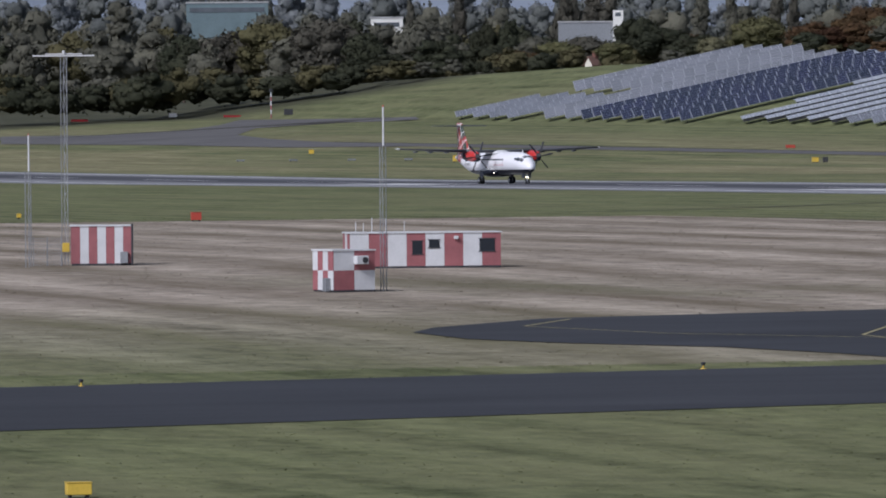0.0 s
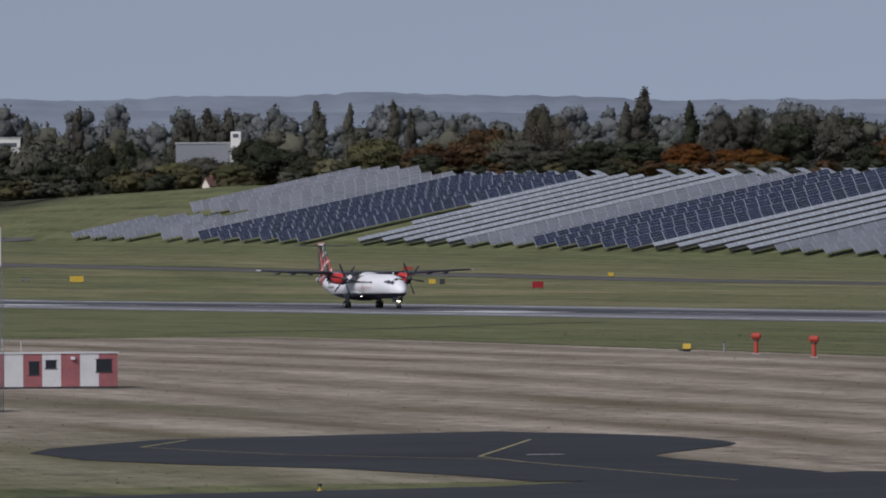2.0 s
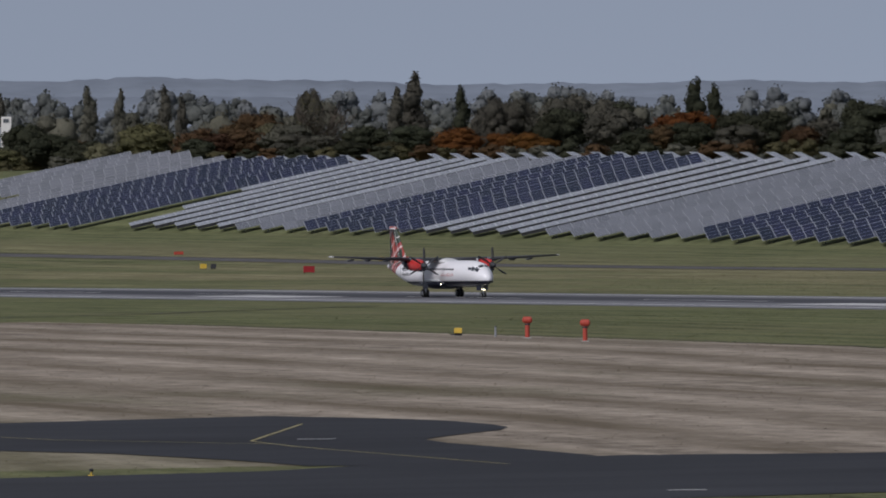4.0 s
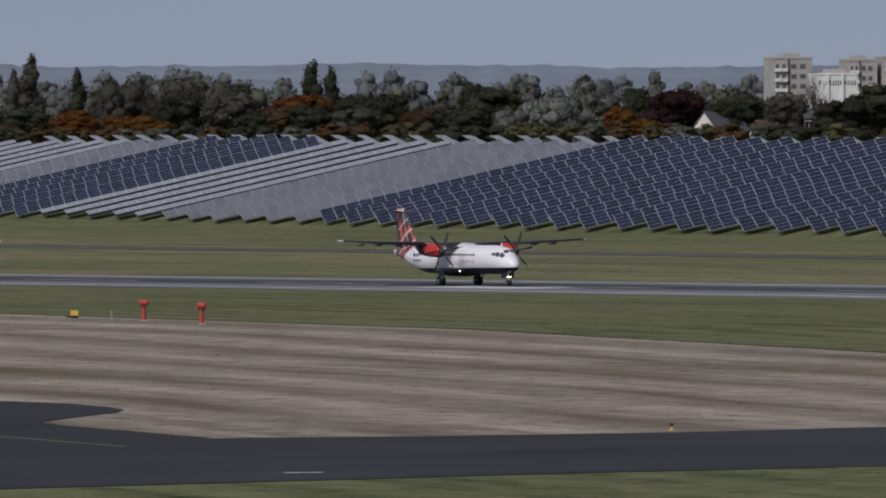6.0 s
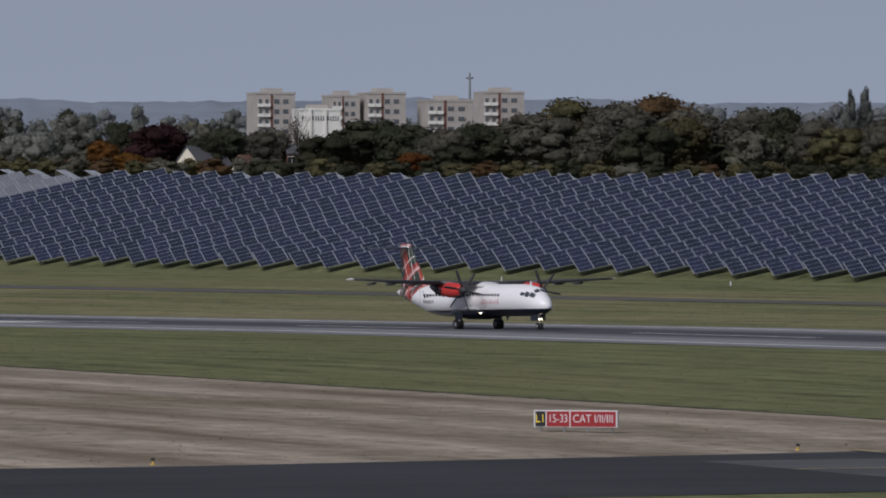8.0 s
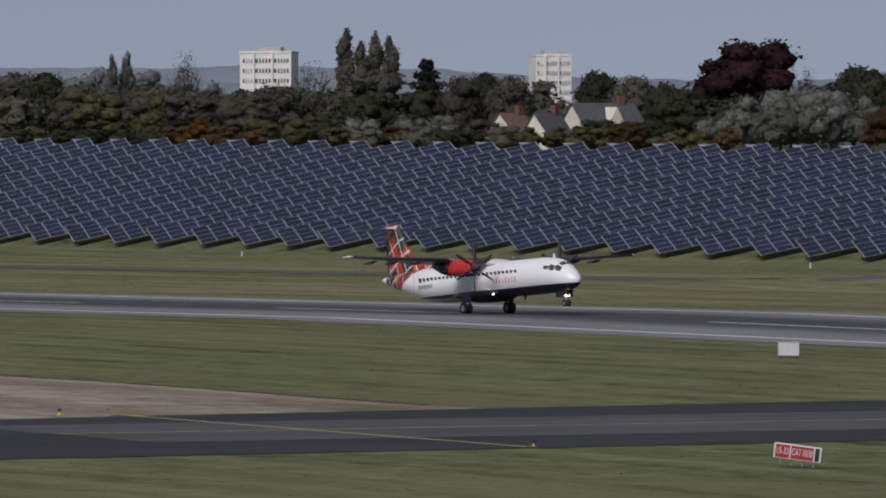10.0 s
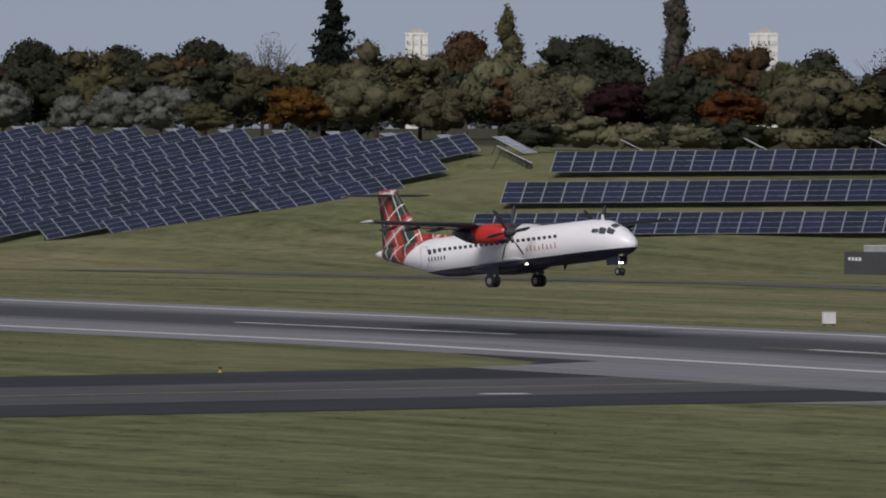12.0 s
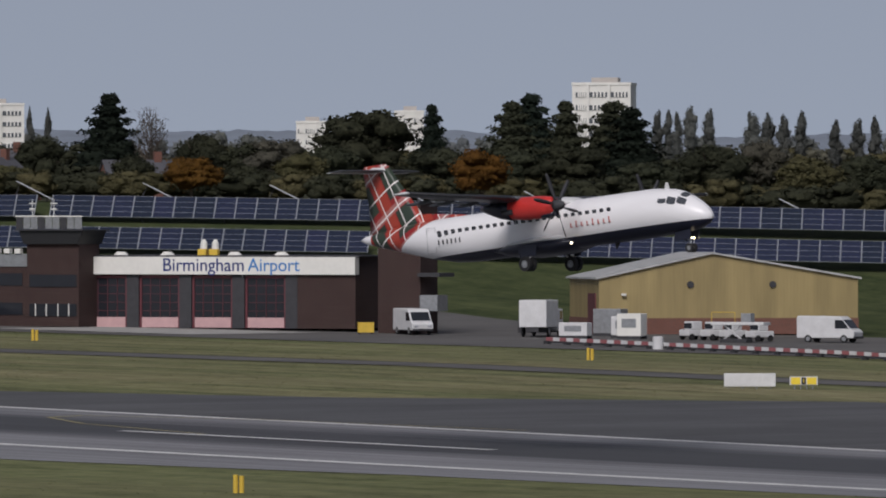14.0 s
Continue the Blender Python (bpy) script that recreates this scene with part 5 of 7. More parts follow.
def hut(m, w, d, h, cols, checks, label, openings=(), extras=True):
    """A box hut in red and white; checks: squares in two courses, else upright stripes."""
    t = thing("equipment_hut", m, label, "hut", "red and white huts")
    part("floor_frame", boxes((-w / 2, w / 2, 0, d, 0.0, 0.14)), M["dark"], t)
    part("core", boxes((-w / 2 + 0.03, w / 2 - 0.03, 0.03, d - 0.03, 0.12, h - 0.05)), M["white"], t)
    cw = w / cols
    for i in range(cols):
        for j in range(2 if checks else 1):
            z0, z1 = (0.14 + j * (h - 0.14) / 2, 0.14 + (j + 1) * (h - 0.14) / 2) if checks else (0.14, h)
            red = (i + j) % 2 == (0 if checks or cols % 2 else 1)
            part("wall_panel", boxes((-w / 2 + i * cw + 0.006, -w / 2 + (i + 1) * cw - 0.006, 0.0, 0.05, z0, z1 - 0.006)), M["red"] if red else M["white"], t)
    nd = 4 if checks else 3
    for k in range(nd):
        for j in range(2 if checks else 1):
            z0, z1 = (0.14 + j * (h - 0.14) / 2, 0.14 + (j + 1) * (h - 0.14) / 2) if checks else (0.14, h)
            red = (k + j) % 2 == (1 if checks else 0)
            part("side_panel", boxes((-w / 2 - 0.05, -w / 2, k * d / nd + 0.006, (k + 1) * d / nd - 0.006, z0, z1 - 0.006)), M["red"] if red else M["white"], t)
    part("roof", prism(((-w / 2 - 0.10, h), (w / 2 + 0.06, h), (w / 2 + 0.06, h + 0.07), (-w / 2 - 0.10, h + 0.10)), -0.06, d + 0.06), M["white"], t, "white felt roof with a thin edge")
    for x0, x1, z0, z1 in openings:
        win = part("window", boxes((x0, x1, -0.03, 0.02, z0, z1)), M["glass"], t, "dark window")
        part("window_frame", boxes((x0 - 0.06, x1 + 0.06, -0.045, -0.005, z0 - 0.06, z0), (x0 - 0.06, x1 + 0.06, -0.045, -0.005, z1, z1 + 0.05)), M["dark"], win)
    return t


hut_b = hut(on_ground(-560, 207.6, 0) @ pose(-0.23, -1.18, 0, 0, 0, 79), 9.8, 2.6, 2.25, 8, False, "long site cabin in upright red and white stripes with dark windows",
            ((-0.86, -0.21, 0.92, 1.73), (0.22, 0.9, 1.33, 1.8), (3.5, 4.5, 1.08, 1.85)))
for x in (-4.5, -4.0, -3.45, -2.55, -1.36):
    part("aerial", rods(((x, 0.1, 1.2), (x, 0.1, 3.0 + 0.3 * math.sin(x * 7)), 0.035, 0.025, 6)), M["white"], hut_b)
part("floodlight", soft_box(1.85, 2.1, -0.25, 0.0, 1.85, 2.05, 0.02), M["white"], hut_b)
hut_a = hut(on_ground(-517.8, 186.3, 0) @ pose(0, 0, 0, 0, 0, 98), 2.75, 2.6, 2.45, 2, True, "small cabin in red and white checks with an air conditioner")
ac = part("air_conditioner", soft_box(-0.05, 0.75, -0.45, 0.0, 1.65, 2.15, 0.03), M["white"], hut_a, "white air conditioner box")
part("grille", rods(((0.5, -0.47, 1.9), (0.5, -0.44, 1.9), 0.19, 0.19, 14)), M["dark"], ac)
part("cable_box", soft_box(-1.75, -1.45, 0.3, 0.75, 0.05, 0.85, 0.03), M["galv"], hut_a)
hut_c = hut(on_ground(-574.5, 189.3, 0) @ pose(0, 0, 0, 0, 0, 71), 3.9, 2.6, 2.55, 7, False, "equipment cabin in narrow red and white stripes beside a mast")
part("corner_post", rods(((1.98, -0.1, 0), (1.98, -0.1, 2.7), 0.07, 0.07, 8)), M["dark"], hut_c)
part("cabinet", soft_box(-2.55, -2.08, 0.0, 0.5, 0.9, 1.5, 0.03), M["yellow"], hut_c, "yellow cabinet on the wall")
part("meter_box", soft_box(1.2, 1.7, -0.3, 0.02, 0.15, 0.9, 0.02), M["galv"], hut_c)


def lattice_mast(m, h, w, label, top):
    t = thing("radio_mast", m, label, "mast", "masts")
    n = int(h / 1.2)
    for sx, sy in ((-w, -w), (w, -w), (0, w)):
        part("mast_leg", rods(((sx, sy, 0), (sx, sy, h), 0.028, 0.028, 6)), M["galv"], t)
    bm = bmesh.new()
    c = ((-w, -w), (w, -w), (0, w))
    for i in range(n):
        for a, b in ((0, 1), (1, 2), (2, 0)):
            z = i * h / n
            rod(bm, (*c[a], z), (*c[b], z + h / n), 0.012, 0.012, 4)
    part("lattice", bm, M["galv"], t)
    if top == "pole":
        part("aerial", rods(((0, 0, h), (0, 0, h + 2.3), 0.06, 0.05, 8)), M["white"], t)
        part("aerial_tip", rods(((0, 0, h + 2.3), (0, 0, h + 2.42), 0.05, 0.03, 8)), M["orange"], t)
    else:
        part("cross_arm", rods(((-2.0, 0, h), (2.0, 0, h), 0.05, 0.05, 6), ((-1.2, 0.2, h + 0.12), (1.2, 0.2, h + 0.12), 0.04, 0.04, 6)), M["white"], t)
        part("top_lamp", rods(((0, 0, h + 0.1), (0, 0, h + 0.35), 0.10, 0.08, 8)), M["white"], t)
    return t


lattice_mast(on_ground(-519.5, 188.8, 10), 8.6, 0.16, "slim steel lattice mast with a white rod aerial", "pole")
lattice_mast(on_ground(-573, 183.9, 25), 6.2, 0.17, "slim steel lattice mast with a white rod aerial", "pole")
lattice_mast(on_ground(-576, 187.3, 71), 13.6, 0.2, "tall steel lattice mast with cross arms", "arms")
fence = thing("wire_fence", on_ground(-574.5, 185.6, 71), "grey mesh fence panels beside the cabin", "fence")
for x in (-0.9, 0.0, 0.9):
    part("fence_post", rods(((x, 0, 0), (x, 0, 1.9), 0.03, 0.03, 6)), M["galv"], fence)
bm = bmesh.new()
for i in range(16):
    rod(bm, (-0.9 + i * 0.12, 0, 0.05), (-0.9 + i * 0.12, 0, 1.85), 0.008, 0.008, 3)
for i in range(10):
    rod(bm, (-0.9, 0, 0.1 + i * 0.19), (0.9, 0, 0.1 + i * 0.19), 0.008, 0.008, 3)
part("mesh", bm, M["galv"], fence)

# approach light posts: a red pillar with a bulging head
for x, y in ((-635, 290.9), (-619.6, 288.5)):
    t = thing("transmissometer", on_ground(x, y, 65), "orange-red pillar with a bulging sensor head in the grass", "sensor pillar", "orange pillars")
    part("pillar", rods(((0, 0, 0), (0, 0, 1.15), 0.17, 0.17, 12)), M["orange"], t)
    part("collar", rods(((0, 0, 1.0), (0, 0, 1.12), 0.2, 0.2, 12)), M["dark"], t)
    part("head", rods(((-0.26, 0, 1.38), (0.26, 0, 1.38), 0.25, 0.25, 14), ((-0.38, 0, 1.38), (-0.26, 0, 1.38), 0.1, 0.25, 14), ((0.26, 0, 1.38), (0.38, 0, 1.38), 0.25, 0.1, 14)), M["orange"], t, "orange sensor head")
    part("base", soft_box(-0.3, 0.3, -0.3, 0.3, 0.0, 0.08, 0.02), M["concrete"], t)
t = thing("junction_box", on_ground(-649.5, 291.5, 65), "low yellow junction box on legs", "box")
part("housing", soft_box(-0.1, 0.5, -0.2, 0.2, 0.2, 0.6, 0.03), M["yellow"], t)
part("bracket", boxes((-0.4, -0.05, -0.05, 0.05, 0.05, 0.14), (-0.06, 0.5, -0.05, 0.05, 0.0, 0.2)), M["dark"], t)
t = thing("marker_post", on_ground(-643.2, 292, -20), "short grey metal post in the grass", "post")
part("post", rods(((0, 0, 0), (0, 0, 0.75), 0.09, 0.08, 8)), M["galv"], t)
part("cap", rods(((0, 0, 0.75), (0, 0, 0.82), 0.1, 0.06, 8)), M["dark"], t)


def facing(x, y):
    """The turn that sets a thing square to the camera terrace."""
    return -math.degrees(math.atan2(x, y))


def cabinet(x, y, w, h, material, label, turn=0.0, lift=0.0):
    turn = facing(x, y) + 8
    t = thing("airfield_cabinet", on_ground(x, y, turn, lift), label, "cabinet", "airfield boxes")
    part("housing", soft_box(-w / 2, w / 2, -0.3, 0.3, 0.12, h, 0.04), material, t)
    part("foot", boxes((-w / 2 + 0.1, -w / 2 + 0.2, -0.2, 0.2, 0, 0.13), (w / 2 - 0.2, w / 2 - 0.1, -0.2, 0.2, 0, 0.13)), M["dark"], t)
    part("lid", boxes((-w / 2 - 0.02, w / 2 + 0.02, -0.32, 0.32, h, h + 0.03)), material, t)
    return t


cabinet(-331.4, 108.2, 0.95, 0.58, M["yellow"], "broad ribbed yellow marker box in the near grass")
cabinet(-742.4, 253, 0.85, 0.75, M["orange"], "orange-red box at the edge of the dry field")
cabinet(-495.8, 364.1, 1.35, 1.0, M["white"], "white sign back beside the taxiway", -38)
cabinet(-490.2, 449.7, 0.95, 0.95, M["white"], "white box beyond the runway", -45)
cabinet(-663, 563, 0.6, 0.6, M["white"], "white box at the foot of the bank", -45)
cabinet(-1308, 487.5, 2.0, 1.0, M["yellow"], "broad yellow sign beyond the runway", -68)
cabinet(-1210.5, 504.5, 0.9, 0.75, M["yellow"], "yellow half of a guidance sign beyond the runway", -66)
cabinet(-1209.0, 505.4, 0.7, 0.75, M["dark"], "black half of a guidance sign beyond the runway", -66)
cabinet(-1159, 498.5, 1.5, 0.95, M["sign_red"], "small red sign beyond the runway", -65)
cabinet(-1218.6, 535.5, 0.75, 0.65, M["yellow"], "small yellow box near the bank", -65)
cabinet(-1305.4, 540.0, 1.4, 0.55, M["orange"], "low orange marker by the perimeter road", -65)
cabinet(-1411, 500.5, 0.8, 0.75, M["yellow"], "small yellow sign beyond the runway", -68)
for x_, y_ in ((-1378, 477), (-1363, 480.5), (-1347.4, 484.5), (-1333, 488.5)):
    cabinet(x_, y_, 1.2, 0.35, M["galv"], "low grey approach lamp box in the grass", -68)
# banded marker post and boxes at the far end of the field
mp = thing("marker_post", on_ground(-1717.6, 601), "tall post in red and white bands at the far end", "post")
for i in range(6):
    part("band", rods(((0, 0, i * 0.85), (0, 0, (i + 1) * 0.85), 0.14, 0.14, 8)), M["white"] if i % 2 else M["red"], mp)
part("head", soft_box(-0.3, 0.3, -0.3, 0.3, 5.1, 5.7, 0.05), M["dark"], mp, "dark boxy head")
cabinet(-1716, 604.0, 1.7, 1.2, M["dark"], "dark box beside the banded post", -70)
cabinet(-1776, 600.5, 1.6, 0.9, M["white"], "low white box at the far end of the field", -70)
cabinet(-1741, 601, 3.4, 0.5, M["sign_red"], "low red barrier at the far end of the field", -70)
cabinet(-1786, 584, 3.4, 0.6, M["sign_red"], "low red barrier at the far end of the field", -70)
cabinet(-775, 247.8, 0.35, 0.45, M["yellow"], "small yellow marker in the grass", -65)
for x, y in ((-329.7, 356.3), (-476, 555), (-540.4, 559), (-522, 510.5)):
    t = thing("marker_post", on_ground(x, y, 48), "yellow painted twin marker post in the grass", "post", "yellow posts")
    part("post", rods(((-0.16, 0, 0), (-0.16, 0, 0.95), 0.13, 0.13, 10)), M["yellow"], t)
    part("post", rods(((0.16, 0, 0), (0.16, 0, 0.9), 0.13, 0.13, 10)), M["yellow"], t)
t = thing("marker_pole", on_ground(-522, 510.5, -40) @ pose(0.4, 0, 0), "tall thin yellow pole by the perimeter road", "post")
part("pole", rods(((0, 0, 0), (0, 0, 2.1), 0.07, 0.05, 8)), M["yellow"], t)
part("tag", boxes((0.12, 0.35, -0.02, 0.02, 0.3, 0.9)), M["white"], t)
for x, y in ((-432, 268), (-392, 271.7), (-410.8, 134.3), (-416.1, 167.5), (-426.2, 225.2), (-434.8, 349.5)):
    t = thing("edge_light", on_ground(x, y, 20), "small taxiway light on a yellow base", "lamp", "taxiway lights")
    part("base", rods(((0, 0, 0), (0, 0, 0.05), 0.16, 0.15, 10)), M["yellow"], t)
    part("stem", rods(((0, 0, 0.05), (0, 0, 0.24), 0.04, 0.04, 8)), M["yellow"], t)
    part("head", rods(((0, -0.08, 0.28), (0, 0.08, 0.28), 0.08, 0.08, 10)), M["dark"], t)
for i in range(7):
    x = -1010.0 + i * 55
    t = thing("marker_post", on_ground(x, 583, 0), "small white marker peg at the foot of the bank", "post", "white pegs")
    part("post", rods(((0, 0, 0), (0, 0, 0.55), 0.09, 0.07, 8)), M["white"], t)
    part("cap", rods(((0, 0, 0.55), (0, 0, 0.6), 0.08, 0.05, 8)), M["galv"], t)


def hold_sign(m, faces, h, label):
    """A long sign box on feet; faces: (width, face colour, text, text colour)."""
    t = thing("taxiway_sign", m, label, "sign", "taxiway signs")
    x = -sum(f[0] for f in faces) / 2
    total = -x * 2
    part("case", soft_box(x - 0.06, x + total + 0.06, -0.02, 0.25, 0.28, 0.28 + h, 0.03), M["white"], t)
    for w, c, text, tc in faces:
        part("face", boxes((x + 0.04, x + w - 0.04, -0.045, -0.015, 0.34, 0.22 + h)), M[c], t)
        if text:
            size = h * 0.66
            ob = words(text, size, M[tc], t, x + w / 2, -0.05, 0.28 + h / 2)
            ob.scale.x = min(1.0, 0.9 * w / (len(text) * size * (0.50 if len(text) < 7 else 0.37)))
        x += w
    for k in range(4):
        xx = -total / 2 + 0.3 + k * (total - 0.6) / 3
        part("leg", rods(((xx, 0.12, 0), (xx, 0.12, 0.3), 0.05, 0.05, 8)), M["galv"], t)
    return t


hold_sign(on_ground(-455.2, 267.6, 42), ((0.68, "sign_black", "L1", "sign_yellow"), (1.42, "sign_red", "15-33", "white"), (2.75, "sign_red", "CAT I/II/III", "white")), 0.98,
          "red and black holding point sign with white writing")
hold_sign(on_ground(-368, 271, 42) @ pose(-0.25, 0, 0.13, 0, 7, 0), ((0.78, "sign_red", "15-33", "white"), (1.2, "sign_red", "CAT I/II/III", "white"), (0.3, "sign_black", "", "white")), 0.75,
          "red holding point sign angled beside the taxiway")
t = thing("sign_back", on_ground(-425.8, 514, 42), "blank white back of a long taxiway sign", "sign")
part("case", soft_box(-1.85, 1.85, -0.15, 0.15, 0.15, 1.1, 0.04), M["white"], t)
for k in range(4):
    part("leg", rods(((-1.5 + k, 0, 0), (-1.5 + k, 0, 0.2), 0.05, 0.05, 8)), M["galv"], t)
hold_sign(on_ground(-423.6, 517.4, 42), ((0.75, "sign_yellow", "", "white"), (0.4, "sign_black", "1", "sign_yellow"), (0.75, "sign_yellow", "", "white")), 0.62, "low yellow and black direction sign")

# ---------------------------------------------------------------- fire station
fs = thing("fire_station", on_ground(-573.0, 599.0, 19.5), "brown brick fire station with four red glazed doors", "building")
part("body", boxes((0, 26.0, 1.0, 14, 0, 4.7)), M["brick"], fs, "brown brick walls")
part("roof", boxes((-0.1, 26.3, 0.4, 14.2, 6.3, 6.45)), M["dark"], fs)
part("fascia", boxes((-0.2, 26.1, -0.05, 0.9, 4.75, 6.3)), M["panelwhite"], fs, "broad white fascia with blue lettering")
part("upper_wall", boxes((0.1, 25.9, 0.95, 13.9, 4.6, 6.3)), M["brick"], fs)
words("Birmingham", 1.66, M["blue"], fs, 11.6, -0.08, 5.55, thick=0.02)
words("Airport", 1.62, M["lightblue"], fs, 18.35, -0.08, 5.55, thick=0.02)
part("end_wall", boxes((20.4, 26.0, 0.3, 1.0, 0, 4.72)), M["brick"], fs, "plain brick bay")
for i in range(4):
    x0 = 0.15 + i * 5.1
    door = part("bay_door", boxes((x0, x0 + 3.8, 0.62, 0.72, 0.05, 4.5)), M["glass"], fs, "glazed red folding door")
    part("door_frame", boxes((x0 - 0.05, x0 + 0.14, 0.5, 0.7, 0.0, 4.6), (x0 + 3.66, x0 + 3.85, 0.5, 0.7, 0.0, 4.6), (x0, x0 + 3.8, 0.5, 0.7, 4.4, 4.65)), M["door_red"], door)
    part("kick_panel", boxes((x0 + 0.05, x0 + 3.75, 0.56, 0.66, 0.05, 0.95)), M["door_pink"], door)
    for k in range(1, 4):
        part("mullion", boxes((x0 + k * 0.94, x0 + k * 0.94 + 0.045, 0.56, 0.66, 0.9, 4.4)), M["door_red"], door)
    for k in range(4):
        part("transom", boxes((x0 + 0.1, x0 + 3.7, 0.57, 0.65, 1.5 + k * 0.75, 1.54 + k * 0.75)), M["door_red"], door)
    part("pier", boxes((x0 + 3.87, x0 + 5.03, 0.3, 0.98, 0, 4.7)), M["dark"], fs, "dark pier between the doors")
for x in (3.0, 7.5, 14.0, 18.5):
    part("roof_dome", rods(((x, 1.4, 6.4), (x, 1.4, 6.75), 0.75, 0.35, 12)), M["panelwhite"], fs)
for x in (11.1, 12.2):
    horn = part("roof_siren", soft_box(x - 0.42, x + 0.42, 0.7, 1.3, 6.4, 7.0, 0.06), M["yellow"], fs, "yellow siren box")
    part("siren_dome", rods(((x + 0.1, 1.0, 7.0), (x + 0.1, 1.0, 7.55), 0.32, 0.30, 12), ((x + 0.1, 1.0, 7.55), (x + 0.1, 1.0, 7.85), 0.30, 0.12, 12)), M["panelwhite"], horn, "white domed top")
off = thing("watch_office", on_ground(-581.5, 594.5, 14), "brown brick watch room with a glazed lookout on top", "building")
part("low_block", boxes((0, 5.2, 0, 9, 0, 5.3)), M["brick"], off)
part("tower", boxes((5.0, 10.3, -0.3, 3.4, 0, 7.3)), M["brick"], off)
for z in (1.0, 3.6):
    part("window_band", boxes((0.4, 4.4, -0.06, 0.05, z, z + 1.1)), M["glass"], off)
    part("window_band", boxes((5.3, 10.1, -0.38, -0.25, z - 0.1, z + 1.0)), M["glass"], off)
for x in (5.9, 7.0, 8.2, 9.3):
    part("window_post", boxes((x, x + 0.08, -0.42, -0.3, 0.9, 2.0)), M["panelwhite"], off)
part("lookout", prism(((4.9, 7.3), (10.4, 7.3), (10.9, 8.5), (4.4, 8.5)), -0.7, 3.6), M["sign_black"], off, "dark outward-leaning glass")
part("lookout_roof", boxes((4.2, 11.1, -1.0, 3.9, 8.5, 8.62)), M["dark"], off)
for i in range(9):
    part("balustrade_panel", boxes((4.3 + i * 0.745, 4.98 + i * 0.745, -0.97, -0.93, 8.66, 9.7)), M["galv"] if i % 3 else M["dark"], off)
part("roof_rail", boxes((4.2, 11.1, -1.0, -0.88, 9.72, 9.82)), M["panelwhite"], off)
for i in range(8):
    part("rail_post", rods(((4.3 + i * 0.95, -0.91, 8.6), (4.3 + i * 0.95, -0.91, 9.75), 0.03, 0.03, 5)), M["galv"], off)
part("parapet", boxes((-0.1, 5.0, -0.1, 8.5, 5.3, 6.4)), M["galv"], off, "grey balcony panels")
for x in (5.4, 7.6):
    part("roof_mast", rods(((x, 0, 8.6), (x, 0, 11.3), 0.05, 0.03, 6), ((x - 0.35, 0, 10.9), (x + 0.35, 0, 10.9), 0.05, 0.05, 6), ((x - 0.3, 0, 10.4), (x + 0.3, 0, 10.4), 0.07, 0.07, 6)), M["panelwhite"], off)
for x in (0.6, 1.5, 2.6, 3.7):
    part("camera_head", soft_box(x, x + 0.6, -0.3, 0.3, 6.45, 6.9, 0.05), M["panelwhite"], off)
tw = thing("drill_tower", on_ground(-545.5, 607.5, 19.5), "tall plain brick drill tower with a dark canopy", "tower")
part("shaft", boxes((0, 4.0, 0, 4, 0, 11.4)), M["brick"], tw)
part("cap", boxes((-0.1, 4.1, -0.1, 4.1, 11.4, 11.6)), M["dark"], tw)
part("canopy", boxes((3.9, 6.0, -0.5, 3, 5.0, 5.35)), M["dark"], tw)
part("balcony", boxes((3.9, 5.6, 0, 2.4, 2.0, 3.4)), M["galv"], tw)

# ---------------------------------------------------------------- ochre hangar
hg = thing("maintenance_shed", on_ground(-535.8, 625.9, 50), "ochre clad shed with a shallow gabled roof and brick base", "building")
W, H0, H1 = 23.3, 4.9, 7.1
part("gable_wall", prism(((0, 1.4), (W, 1.4), (W, H0), (W / 2 - 1.5, H1), (0, H0)), 0, 0.25), M["ochre"], hg, "ochre profiled cladding")
part("side_wall", boxes((-0.0, 0.25, 0.3, 16, 1.4, H0)), M["ochre"], hg)
part("side_wall", boxes((W - 0.25, W, 0.3, 16, 1.4, H0)), M["ochre"], hg)
part("brick_base", boxes((-0.05, W + 0.05, -0.06, 0.2, 0, 1.42), (-0.06, 0.2, 0.2, 16, 0, 1.42)), M["redbrick"], hg)
part("roof_slope", prism(((-0.3, H0 - 0.05), (W / 2 - 1.5, H1), (W / 2 - 1.5, H1 + 0.16), (-0.3, H0 + 0.13)), -0.3, 16.3), M["greyroof"], hg, "pale grey roof sheets")
part("roof_slope", prism(((W + 0.3, H0 - 0.05), (W / 2 - 1.5, H1), (W / 2 - 1.5, H1 + 0.16), (W + 0.3, H0 + 0.13)), -0.3, 16.3), M["greyroof"], hg)
for x in (8.2, 15.6):
    part("vent", rods(((x, -0.15, 4.4), (x, 0.1, 4.4), 0.30, 0.30, 16)), M["dark"], hg, "round dark vent")
part("loading_door", boxes((-0.10, 0.0, 1.5, 5.5, 0, 3.6)), M["door_red"], hg, "red door in the side wall")
part("floodlight", soft_box(2.0, 2.4, -0.4, 0, 3.4, 3.6, 0.02), M["panelwhite"], hg)
gs = thing("green_shed", on_ground(-519, 652, 50), "dark green curved shed behind the hangar", "building")
part("hall", prism(((0, 0), (14, 0), (14, 4.6), (11, 5.2), (3, 5.2), (0, 4.6)), 0, 10), M["green"], gs)
part("roof_edge", boxes((-0.1, 14.1, -0.1, 10.1, 5.2, 5.32)), M["panelwhite"], gs)

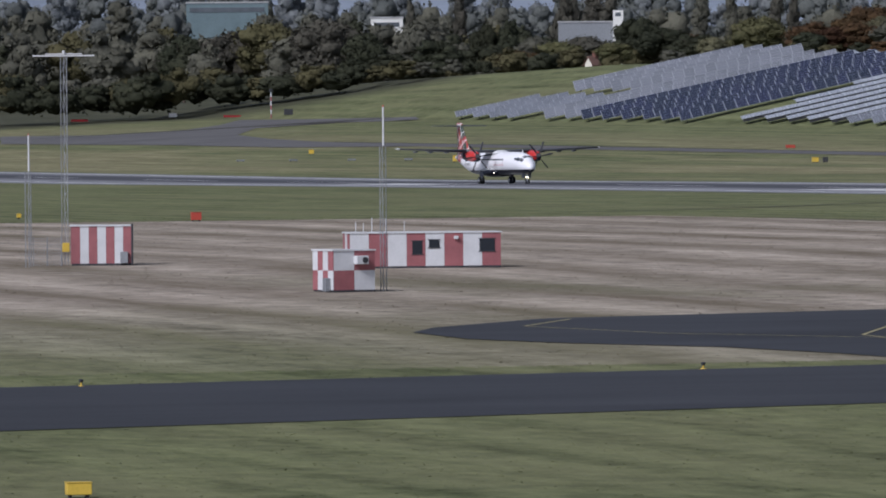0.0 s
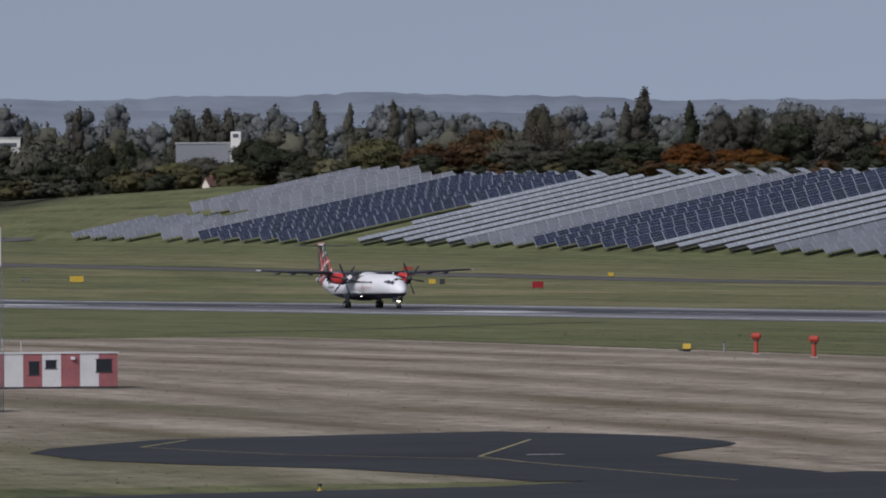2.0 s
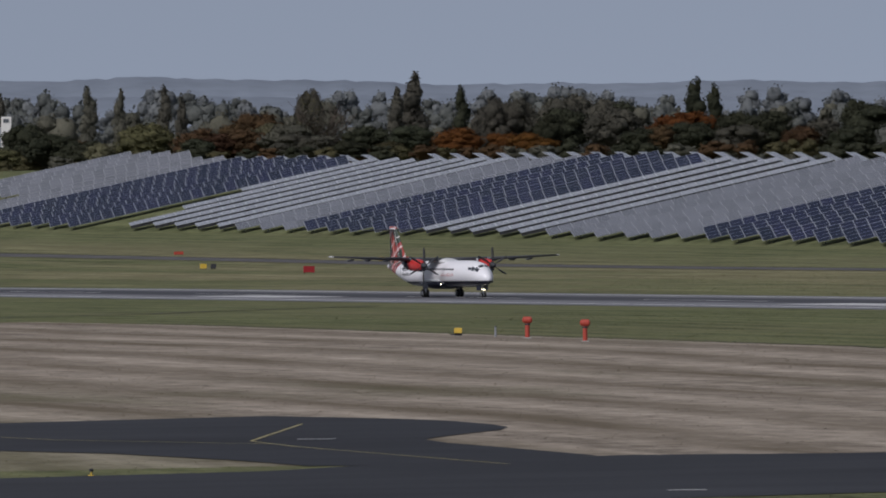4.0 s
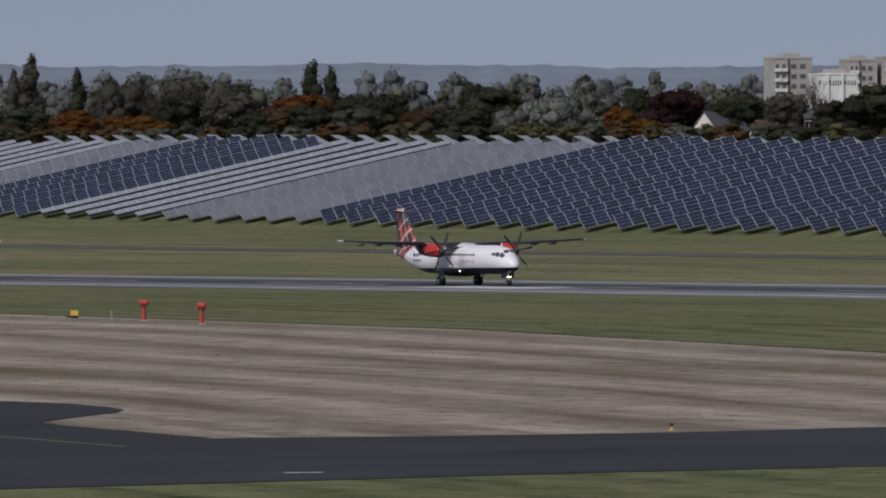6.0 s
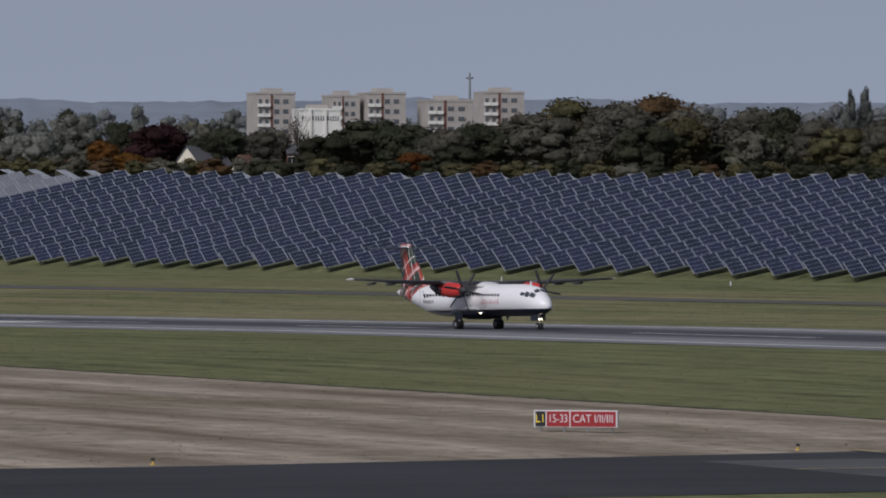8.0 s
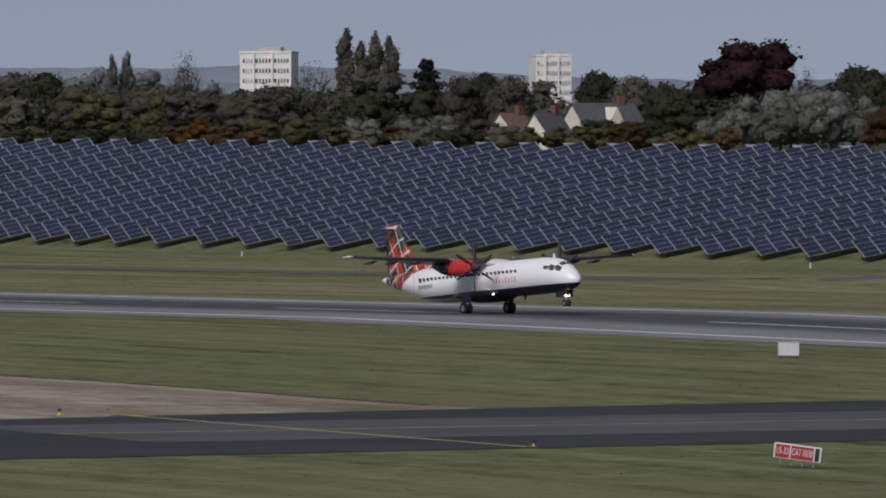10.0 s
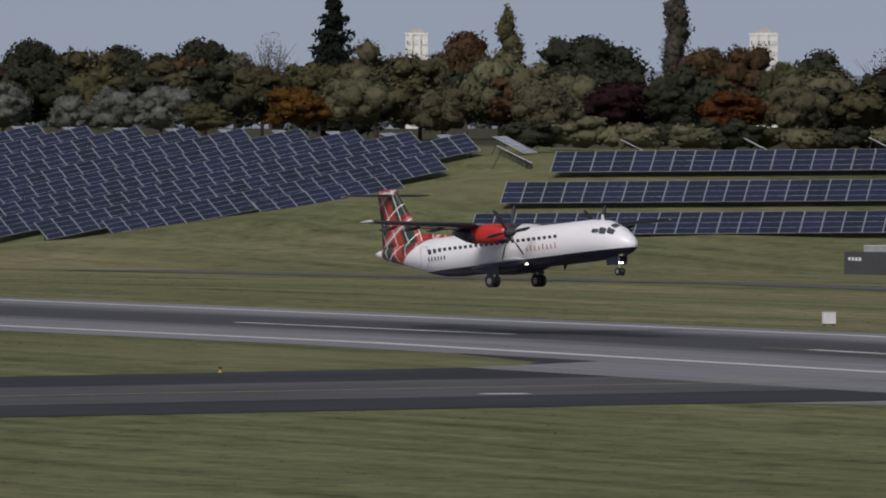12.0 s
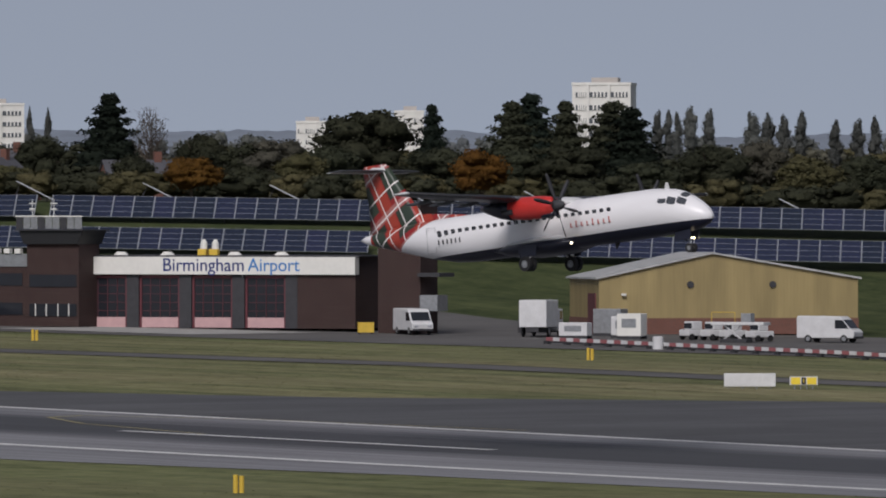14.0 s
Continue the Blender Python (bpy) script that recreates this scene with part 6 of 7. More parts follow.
# low sheds west of the station
ls = thing("bin_store", on_ground(-624.5, 574.8, 40), "dark timber compound with a pale lean-to roof", "shed")
part("screen_wall", boxes((0, 7.5, 0, 0.2, 0, 2.1)), M["dark"], ls)
part("screen_wall", boxes((0, 0.2, 0.2, 6, 0, 2.1)), M["dark"], ls)
for k in range(4):
    part("lettering_bar", boxes((0.35 + k * 0.32, 0.58 + k * 0.32, -0.02, 0.0, 1.35 - 0.03 * k, 1.6)), M["white"], ls, "short white lettering bar")
part("container", soft_box(1.6, 5.0, 1.2, 4, 0, 2.7, 0.05), M["galv"], ls)
part("canopy_roof", prism(((4.5, 2.9), (14.5, 2.9), (14.5, 3.5), (4.5, 3.5)), 2.0, 6), M["panelwhite"], ls, "pale blue-grey canopy roof")
for x in (4.8, 9.5, 14.2):
    part("canopy_post", rods(((x, 2.2, 0), (x, 2.2, 2.95), 0.08, 0.08, 8)), M["galv"], ls)
bb = thing("brick_store", on_ground(-605.8, 581.7, 38), "low windowless brown brick store", "building")
part("wall_shell", boxes((0, 11.0, 0, 7, 0, 3.6)), M["brick"], bb)
part("roof", boxes((-0.15, 11.15, -0.15, 7.15, 3.6, 3.8)), M["dark"], bb)
part("shutter", boxes((1.2, 3.4, -0.05, 0.03, 1.6, 2.9)), M["dark"], bb)

# ---------------------------------------------------------------- vehicles


def vehicle(kind, m, paint, label):
    """Car, van or box lorry, its length along x, nose at +x."""
    L, H, Wd = {"car": (4.4, 1.55, 1.8), "van": (5.4, 2.3, 1.95), "lorry": (6.6, 3.1, 2.4)}[kind]
    t = thing({"car": "car", "van": "van", "lorry": "lorry"}[kind], m, label, kind, "parked vehicles")
    if kind == "car":
        out = ((-2.2, 0.35), (2.15, 0.35), (2.2, 0.75), (1.9, 0.95), (1.05, 1.05), (0.35, 1.5), (-1.2, 1.55), (-2.0, 1.1), (-2.2, 0.9))
        glass = ((0.95, 1.03), (0.33, 1.42), (-1.2, 1.46), (-1.85, 1.06))
    elif kind == "van":
        out = ((-2.7, 0.4), (2.65, 0.4), (2.7, 0.95), (2.3, 1.2), (1.6, 2.0), (1.3, 2.25), (-2.6, 2.3), (-2.7, 2.1))
        glass = ((2.2, 1.22), (1.62, 1.95), (0.9, 1.95), (0.9, 1.22))
    else:
        out = ((1.4, 0.5), (3.3, 0.5), (3.3, 1.5), (3.1, 2.4), (1.4, 2.4))
        glass = ((3.0, 1.5), (2.95, 2.2), (2.0, 2.2), (2.0, 1.5))
    bm = prism(out, -Wd / 2, Wd / 2)
    bmesh.ops.bevel(bm, geom=list(bm.edges), offset=0.07, segments=2, profile=0.5, affect="EDGES")
    part("body", bm, paint, t)
    part("side_glass", prism(glass, -Wd / 2 - 0.012, Wd / 2 + 0.012), M["glass"], t)
    if kind != "lorry":
        xs = (1.0, 0.45) if kind == "car" else (2.28, 1.7)
        part("windscreen", prism(((xs[0] + 0.03, 1.07 if kind == "car" else 1.25), (xs[1] - 0.02, 1.44 if kind == "car" else 1.98), (xs[1] - 0.08, 1.44 if kind == "car" else 1.98), (xs[0] - 0.06, 1.05 if kind == "car" else 1.25)), -Wd / 2 + 0.15, Wd / 2 - 0.15), M["glass"], t)
    else:
        part("cargo_box", soft_box(-3.3, 1.3, -1.22, 1.22, 0.85, 3.2, 0.05), M["white"], t, "white cargo box")
        part("chassis", boxes((-3.2, 3.0, -0.5, 0.5, 0.45, 0.85)), M["dark"], t)
    part("bumper", soft_box(L / 2 - 0.12, L / 2 + 0.06, -Wd / 2 + 0.05, Wd / 2 - 0.05, 0.35, 0.55, 0.03), M["dark"], t)
    for s in (-1, 1):
        part("headlight", soft_box(L / 2 - 0.16, L / 2 + 0.02, s * 0.62 - 0.16, s * 0.62 + 0.16, 0.68, 0.84, 0.03), M["chrome"], t)
        for x in (-L * 0.3, L * 0.32):
            r = 0.34 if kind != "lorry" else 0.48
            wh = part("wheel", rods(((x, s * (Wd / 2 - 0.16), r), (x, s * (Wd / 2 + 0.01), r), r, r, 16)), M["rubber"], t)
            part("rim", rods(((x, s * (Wd / 2), r), (x, s * (Wd / 2 + 0.02), r), r * 0.6, r * 0.55, 12)), M["galv"], wh)
    return t


vehicle("car", on_ground(-583.5, 581.5, 198, 0.05), M["white"], "white estate car parked by the watch room")
vehicle("car", on_ground(-588.5, 587.0, 200, 0.05), M["dark"], "dark estate car parked behind the white one")
vehicle("car", on_ground(-580.3, 589.0, 20, 0.05), M["dark"], "dark grey hatchback parked by the watch room")
vehicle("van", on_ground(-621.5, 584.5, -70), M["white"], "white van with a dark front in the compound")
vehicle("van", on_ground(-619.3, 587, -70), M["white"], "white van in the compound")
vehicle("van", on_ground(-599.5, 593, -60), M["yellow"], "yellow airfield pickup behind the store")
vehicle("lorry", on_ground(-530.5, 612, 118, 0.05), M["white"], "white box lorry standing tail on")
vehicle("van", on_ground(-504.7, 620, 15, 0.05), M["white"], "white panel van by the hangar")
vehicle("van", on_ground(-498, 625, 15, 0.05), M["galv"], "silver van by the hangar")
vehicle("van", on_ground(-540.5, 606.5, -30, 0.05), M["white"], "white tipper with a yellow tail beside the drill tower")
cabinet(-543.8, 604.0, 1.4, 1.0, M["yellow"], "yellow plough blade on the forecourt", 20, 0.05)


def crate(x, y, w, d, h, material, label, name="equipment_cabinet", turn=20.0):
    t = thing(name, on_ground(x, y, turn, 0.05), label, "ground equipment", "ground equipment by the hangar")
    part("housing", soft_box(-w / 2, w / 2, -d / 2, d / 2, 0.25, h, 0.05), material, t)
    part("skid", boxes((-w / 2, w / 2, -d / 2, -d / 2 + 0.15, 0, 0.26), (-w / 2, w / 2, d / 2 - 0.15, d / 2, 0, 0.26)), M["dark"], t)
    part("vent_panel", boxes((-w * 0.3, w * 0.3, -d / 2 - 0.02, -d / 2 + 0.02, h * 0.45, h * 0.8)), M["galv"], t)
    return t


crate(-521, 613, 2.2, 1.6, 2.2, M["panelwhite"], "pale grey generator housing beside the hangar")
crate(-523.5, 615, 2.0, 1.6, 1.9, M["white"], "white ground power unit")
crate(-529, 619.5, 2.6, 1.8, 2.4, M["galv"], "grey metal container against the hangar")
crate(-524, 609, 2.6, 1.3, 1.4, M["white"], "pair of white tanks on a trailer")
for i, x in enumerate((-516.6, -514.6, -512.8, -510.2)):
    t = thing("baggage_tug", on_ground(x, 616.0 + 0.4 * i, 80, 0.05), "small white ground tug facing the runway", "vehicle", "tugs by the hangar")
    part("body", soft_box(-1.1, 1.1, -0.65, 0.65, 0.35, 0.9, 0.08), M["white"], t)
    part("cab", soft_box(-0.6, 0.5, -0.6, 0.6, 0.9, 1.6, 0.08), M["white"], t)
    part("windscreen", boxes((-0.63, -0.58, -0.5, 0.5, 1.0, 1.45)), M["glass"], t)
    for sx in (-0.7, 0.7):
        for sy in (-0.6, 0.6):
            part("wheel", rods(((sx, sy - 0.08, 0.28), (sx, sy + 0.08, 0.28), 0.28, 0.28, 12)), M["rubber"], t)
t = thing("scissor_lift", on_ground(-508, 612, 20, 0.05), "raised scissor lift platform with yellow rails", "ground equipment")
part("platform", soft_box(-2.4, 2.4, -0.9, 0.9, 1.5, 1.75, 0.04), M["white"], t)
part("scissor", rods(((-1.3, -0.6, 0.3), (0.3, -0.6, 1.5), 0.07, 0.07, 6), ((0.3, -0.6, 0.3), (-1.3, -0.6, 1.5), 0.07, 0.07, 6)), M["white"], t)
part("control_box", soft_box(0.2, 1.1, -0.5, 0.5, 1.75, 2.5, 0.04), M["galv"], t)
part("rail", rods(((-2.3, -0.85, 2.6), (-0.2, -0.85, 2.6), 0.03, 0.03, 6), ((-2.3, -0.85, 1.7), (-2.3, -0.85, 2.6), 0.03, 0.03, 6), ((-0.2, -0.85, 1.7), (-0.2, -0.85, 2.6), 0.03, 0.03, 6)), M["yellow"], t)
part("base", soft_box(-1.6, 0.8, -0.8, 0.8, 0.0, 0.35, 0.04), M["dark"], t)
t = thing("bollard", on_ground(-495.5, 586.3, 0), "stout white cylinder bollard", "bollard")
part("post", rods(((0, 0, 0), (0, 0, 1.05), 0.45, 0.45, 16)), M["white"], t)
part("cap", rods(((0, 0, 1.05), (0, 0, 1.12), 0.45, 0.3, 16)), M["white"], t)
for x, y in ((-541, 622), (-539.6, 622.6)):
    crate(x, y, 1.1, 0.9, 1.2, M["dark"], "dark wheeled waste bin", "waste_bin")
# red and white barrier boards along the works fence
bar = thing("barrier", pose(-512.4, 591.8, 0), "long low barrier of red and white boards on a dark rail", "barrier")
for i in range(52):
    f0, f1 = i / 48, (i + 1) / 48
    xa, ya, xb, yb = 48.2 * f0, -14.4 * f0, 48.2 * f1, -14.4 * f1
    za, zb = float(lie(-512.4 + xa, 591.8 + ya)), float(lie(-512.4 + xb, 591.8 + yb))
    b = part("board", boxes((0, 1.035, -0.05, 0.05, 0.32, 0.62)), M["red"] if i % 2 == 0 else M["white"], bar)
    b.matrix_basis = pose(xa, ya, za, 0, -math.degrees(math.atan2(zb - za, 1.05)), math.degrees(math.atan2(-14.4, 48.2)))
    if i % 3 == 0:
        f = part("foot", boxes((0, 0.2, -0.3, 0.3, 0.0, 0.33)), M["dark"], bar)
        f.matrix_basis = pose(xa, ya, za, 0, 0, math.degrees(math.atan2(-14.4, 48.2)))
    r = part("rail", boxes((0, 1.06, 0.0, 0.06, 0.16, 0.3)), M["dark"], bar)
    r.matrix_basis = b.matrix_basis.copy()

# ---------------------------------------------------------------- far buildings


def tower_block(az, d, top_deg, w, depth, floors, style, turn, label):
    x, y, h = seen(az, d, top_deg)
    t = thing("tower_block", pose(x, y, float(lie(x, y)), 0, 0, -az + turn), label, "tower block", "far tower blocks")
    wall = M["panelwhite"] if style == "white" else M["panelgrey"]
    part("body", boxes((-w / 2, w / 2, 0, depth, 0, h)), wall, t)
    fh = 2.8
    n = min(floors, int(h / fh))
    for i in range(n):
        z = h - 1.0 - (i + 1) * fh + 0.9
        if style == "white":
            for a, b in ((0.06, 0.24), (0.29, 0.60), (0.66, 0.95)):
                p = part("window_band", boxes((-w / 2 + a * w, -w / 2 + b * w, -0.12, 0.05, z, z + 1.1)), M["towerglass"], t)
                part("mullion", boxes(*[(-w / 2 + (a + (b - a) * k / 5) * w, -w / 2 + (a + (b - a) * k / 5) * w + 0.35, -0.2, -0.05, z, z + 1.1) for k in range(1, 5)]), wall, p)
        else:
            for a, b in ((0.05, 0.13), (0.22, 0.30), (0.45, 0.58), (0.68, 0.82)):
                part("window", boxes((-w / 2 + a * w, -w / 2 + b * w, -0.12, 0.05, z, z + 1.2)), M["towerglass"], t)
            part("balcony", boxes((-w / 2 + 0.02 * w, -w / 2 + 0.18 * w, -0.9, -0.02, z - 0.9, z)), M["panelwhite"], t)
            part("balcony", boxes((-w / 2 + 0.20 * w, -w / 2 + 0.34 * w, -0.9, -0.02, z - 0.9, z)), M["panelwhite"], t)
    if style == "white":
        for f in (0.27, 0.63):
            part("fin", boxes((-w / 2 + f * w - 0.3, -w / 2 + f * w + 0.3, -0.5, 0.0, 0, h)), wall, t)
    else:
        part("brick_strip", boxes((-w / 2 + 0.36 * w, -w / 2 + 0.42 * w, -0.15, 0.02, 0, h)), M["redbrick"], t)
    part("plant_room", boxes((-w * 0.2, w * 0.25, depth * 0.3, depth * 0.8, h, h + 1.4)), M["panelgrey"], t)
    part("parapet", boxes((-w / 2 - 0.1, w / 2 + 0.1, -0.15, depth + 0.1, h - 0.3, h + 0.3)), wall, t)
    return t


for az, d, up, w, style, fl, turn in ((-61.39, 2600, 0.845, 11.0, "grey", 9, 14), (-60.96, 2600, 0.83, 8.0, "grey", 8, 14), (-60.71, 2600, 0.845, 11.0, "grey", 9, 14), (-60.32, 2600, 0.80, 13.0, "grey", 7, 14), (-59.99, 2650, 0.85, 12.0, "grey", 9, 14),
                                      (-56.92, 2600, 0.88, 14.5, "white", 6, -10), (-55.15, 2700, 0.86, 10.5, "white", 6, 10), (-47.87, 2500, 0.86, 7.5, "white", 6, 0),
                                      (-45.10, 2400, 0.71, 16.5, "white", 8, 8), (-44.29, 2400, 0.71, 16.5, "white", 8, 8), (-50.00, 2500, 0.86, 6.0, "white", 6, 0),
                                      (-40.55, 2000, 0.835, 12.6, "white", 12, -6), (-42.33, 2400, 0.60, 8.0, "white", 6, 0), (-41.73, 2400, 0.665, 7.5, "white", 6, 0)):
    tower_block(az, d, up, w, 12, fl, style, turn, "pale concrete tower block with bands of windows" if style == "white" else "grey tower block with white stacked balconies")
tower_block(-61.12, 2550, 0.745, 11.5, 10, 1, "white", 12, "plain white slab block below the towers")


def house(az, d, ridge_deg, w, depth, wall, roof, turn, label, drop=3.0, gable=False):
    x, y, h = seen(az, d, ridge_deg)
    t = thing("house", pose(x, y, float(lie(x, y)), 0, 0, -az + turn), label, "house", "houses behind the bank")
    e = max(1.0, h - drop)
    part("wall_shell", boxes((-w / 2, w / 2, 0, depth, 0, e)), wall, t)
    part("gable_end", prism(((0, e), (depth, e), (depth / 2, h)), 0, 0.2), wall, t).matrix_basis = pose(-w / 2 + 0.2, 0, 0, 0, 0, 90)
    part("gable_end", prism(((0, e), (depth, e), (depth / 2, h)), 0, 0.2), wall, t).matrix_basis = pose(w / 2, 0, 0, 0, 0, 90)
    part("roof", prism(((-0.4, e - 0.3), (depth / 2, h), (depth / 2, h + 0.2), (-0.4, e - 0.08)), -w / 2 - 0.2, w / 2 + 0.2), roof, t).matrix_basis = Matrix(((0, 1, 0, 0), (1, 0, 0, 0), (0, 0, 1, 0), (0, 0, 0, 1)))
    part("roof", prism(((depth + 0.4, e - 0.3), (depth / 2, h), (depth / 2, h + 0.2), (depth + 0.4, e - 0.08)), -w / 2 - 0.2, w / 2 + 0.2), roof, t).matrix_basis = Matrix(((0, 1, 0, 0), (1, 0, 0, 0), (0, 0, 1, 0), (0, 0, 0, 1)))
    part("chimney", boxes((w * 0.25, w * 0.25 + 0.9, depth / 2 - 0.4, depth / 2 + 0.4, h - 0.8, h + 1.2)), M["redbrick"], t)
    for k in range(3):
        xx = -w / 2 + w * (k + 0.5) / 3
        win = part("window", boxes((xx - 0.6, xx + 0.6, -0.06, 0.05, e - 1.9, e - 0.7)), M["glass"], t)
        part("window_frame", boxes((xx - 0.7, xx + 0.7, -0.09, -0.02, e - 2.0, e - 1.9), (xx - 0.7, xx + 0.7, -0.09, -0.02, e - 0.7, e - 0.6), (xx - 0.04, xx + 0.04, -0.09, -0.02, e - 1.9, e - 0.7)), M["panelwhite"], win)
    if gable:
        part("front_gable", prism(((-1.8, e - 0.6), (1.8, e - 0.6), (0, h - 0.4)), -0.5, depth / 2), wall, t)
        part("gable_window", boxes((-0.9, 0.9, -0.56, -0.48, e - 0.5, e + 0.5)), M["glass"], t)
    return t


house(-61.76, 1500, 0.515, 6.5, 6.5, M["render"], M["slate"], 40, "cream rendered house with a slate roof")
house(-61.50, 1500, 0.46, 3.5, 5, M["render"], M["tile"], 50, "cream gabled house with a brown roof")
house(-61.24, 1500, 0.52, 4.2, 6, M["redbrick"], M["slate"], 5, "brick house with white framed windows", 1.0)
house(-60.55, 1500, 0.50, 4.5, 6, M["render"], M["tile"], 45, "pale gabled house among the trees")
house(-54.77, 1290, 0.56, 9.5, 7.5, M["render"], M["slate"], 28, "white house with a grey slate roof and dormers", 3.2, True)
house(-55.10, 1280, 0.50, 5, 5.5, M["render"], M["slate"], 48, "white gabled house half hidden by trees", 3.4)
house(-55.32, 1290, 0.50, 4.5, 5.5, M["render"], M["tile"], 48, "cream gabled house with a brown roof")
for az, up, dd, turn in ((-44.85, 0.40, 1130, 10), (-44.50, 0.39, 1120, 25), (-44.25, 0.42, 1150, 5), (-43.35, 0.36, 1140, 15), (-44.10, 0.375, 1110, 60)):
    house(az, dd, up, 8.5, 8, M["redbrick"], M["slate"], turn, "brick terraced house with a slate roof and chimneys", 3.2)
house(-68.72, 1850, 0.350, 2.0, 2.0, M["render"], M["tile"], 45, "small white gabled hut behind the bank", 1.5)
# long low works with a square white tower, far off
wk = thing("factory", pose(*seen(-68.75, 2040, 0.0)[:2], float(lie(*seen(-68.75, 2040, 0.0)[:2])), 0, 0, 68), "long low pale factory with a square white tower", "building")
hh = EYE.z + 2040 * math.tan(radians(0.665)) - float(lie(*seen(-68.75, 2040, 0.0)[:2]))
part("hall", boxes((-7, 7, 0, 12, 0, hh - 3.6)), M["galv"], wk)
part("tower", boxes((5.0, 7.2, -1, 2, 0, hh - 1.0)), M["panelwhite"], wk)
part("tower_window", boxes((5.5, 6.7, -1.1, -0.9, hh - 2.3, hh - 1.5)), M["towerglass"], wk)
part("roof", boxes((-7.2, 7.2, -0.2, 12.2, hh - 3.6, hh - 3.3)), M["greyroof"], wk)
for az, d, up, w in ((-70.98, 2500, 0.70, 22), (-70.0, 2600, 0.60, 9)):
    x_, y_, h_ = seen(az, d, up)
    t = thing("warehouse", pose(x_, y_, float(lie(x_, y_)), 0, 0, -az), "far pale industrial building among the trees", "building", "far works")
    part("hall", boxes((-w / 2, w / 2, 0, 14, 0, h_)), M["panelwhite"] if w < 20 else M["teal"], t)
    part("roof", boxes((-w / 2 - 0.2, w / 2 + 0.2, -0.2, 14.2, h_, h_ + 0.4)), M["greyroof"], t)
    part("window_band", boxes((-w / 2 + 1, w / 2 - 1, -0.1, 0.05, h_ - 2.4, h_ - 1.2)), M["towerglass"], t)
t = thing("radio_pylon", pose(*seen(-60.2, 3000, 0)[:2], float(lie(*seen(-60.2, 3000, 0)[:2]))), "thin lattice pylon on the skyline", "mast")
hp = EYE.z + 3000 * math.tan(radians(0.97)) - float(lie(*seen(-60.2, 3000, 0)[:2]))
part("shaft", rods(((0, 0, 0), (0, 0, hp), 0.9, 0.35, 6)), M["galv"], t)
part("arm", rods(((-2, 0, hp * 0.95), (2, 0, hp * 0.95), 0.3, 0.3, 6)), M["galv"], t)

# ---------------------------------------------------------------- the airliner
# Its space: x forward, z up, the main wheels' contact at the origin; s is the distance behind the nose tip
NOSE = 12.5


def ring(s, z, hh, hw, n=28, flat=1.0):
    return [(NOSE - s, hw * math.cos(2 * math.pi * i / n), z + hh * math.sin(2 * math.pi * i / n)) for i in range(n)]


def wing_ring(y, s_le, chord, z, thick, n=9):
    """An aerofoil outline at the span station y."""
    up, lo = [], []
    for i in range(n):
        f = i / (n - 1)
        t = thick * chord * 5 * (0.2969 * math.sqrt(f) - 0.126 * f - 0.3516 * f * f + 0.2843 * f ** 3 - 0.1015 * f ** 4)
        up.append((NOSE - s_le - f * chord, y, z + t * 1.15))
        lo.append((NOSE - s_le - f * chord, y, z - t * 0.75))
    return up + lo[-2:0:-1]


plane = thing("airliner", Matrix.Identity(4), "white twin turboprop airliner with a dark belly and tartan tail", "aeroplane")
ST = ((0.0, 1.98, 0.04, 0.04), (0.10, 1.99, 0.27, 0.27), (0.40, 2.05, 0.55, 0.54), (0.9, 2.16, 0.82, 0.79), (1.5, 2.30, 1.06, 1.02), (2.1, 2.42, 1.22, 1.18), (2.6, 2.48, 1.30, 1.26),
      (3.2, 2.50, 1.35, 1.34), (4.2, 2.54, 1.42, 1.43), (11.0, 2.54, 1.42, 1.43), (18.0, 2.54, 1.42, 1.43), (19.6, 2.60, 1.36, 1.36), (21.2, 2.74, 1.19, 1.18),
      (22.8, 2.92, 0.95, 0.94), (24.4, 3.08, 0.68, 0.66), (25.8, 3.20, 0.42, 0.38), (26.8, 3.28, 0.22, 0.18), (27.17, 3.30, 0.06, 0.05))
body = part("fuselage", loft([ring(*r) for r in ST]), M["fuselage"], plane, "glossy white fuselage with a navy belly")
part("wing_fairing", loft([ring(9.6, 3.75, 0.05, 0.4, 16), ring(10.3, 3.82, 0.30, 1.0, 16), ring(11.3, 3.88, 0.36, 1.25, 16), ring(12.8, 3.86, 0.34, 1.25, 16), ring(14.0, 3.78, 0.26, 0.95, 16), ring(15.0, 3.7, 0.05, 0.4, 16)]), M["white"], body)
part("gear_fairing", loft([ring(9.4, 1.55, 0.05, 0.6, 18), ring(10.2, 1.45, 0.42, 1.55, 18), ring(11.2, 1.40, 0.55, 1.95, 18), ring(13.2, 1.40, 0.55, 1.98, 18), ring(14.6, 1.45, 0.45, 1.7, 18), ring(16.2, 1.52, 0.1, 0.9, 18)]), M["navy"], body, "navy landing gear fairing")
part("gear_fairing_top", loft([ring(9.8, 1.74, 0.04, 0.9, 16), ring(10.8, 1.78, 0.28, 1.7, 16), ring(12.6, 1.78, 0.30, 1.86, 16), ring(14.2, 1.76, 0.24, 1.55, 16), ring(15.6, 1.74, 0.04, 0.8, 16)]), M["white"], body)


def hull(s, phi, sy, out=1.012):
    """A point on the fuselage skin at s behind the nose, phi degrees above the side."""
    for (sa, za, ha, wa), (sb, zb, hb, wb) in zip(ST, ST[1:]):
        if sa <= s <= sb:
            f = (s - sa) / (sb - sa)
            z, hh, hw = za + f * (zb - za), ha + f * (hb - ha), wa + f * (wb - wa)
            return (NOSE - s, sy * out * hw * math.cos(radians(phi)), z + out * hh * math.sin(radians(phi)))


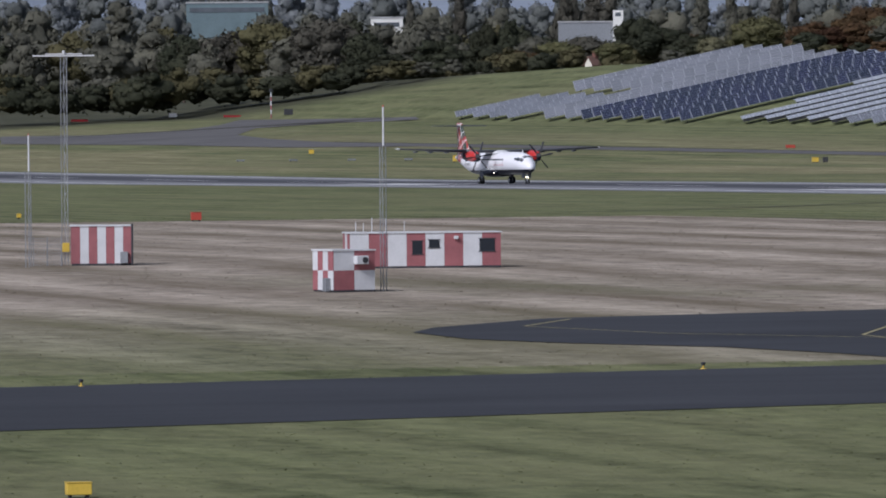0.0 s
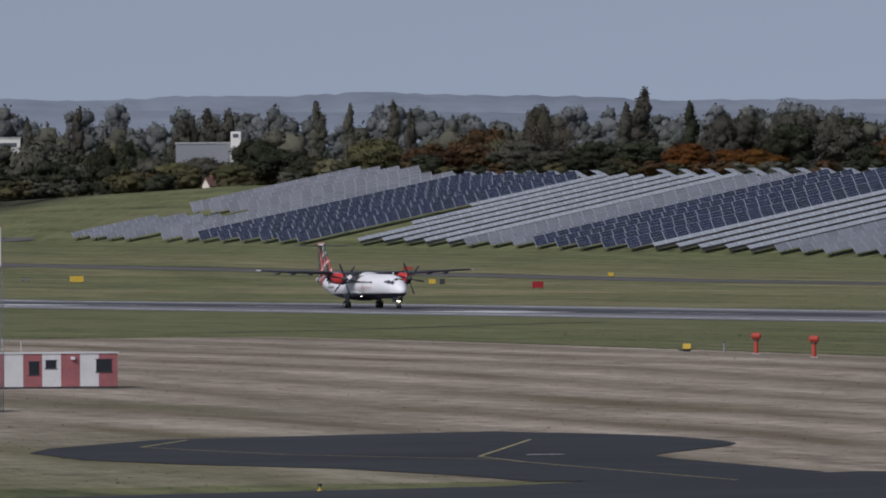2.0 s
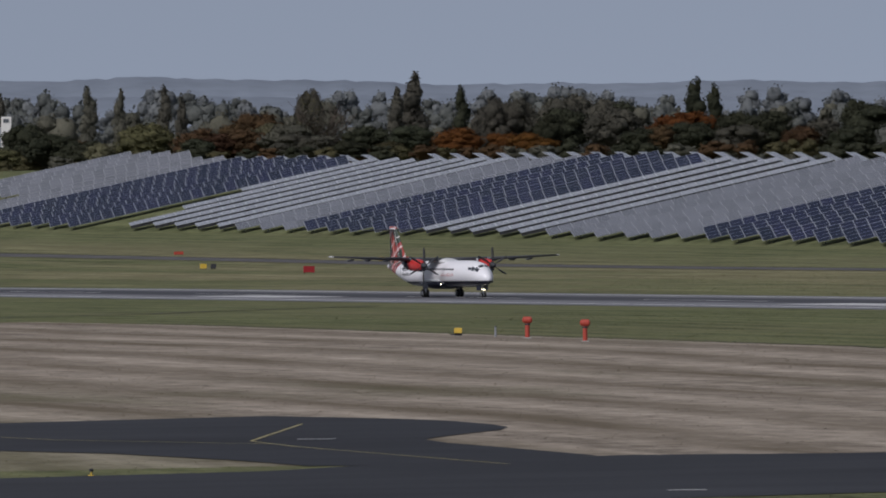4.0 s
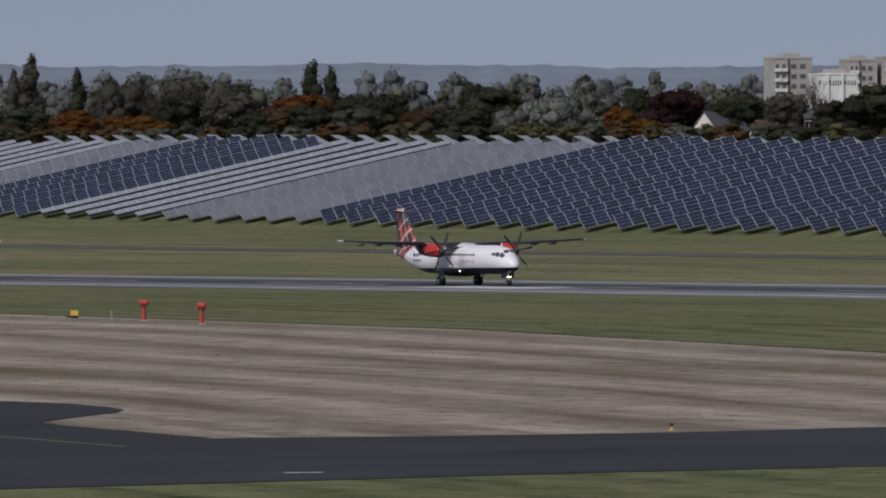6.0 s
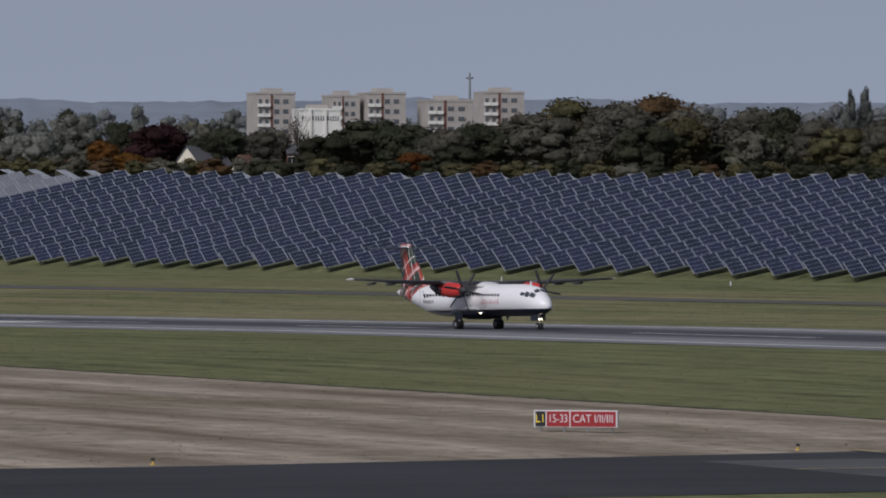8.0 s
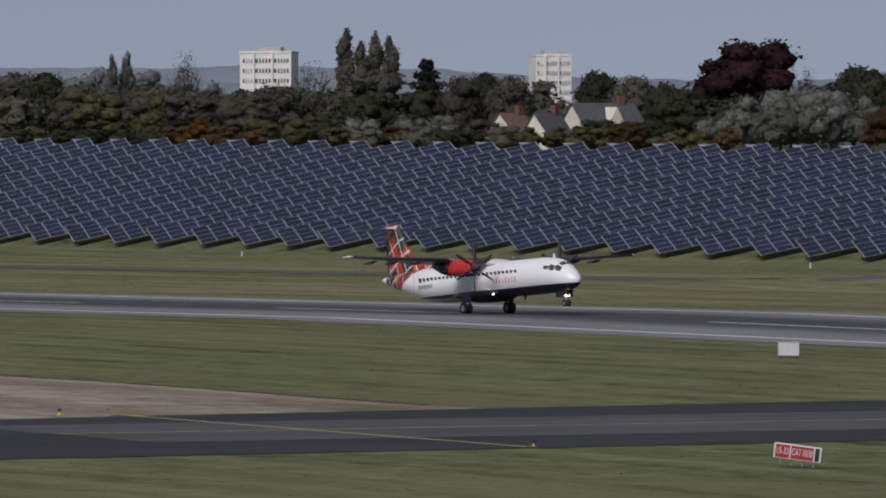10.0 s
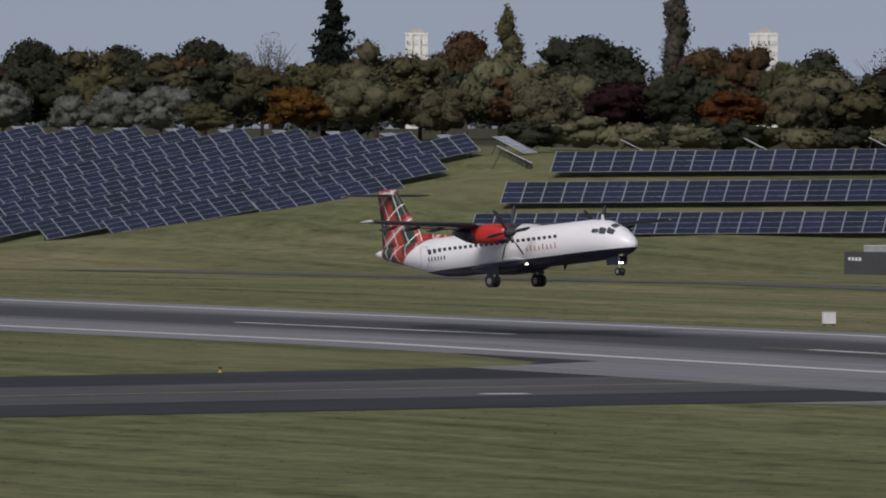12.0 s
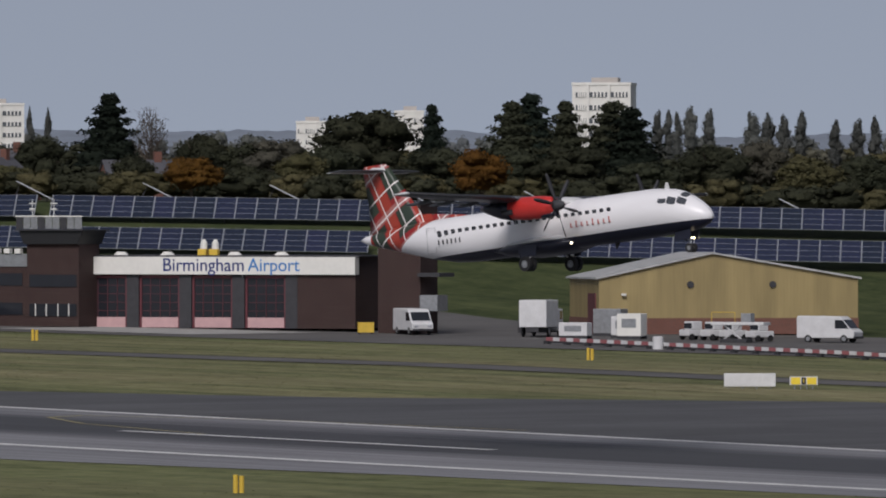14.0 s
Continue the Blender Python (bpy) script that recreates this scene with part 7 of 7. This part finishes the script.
def nose_pane(s0, s1, f0, f1, sy, n=4):
    bm = bmesh.new()
    for out in (1.004, 1.02):
        g = [[bm.verts.new(hull(s0 + (s1 - s0) * i / n, f0 + (f1 - f0) * j / n + (3.0 if i in (0, n) and j in (0,) else 0), sy, out)) for j in range(n + 1)] for i in range(n + 1)]
        for i in range(n):
            for j in range(n):
                bm.faces.new((g[i][j], g[i + 1][j], g[i + 1][j + 1], g[i][j + 1]))
    bmesh.ops.recalc_face_normals(bm, faces=bm.faces)
    return bm


# cabin windows and doors, both sides
for sy in (-1, 1):
    for i in range(25):
        s = 6.6 + i * 0.55
        z = 2.95
        w = soft_box(-0.125, 0.125, -0.02, 0.02, -0.18, 0.18, 0.06, 2)
        ob = part("cabin_window", w, M["cabin_glass"], body)
        yy = 1.43 * math.sqrt(max(0.0, 1 - ((z - 2.54) / 1.42) ** 2))
        ob.matrix_basis = pose(NOSE - s, sy * (yy + 0.003), z, sy * -17, 0, 0)
    for s, w, h in ((20.6, 0.70, 1.5),):
        rr = 1.43 if s < 18 else 1.2
        for x0, x1, z0, z1 in ((-w / 2, w / 2, 0.0, 0.016), (-w / 2, w / 2, h, h + 0.016), (-w / 2, -w / 2 + 0.016, 0, h), (w / 2 - 0.016, w / 2, 0, h)):
            ob = part("door_seam", boxes((x0, x1, -0.01, 0.01, z0 - h / 2, z1 - h / 2)), M["galv"], body)
            ob.matrix_basis = pose(NOSE - s, sy * (rr + 0.0), 2.62, 0, 0, 0)
    # cockpit panes lie on the curve of the nose
    for s0, s1, f0, f1 in ((2.50, 3.05, 21, 34), (1.90, 2.44, 20, 42), (1.30, 1.84, 27, 51), (1.40, 1.82, 58, 87)):
        ob = part("cockpit_window", nose_pane(s0, s1, f0, f1, sy), M["cabin_glass"], body, "cockpit pane greyed with painted sky reflection")
    # plain bars in place of the painted name and registration
    for i in range(8):
        ob = part("name_bar", boxes((-0.045, 0.045, -0.008, 0.008, -0.17, 0.10 + 0.10 * (i % 3 == 0)), (-0.045, 0.12, -0.008, 0.008, -0.17, -0.11)), M["name_red"], body, "red painted lettering bar")
        ob.matrix_basis = pose(NOSE - 6.6 - i * 0.42, sy * 1.438, 2.42, 0, 0, 0)
    for i in range(6):
        ob = part("registration_bar", boxes((-0.05, 0.05, -0.008, 0.008, -0.14, 0.14)), M["dark"], body, "dark registration bar")
        ob.matrix_basis = pose(NOSE - 18.2 - i * 0.33, sy * 1.425, 2.45, 0, 0, 0)
# wings
for sy, nm in ((-1, "right"), (1, "left")):
    inner = loft([wing_ring(0.0, 10.75, 2.62, 4.02, 0.16), wing_ring(sy * 4.6, 10.75, 2.62, 4.08, 0.16)])
    w = part("wing", inner, M["wing"], plane, "dark grey high wing")
    part("outer_panel", loft([wing_ring(sy * 4.6, 10.75, 2.62, 4.08, 0.16), wing_ring(sy * 9.2, 11.0, 2.0, 4.24, 0.15), wing_ring(sy * 13.3, 11.25, 1.35, 4.42, 0.13), wing_ring(sy * 13.52, 11.5, 0.9, 4.44, 0.10)]), M["wing"], w)
    part("leading_edge", loft([[(NOSE - a, sy * y, z + 0.012), (NOSE - a + 0.03, sy * y, z), (NOSE - a, sy * y, z - 0.04), (NOSE - a - 0.18, sy * y, z + 0.11)] for a, y, z in ((10.75, 5.0, 4.10), (11.25, 13.2, 4.42))]), M["dark"], w)
    part("wing_tip", loft([wing_ring(sy * 13.3, 11.22, 1.42, 4.42, 0.15), wing_ring(sy * 13.56, 11.5, 0.95, 4.45, 0.10)]), M["white"], w, "white wing tip")
    part("flap", loft([wing_ring(sy * 1.6, 13.15, 0.75, 3.86, 0.12), wing_ring(sy * 9.2, 12.8, 0.55, 4.12, 0.12)]), M["galv"], w, "pale flap set down a little")
    for y in (2.6, 6.4, 8.6, 10.6):
        part("flap_track", loft([ring(12.0, 0, 0.03, 0.03, 10), ring(12.6, -0.08, 0.12, 0.09, 10), ring(13.6, -0.12, 0.10, 0.07, 10), ring(14.1, -0.1, 0.02, 0.02, 10)]), M["wing"], w).location = (0, sy * y, 3.92 + 0.02 * y)
    nac = part("nacelle", loft([ring(8.35, 3.42, 0.42, 0.36, 20), ring(8.6, 3.42, 0.56, 0.46, 20), ring(9.4, 3.44, 0.66, 0.54, 20), ring(10.6, 3.48, 0.68, 0.56, 20), ring(12.0, 3.58, 0.58, 0.50, 20), ring(13.2, 3.72, 0.36, 0.34, 20), ring(14.0, 3.82, 0.10, 0.10, 20)]), M["nacelle"], plane, "red engine cowling")
    nac.location = (0, sy * 4.05, 0)
    part("intake", loft([ring(8.3, 2.98, 0.16, 0.26, 14), ring(9.0, 2.95, 0.22, 0.32, 14), ring(10.2, 3.05, 0.12, 0.26, 14)]), M["navy"], nac, "dark chin intake")
    part("cowling_rear", loft([ring(11.6, 3.52, 0.66, 0.56, 18), ring(12.6, 3.62, 0.54, 0.48, 18), ring(13.6, 3.74, 0.26, 0.28, 18), ring(14.05, 3.8, 0.1, 0.1, 18)]), M["navy"], nac, "navy rear cowling")
    part("exhaust", rods(((NOSE - 11.2, sy * 0.5, 3.35), (NOSE - 11.9, sy * 0.62, 3.3), 0.16, 0.18, 12)), M["dark"], nac)
# tail
def fin_ring(z, s_le, chord, t):
    pts = []
    for i in range(8):
        f = i / 7
        pts.append((NOSE - s_le - f * chord, t * chord * 2.2 * math.sqrt(f) * (1 - f) + 0.004, z))
    return pts + [(x, -y, z_) for x, y, z_ in pts[-2:0:-1]]


fin = part("tail_fin", loft([fin_ring(3.25, 21.3, 5.2, 0.055), fin_ring(4.0, 21.9, 4.5, 0.06), fin_ring(5.4, 23.0, 3.4, 0.07), fin_ring(6.9, 24.15, 2.45, 0.08), fin_ring(7.45, 24.5, 2.2, 0.08), fin_ring(7.65, 24.8, 1.7, 0.05)]), M["tartan"], plane, "tartan painted tail fin")
part("dorsal_fillet", loft([fin_ring(3.6, 17.6, 5.5, 0.012), fin_ring(3.98, 18.6, 4.5, 0.012), fin_ring(4.35, 21.6, 1.4, 0.03)]), M["tartan"], fin)
part("fin_cap", loft([ring(24.55, 7.28, 0.05, 0.05, 14), ring(24.9, 7.3, 0.24, 0.2, 14), ring(25.8, 7.32, 0.24, 0.2, 14), ring(26.7, 7.3, 0.05, 0.04, 14)]), M["white"], fin)
for sy in (-1, 1):
    tp = part("tailplane", loft([wing_ring(0, 24.75, 1.65, 7.25, 0.10), wing_ring(sy * 3.45, 25.2, 0.98, 7.27, 0.10), wing_ring(sy * 3.65, 25.4, 0.7, 7.27, 0.07)]), M["wing"], plane, "grey tailplane on top of the fin")
    part("elevator", boxes((NOSE - 26.5, NOSE - 26.0, min(0.3 * sy, 3.4 * sy), max(0.3 * sy, 3.4 * sy), 7.24, 7.28)), M["white"], tp)
# aerials
part("blade_aerial", prism(((NOSE - 3.4, 3.85), (NOSE - 3.05, 3.85), (NOSE - 3.15, 4.22), (NOSE - 3.3, 4.22)), -0.03, 0.03), M["white"], plane)
part("blade_aerial", prism(((NOSE - 7.4, 0.75), (NOSE - 7.0, 1.2), (NOSE - 7.5, 1.2)), -0.02, 0.02), M["dark"], plane)
# landing gear
WHEELS = []


def wheel(name, parent, x, y, r, w):
    ob = part(name, rods(((0, -w / 2, 0), (0, w / 2, 0), r, r, 22)), M["rubber"], parent, "black tyre")
    ob.location = (x, y, r)
    part("rim", rods(((0, -w / 2 - 0.012, 0), (0, w / 2 + 0.012, 0), r * 0.52, r * 0.52, 14), ((0.1, -w / 2 - 0.02, 0), (-0.1, -w / 2 - 0.02, 0), 0.04, 0.04, 6)), M["galv"], ob)
    WHEELS.append((ob, x, y, r))
    return ob


for sy in (-1, 1):
    leg = part("main_gear", rods(((0, sy * 2.05, 0.45), (0.1, sy * 1.75, 1.35), 0.10, 0.12, 10), ((-0.55, sy * 1.7, 1.25), (0, sy * 2.05, 0.5), 0.06, 0.06, 8)), M["chrome"], plane, "main landing gear leg")
    part("axle", rods(((0, sy * 1.7, 0.43), (0, sy * 2.4, 0.43), 0.07, 0.07, 8)), M["chrome"], leg)
    part("gear_door", prism(((-0.6, 0.85), (0.6, 0.85), (0.75, 1.5), (-0.75, 1.5)), sy * 2.02 - 0.02, sy * 2.02 + 0.02), M["navy"], leg)
    wheel("main_wheel", leg, 0.0, sy * 1.84, 0.43, 0.24)
    wheel("main_wheel", leg, 0.0, sy * 2.26, 0.43, 0.24)
leg = part("nose_gear", rods(((NOSE - 1.75, 0, 0.3), (NOSE - 1.85, 0, 1.5), 0.06, 0.08, 10), ((NOSE - 2.5, 0, 1.4), (NOSE - 1.8, 0, 0.6), 0.04, 0.04, 8)), M["chrome"], plane, "nose landing gear leg")
for sy in (-1, 1):
    wheel("nose_wheel", leg, NOSE - 1.75, sy * 0.17, 0.27, 0.15)
    part("gear_door", prism(((NOSE - 2.6, 0.75), (NOSE - 1.4, 0.75), (NOSE - 1.4, 1.4), (NOSE - 2.6, 1.4)), sy * 0.4 - 0.012, sy * 0.4 + 0.012), M["navy"], leg)
    part("taxi_lamp", rods(((NOSE - 1.68, sy * 0.13, 0.85), (NOSE - 1.60, sy * 0.13, 0.85), 0.045, 0.055, 12)), M["lamp"], leg, "lit taxi lamp")
    part("landing_lamp", rods(((NOSE - 9.65, sy * 1.45, 1.38), (NOSE - 9.55, sy * 1.45, 1.38), 0.045, 0.055, 12)), M["lamp"], plane, "lit landing lamp")
# propellers
PROPS = []


def blade(ang):
    rings = []
    for r, c, tw, t in ((0.25, 0.10, 60, 0.09), (0.5, 0.18, 52, 0.06), (0.9, 0.25, 40, 0.035), (1.4, 0.26, 30, 0.022), (1.8, 0.20, 24, 0.014), (1.96, 0.12, 22, 0.01)):
        a = radians(tw)
        sweep = -0.10 * (r / 1.96) ** 2
        pts = []
        for u, v in ((-0.5, 0), (0, 0.5), (0.5, 0), (0, -0.5)):
            cx = u * c + sweep
            pts.append(Vector((cx * math.sin(a) + v * t * math.cos(a), cx * math.cos(a) - v * t * math.sin(a), r)))
        rings.append(pts)
    m = Matrix.Rotation(ang, 4, "X")
    return loft([[tuple(m @ p) for p in rg] for rg in rings])


for sy in (-1, 1):
    hub = part("propeller", loft([[(-0.1 + a, rr * math.cos(k * math.pi / 8), rr * math.sin(k * math.pi / 8)) for k in range(16)] for a, rr in ((0.0, 0.34), (0.25, 0.33), (0.5, 0.25), (0.68, 0.12), (0.74, 0.02))]), M["dark"], plane, "six-bladed propeller with a dark spinner")
    hub.location = (NOSE - 8.25, sy * 4.05, 3.42)
    for k in range(6):
        part("blade", blade(k * math.pi / 3), M["dark"], hub)
    PROPS.append((hub, sy))


# ---------------------------------------------------------------- movement
# time, place along the runway, height over it, nose-up angle
RUN = [
    (0.0, -1092.5, 0.0, 0.0), (1.0, -1051.8, 0.0, 0.0), (2.0, -1009.8, 0.0, 0.0), (3.0, -966.5, 0.0, 0.0), (4.0, -921.6, 0.0, 0.0), (5.0, -875.0, 0.0, 0.0), (6.0, -824.6, 0.0, 0.0), (7.0, -772.6, 0.0, 0.1), (7.5, -745.7, 0.0, 0.3),
    (8.5, -689.5, 0.0, 1.0), (9.3, -642.5, 0.0, 1.9), (9.8, -612.7, 0.0, 3.0), (10.4, -577.0, 0.15, 4.0), (11.0, -541.2, 0.8, 4.4), (12.0, -480.6, 3.2, 4.7), (13.0, -418.3, 6.6, 5.4), (14.0, -356.4, 10.6, 6.0)]


def motions():
    rows = []
    for t, x, up, nose in RUN:
        slope = math.degrees(math.atan2(float(lie(x + 6, 412)) - float(lie(x - 6, 412)), 12.0)) if up < 0.1 and t < 9 else 0.0
        rows.append((t, pose(x, 412.1, float(lie(x, 412)) + 0.05 + up, 0, -(nose + slope), 0)))
    walk(plane, rows)
    for hub, sy in PROPS:
        walk(hub, [(i * 0.1, pose(NOSE - 8.25, sy * 4.05, 3.42, (37 + 80 * i) % 360, 0, 0)) for i in range(141)])
    for ob, x, y, r in WHEELS:
        walk(ob, [(i * 0.1, pose(x, y, r, 0, (75 * i) % 360, 0)) for i in range(141)])


motions()
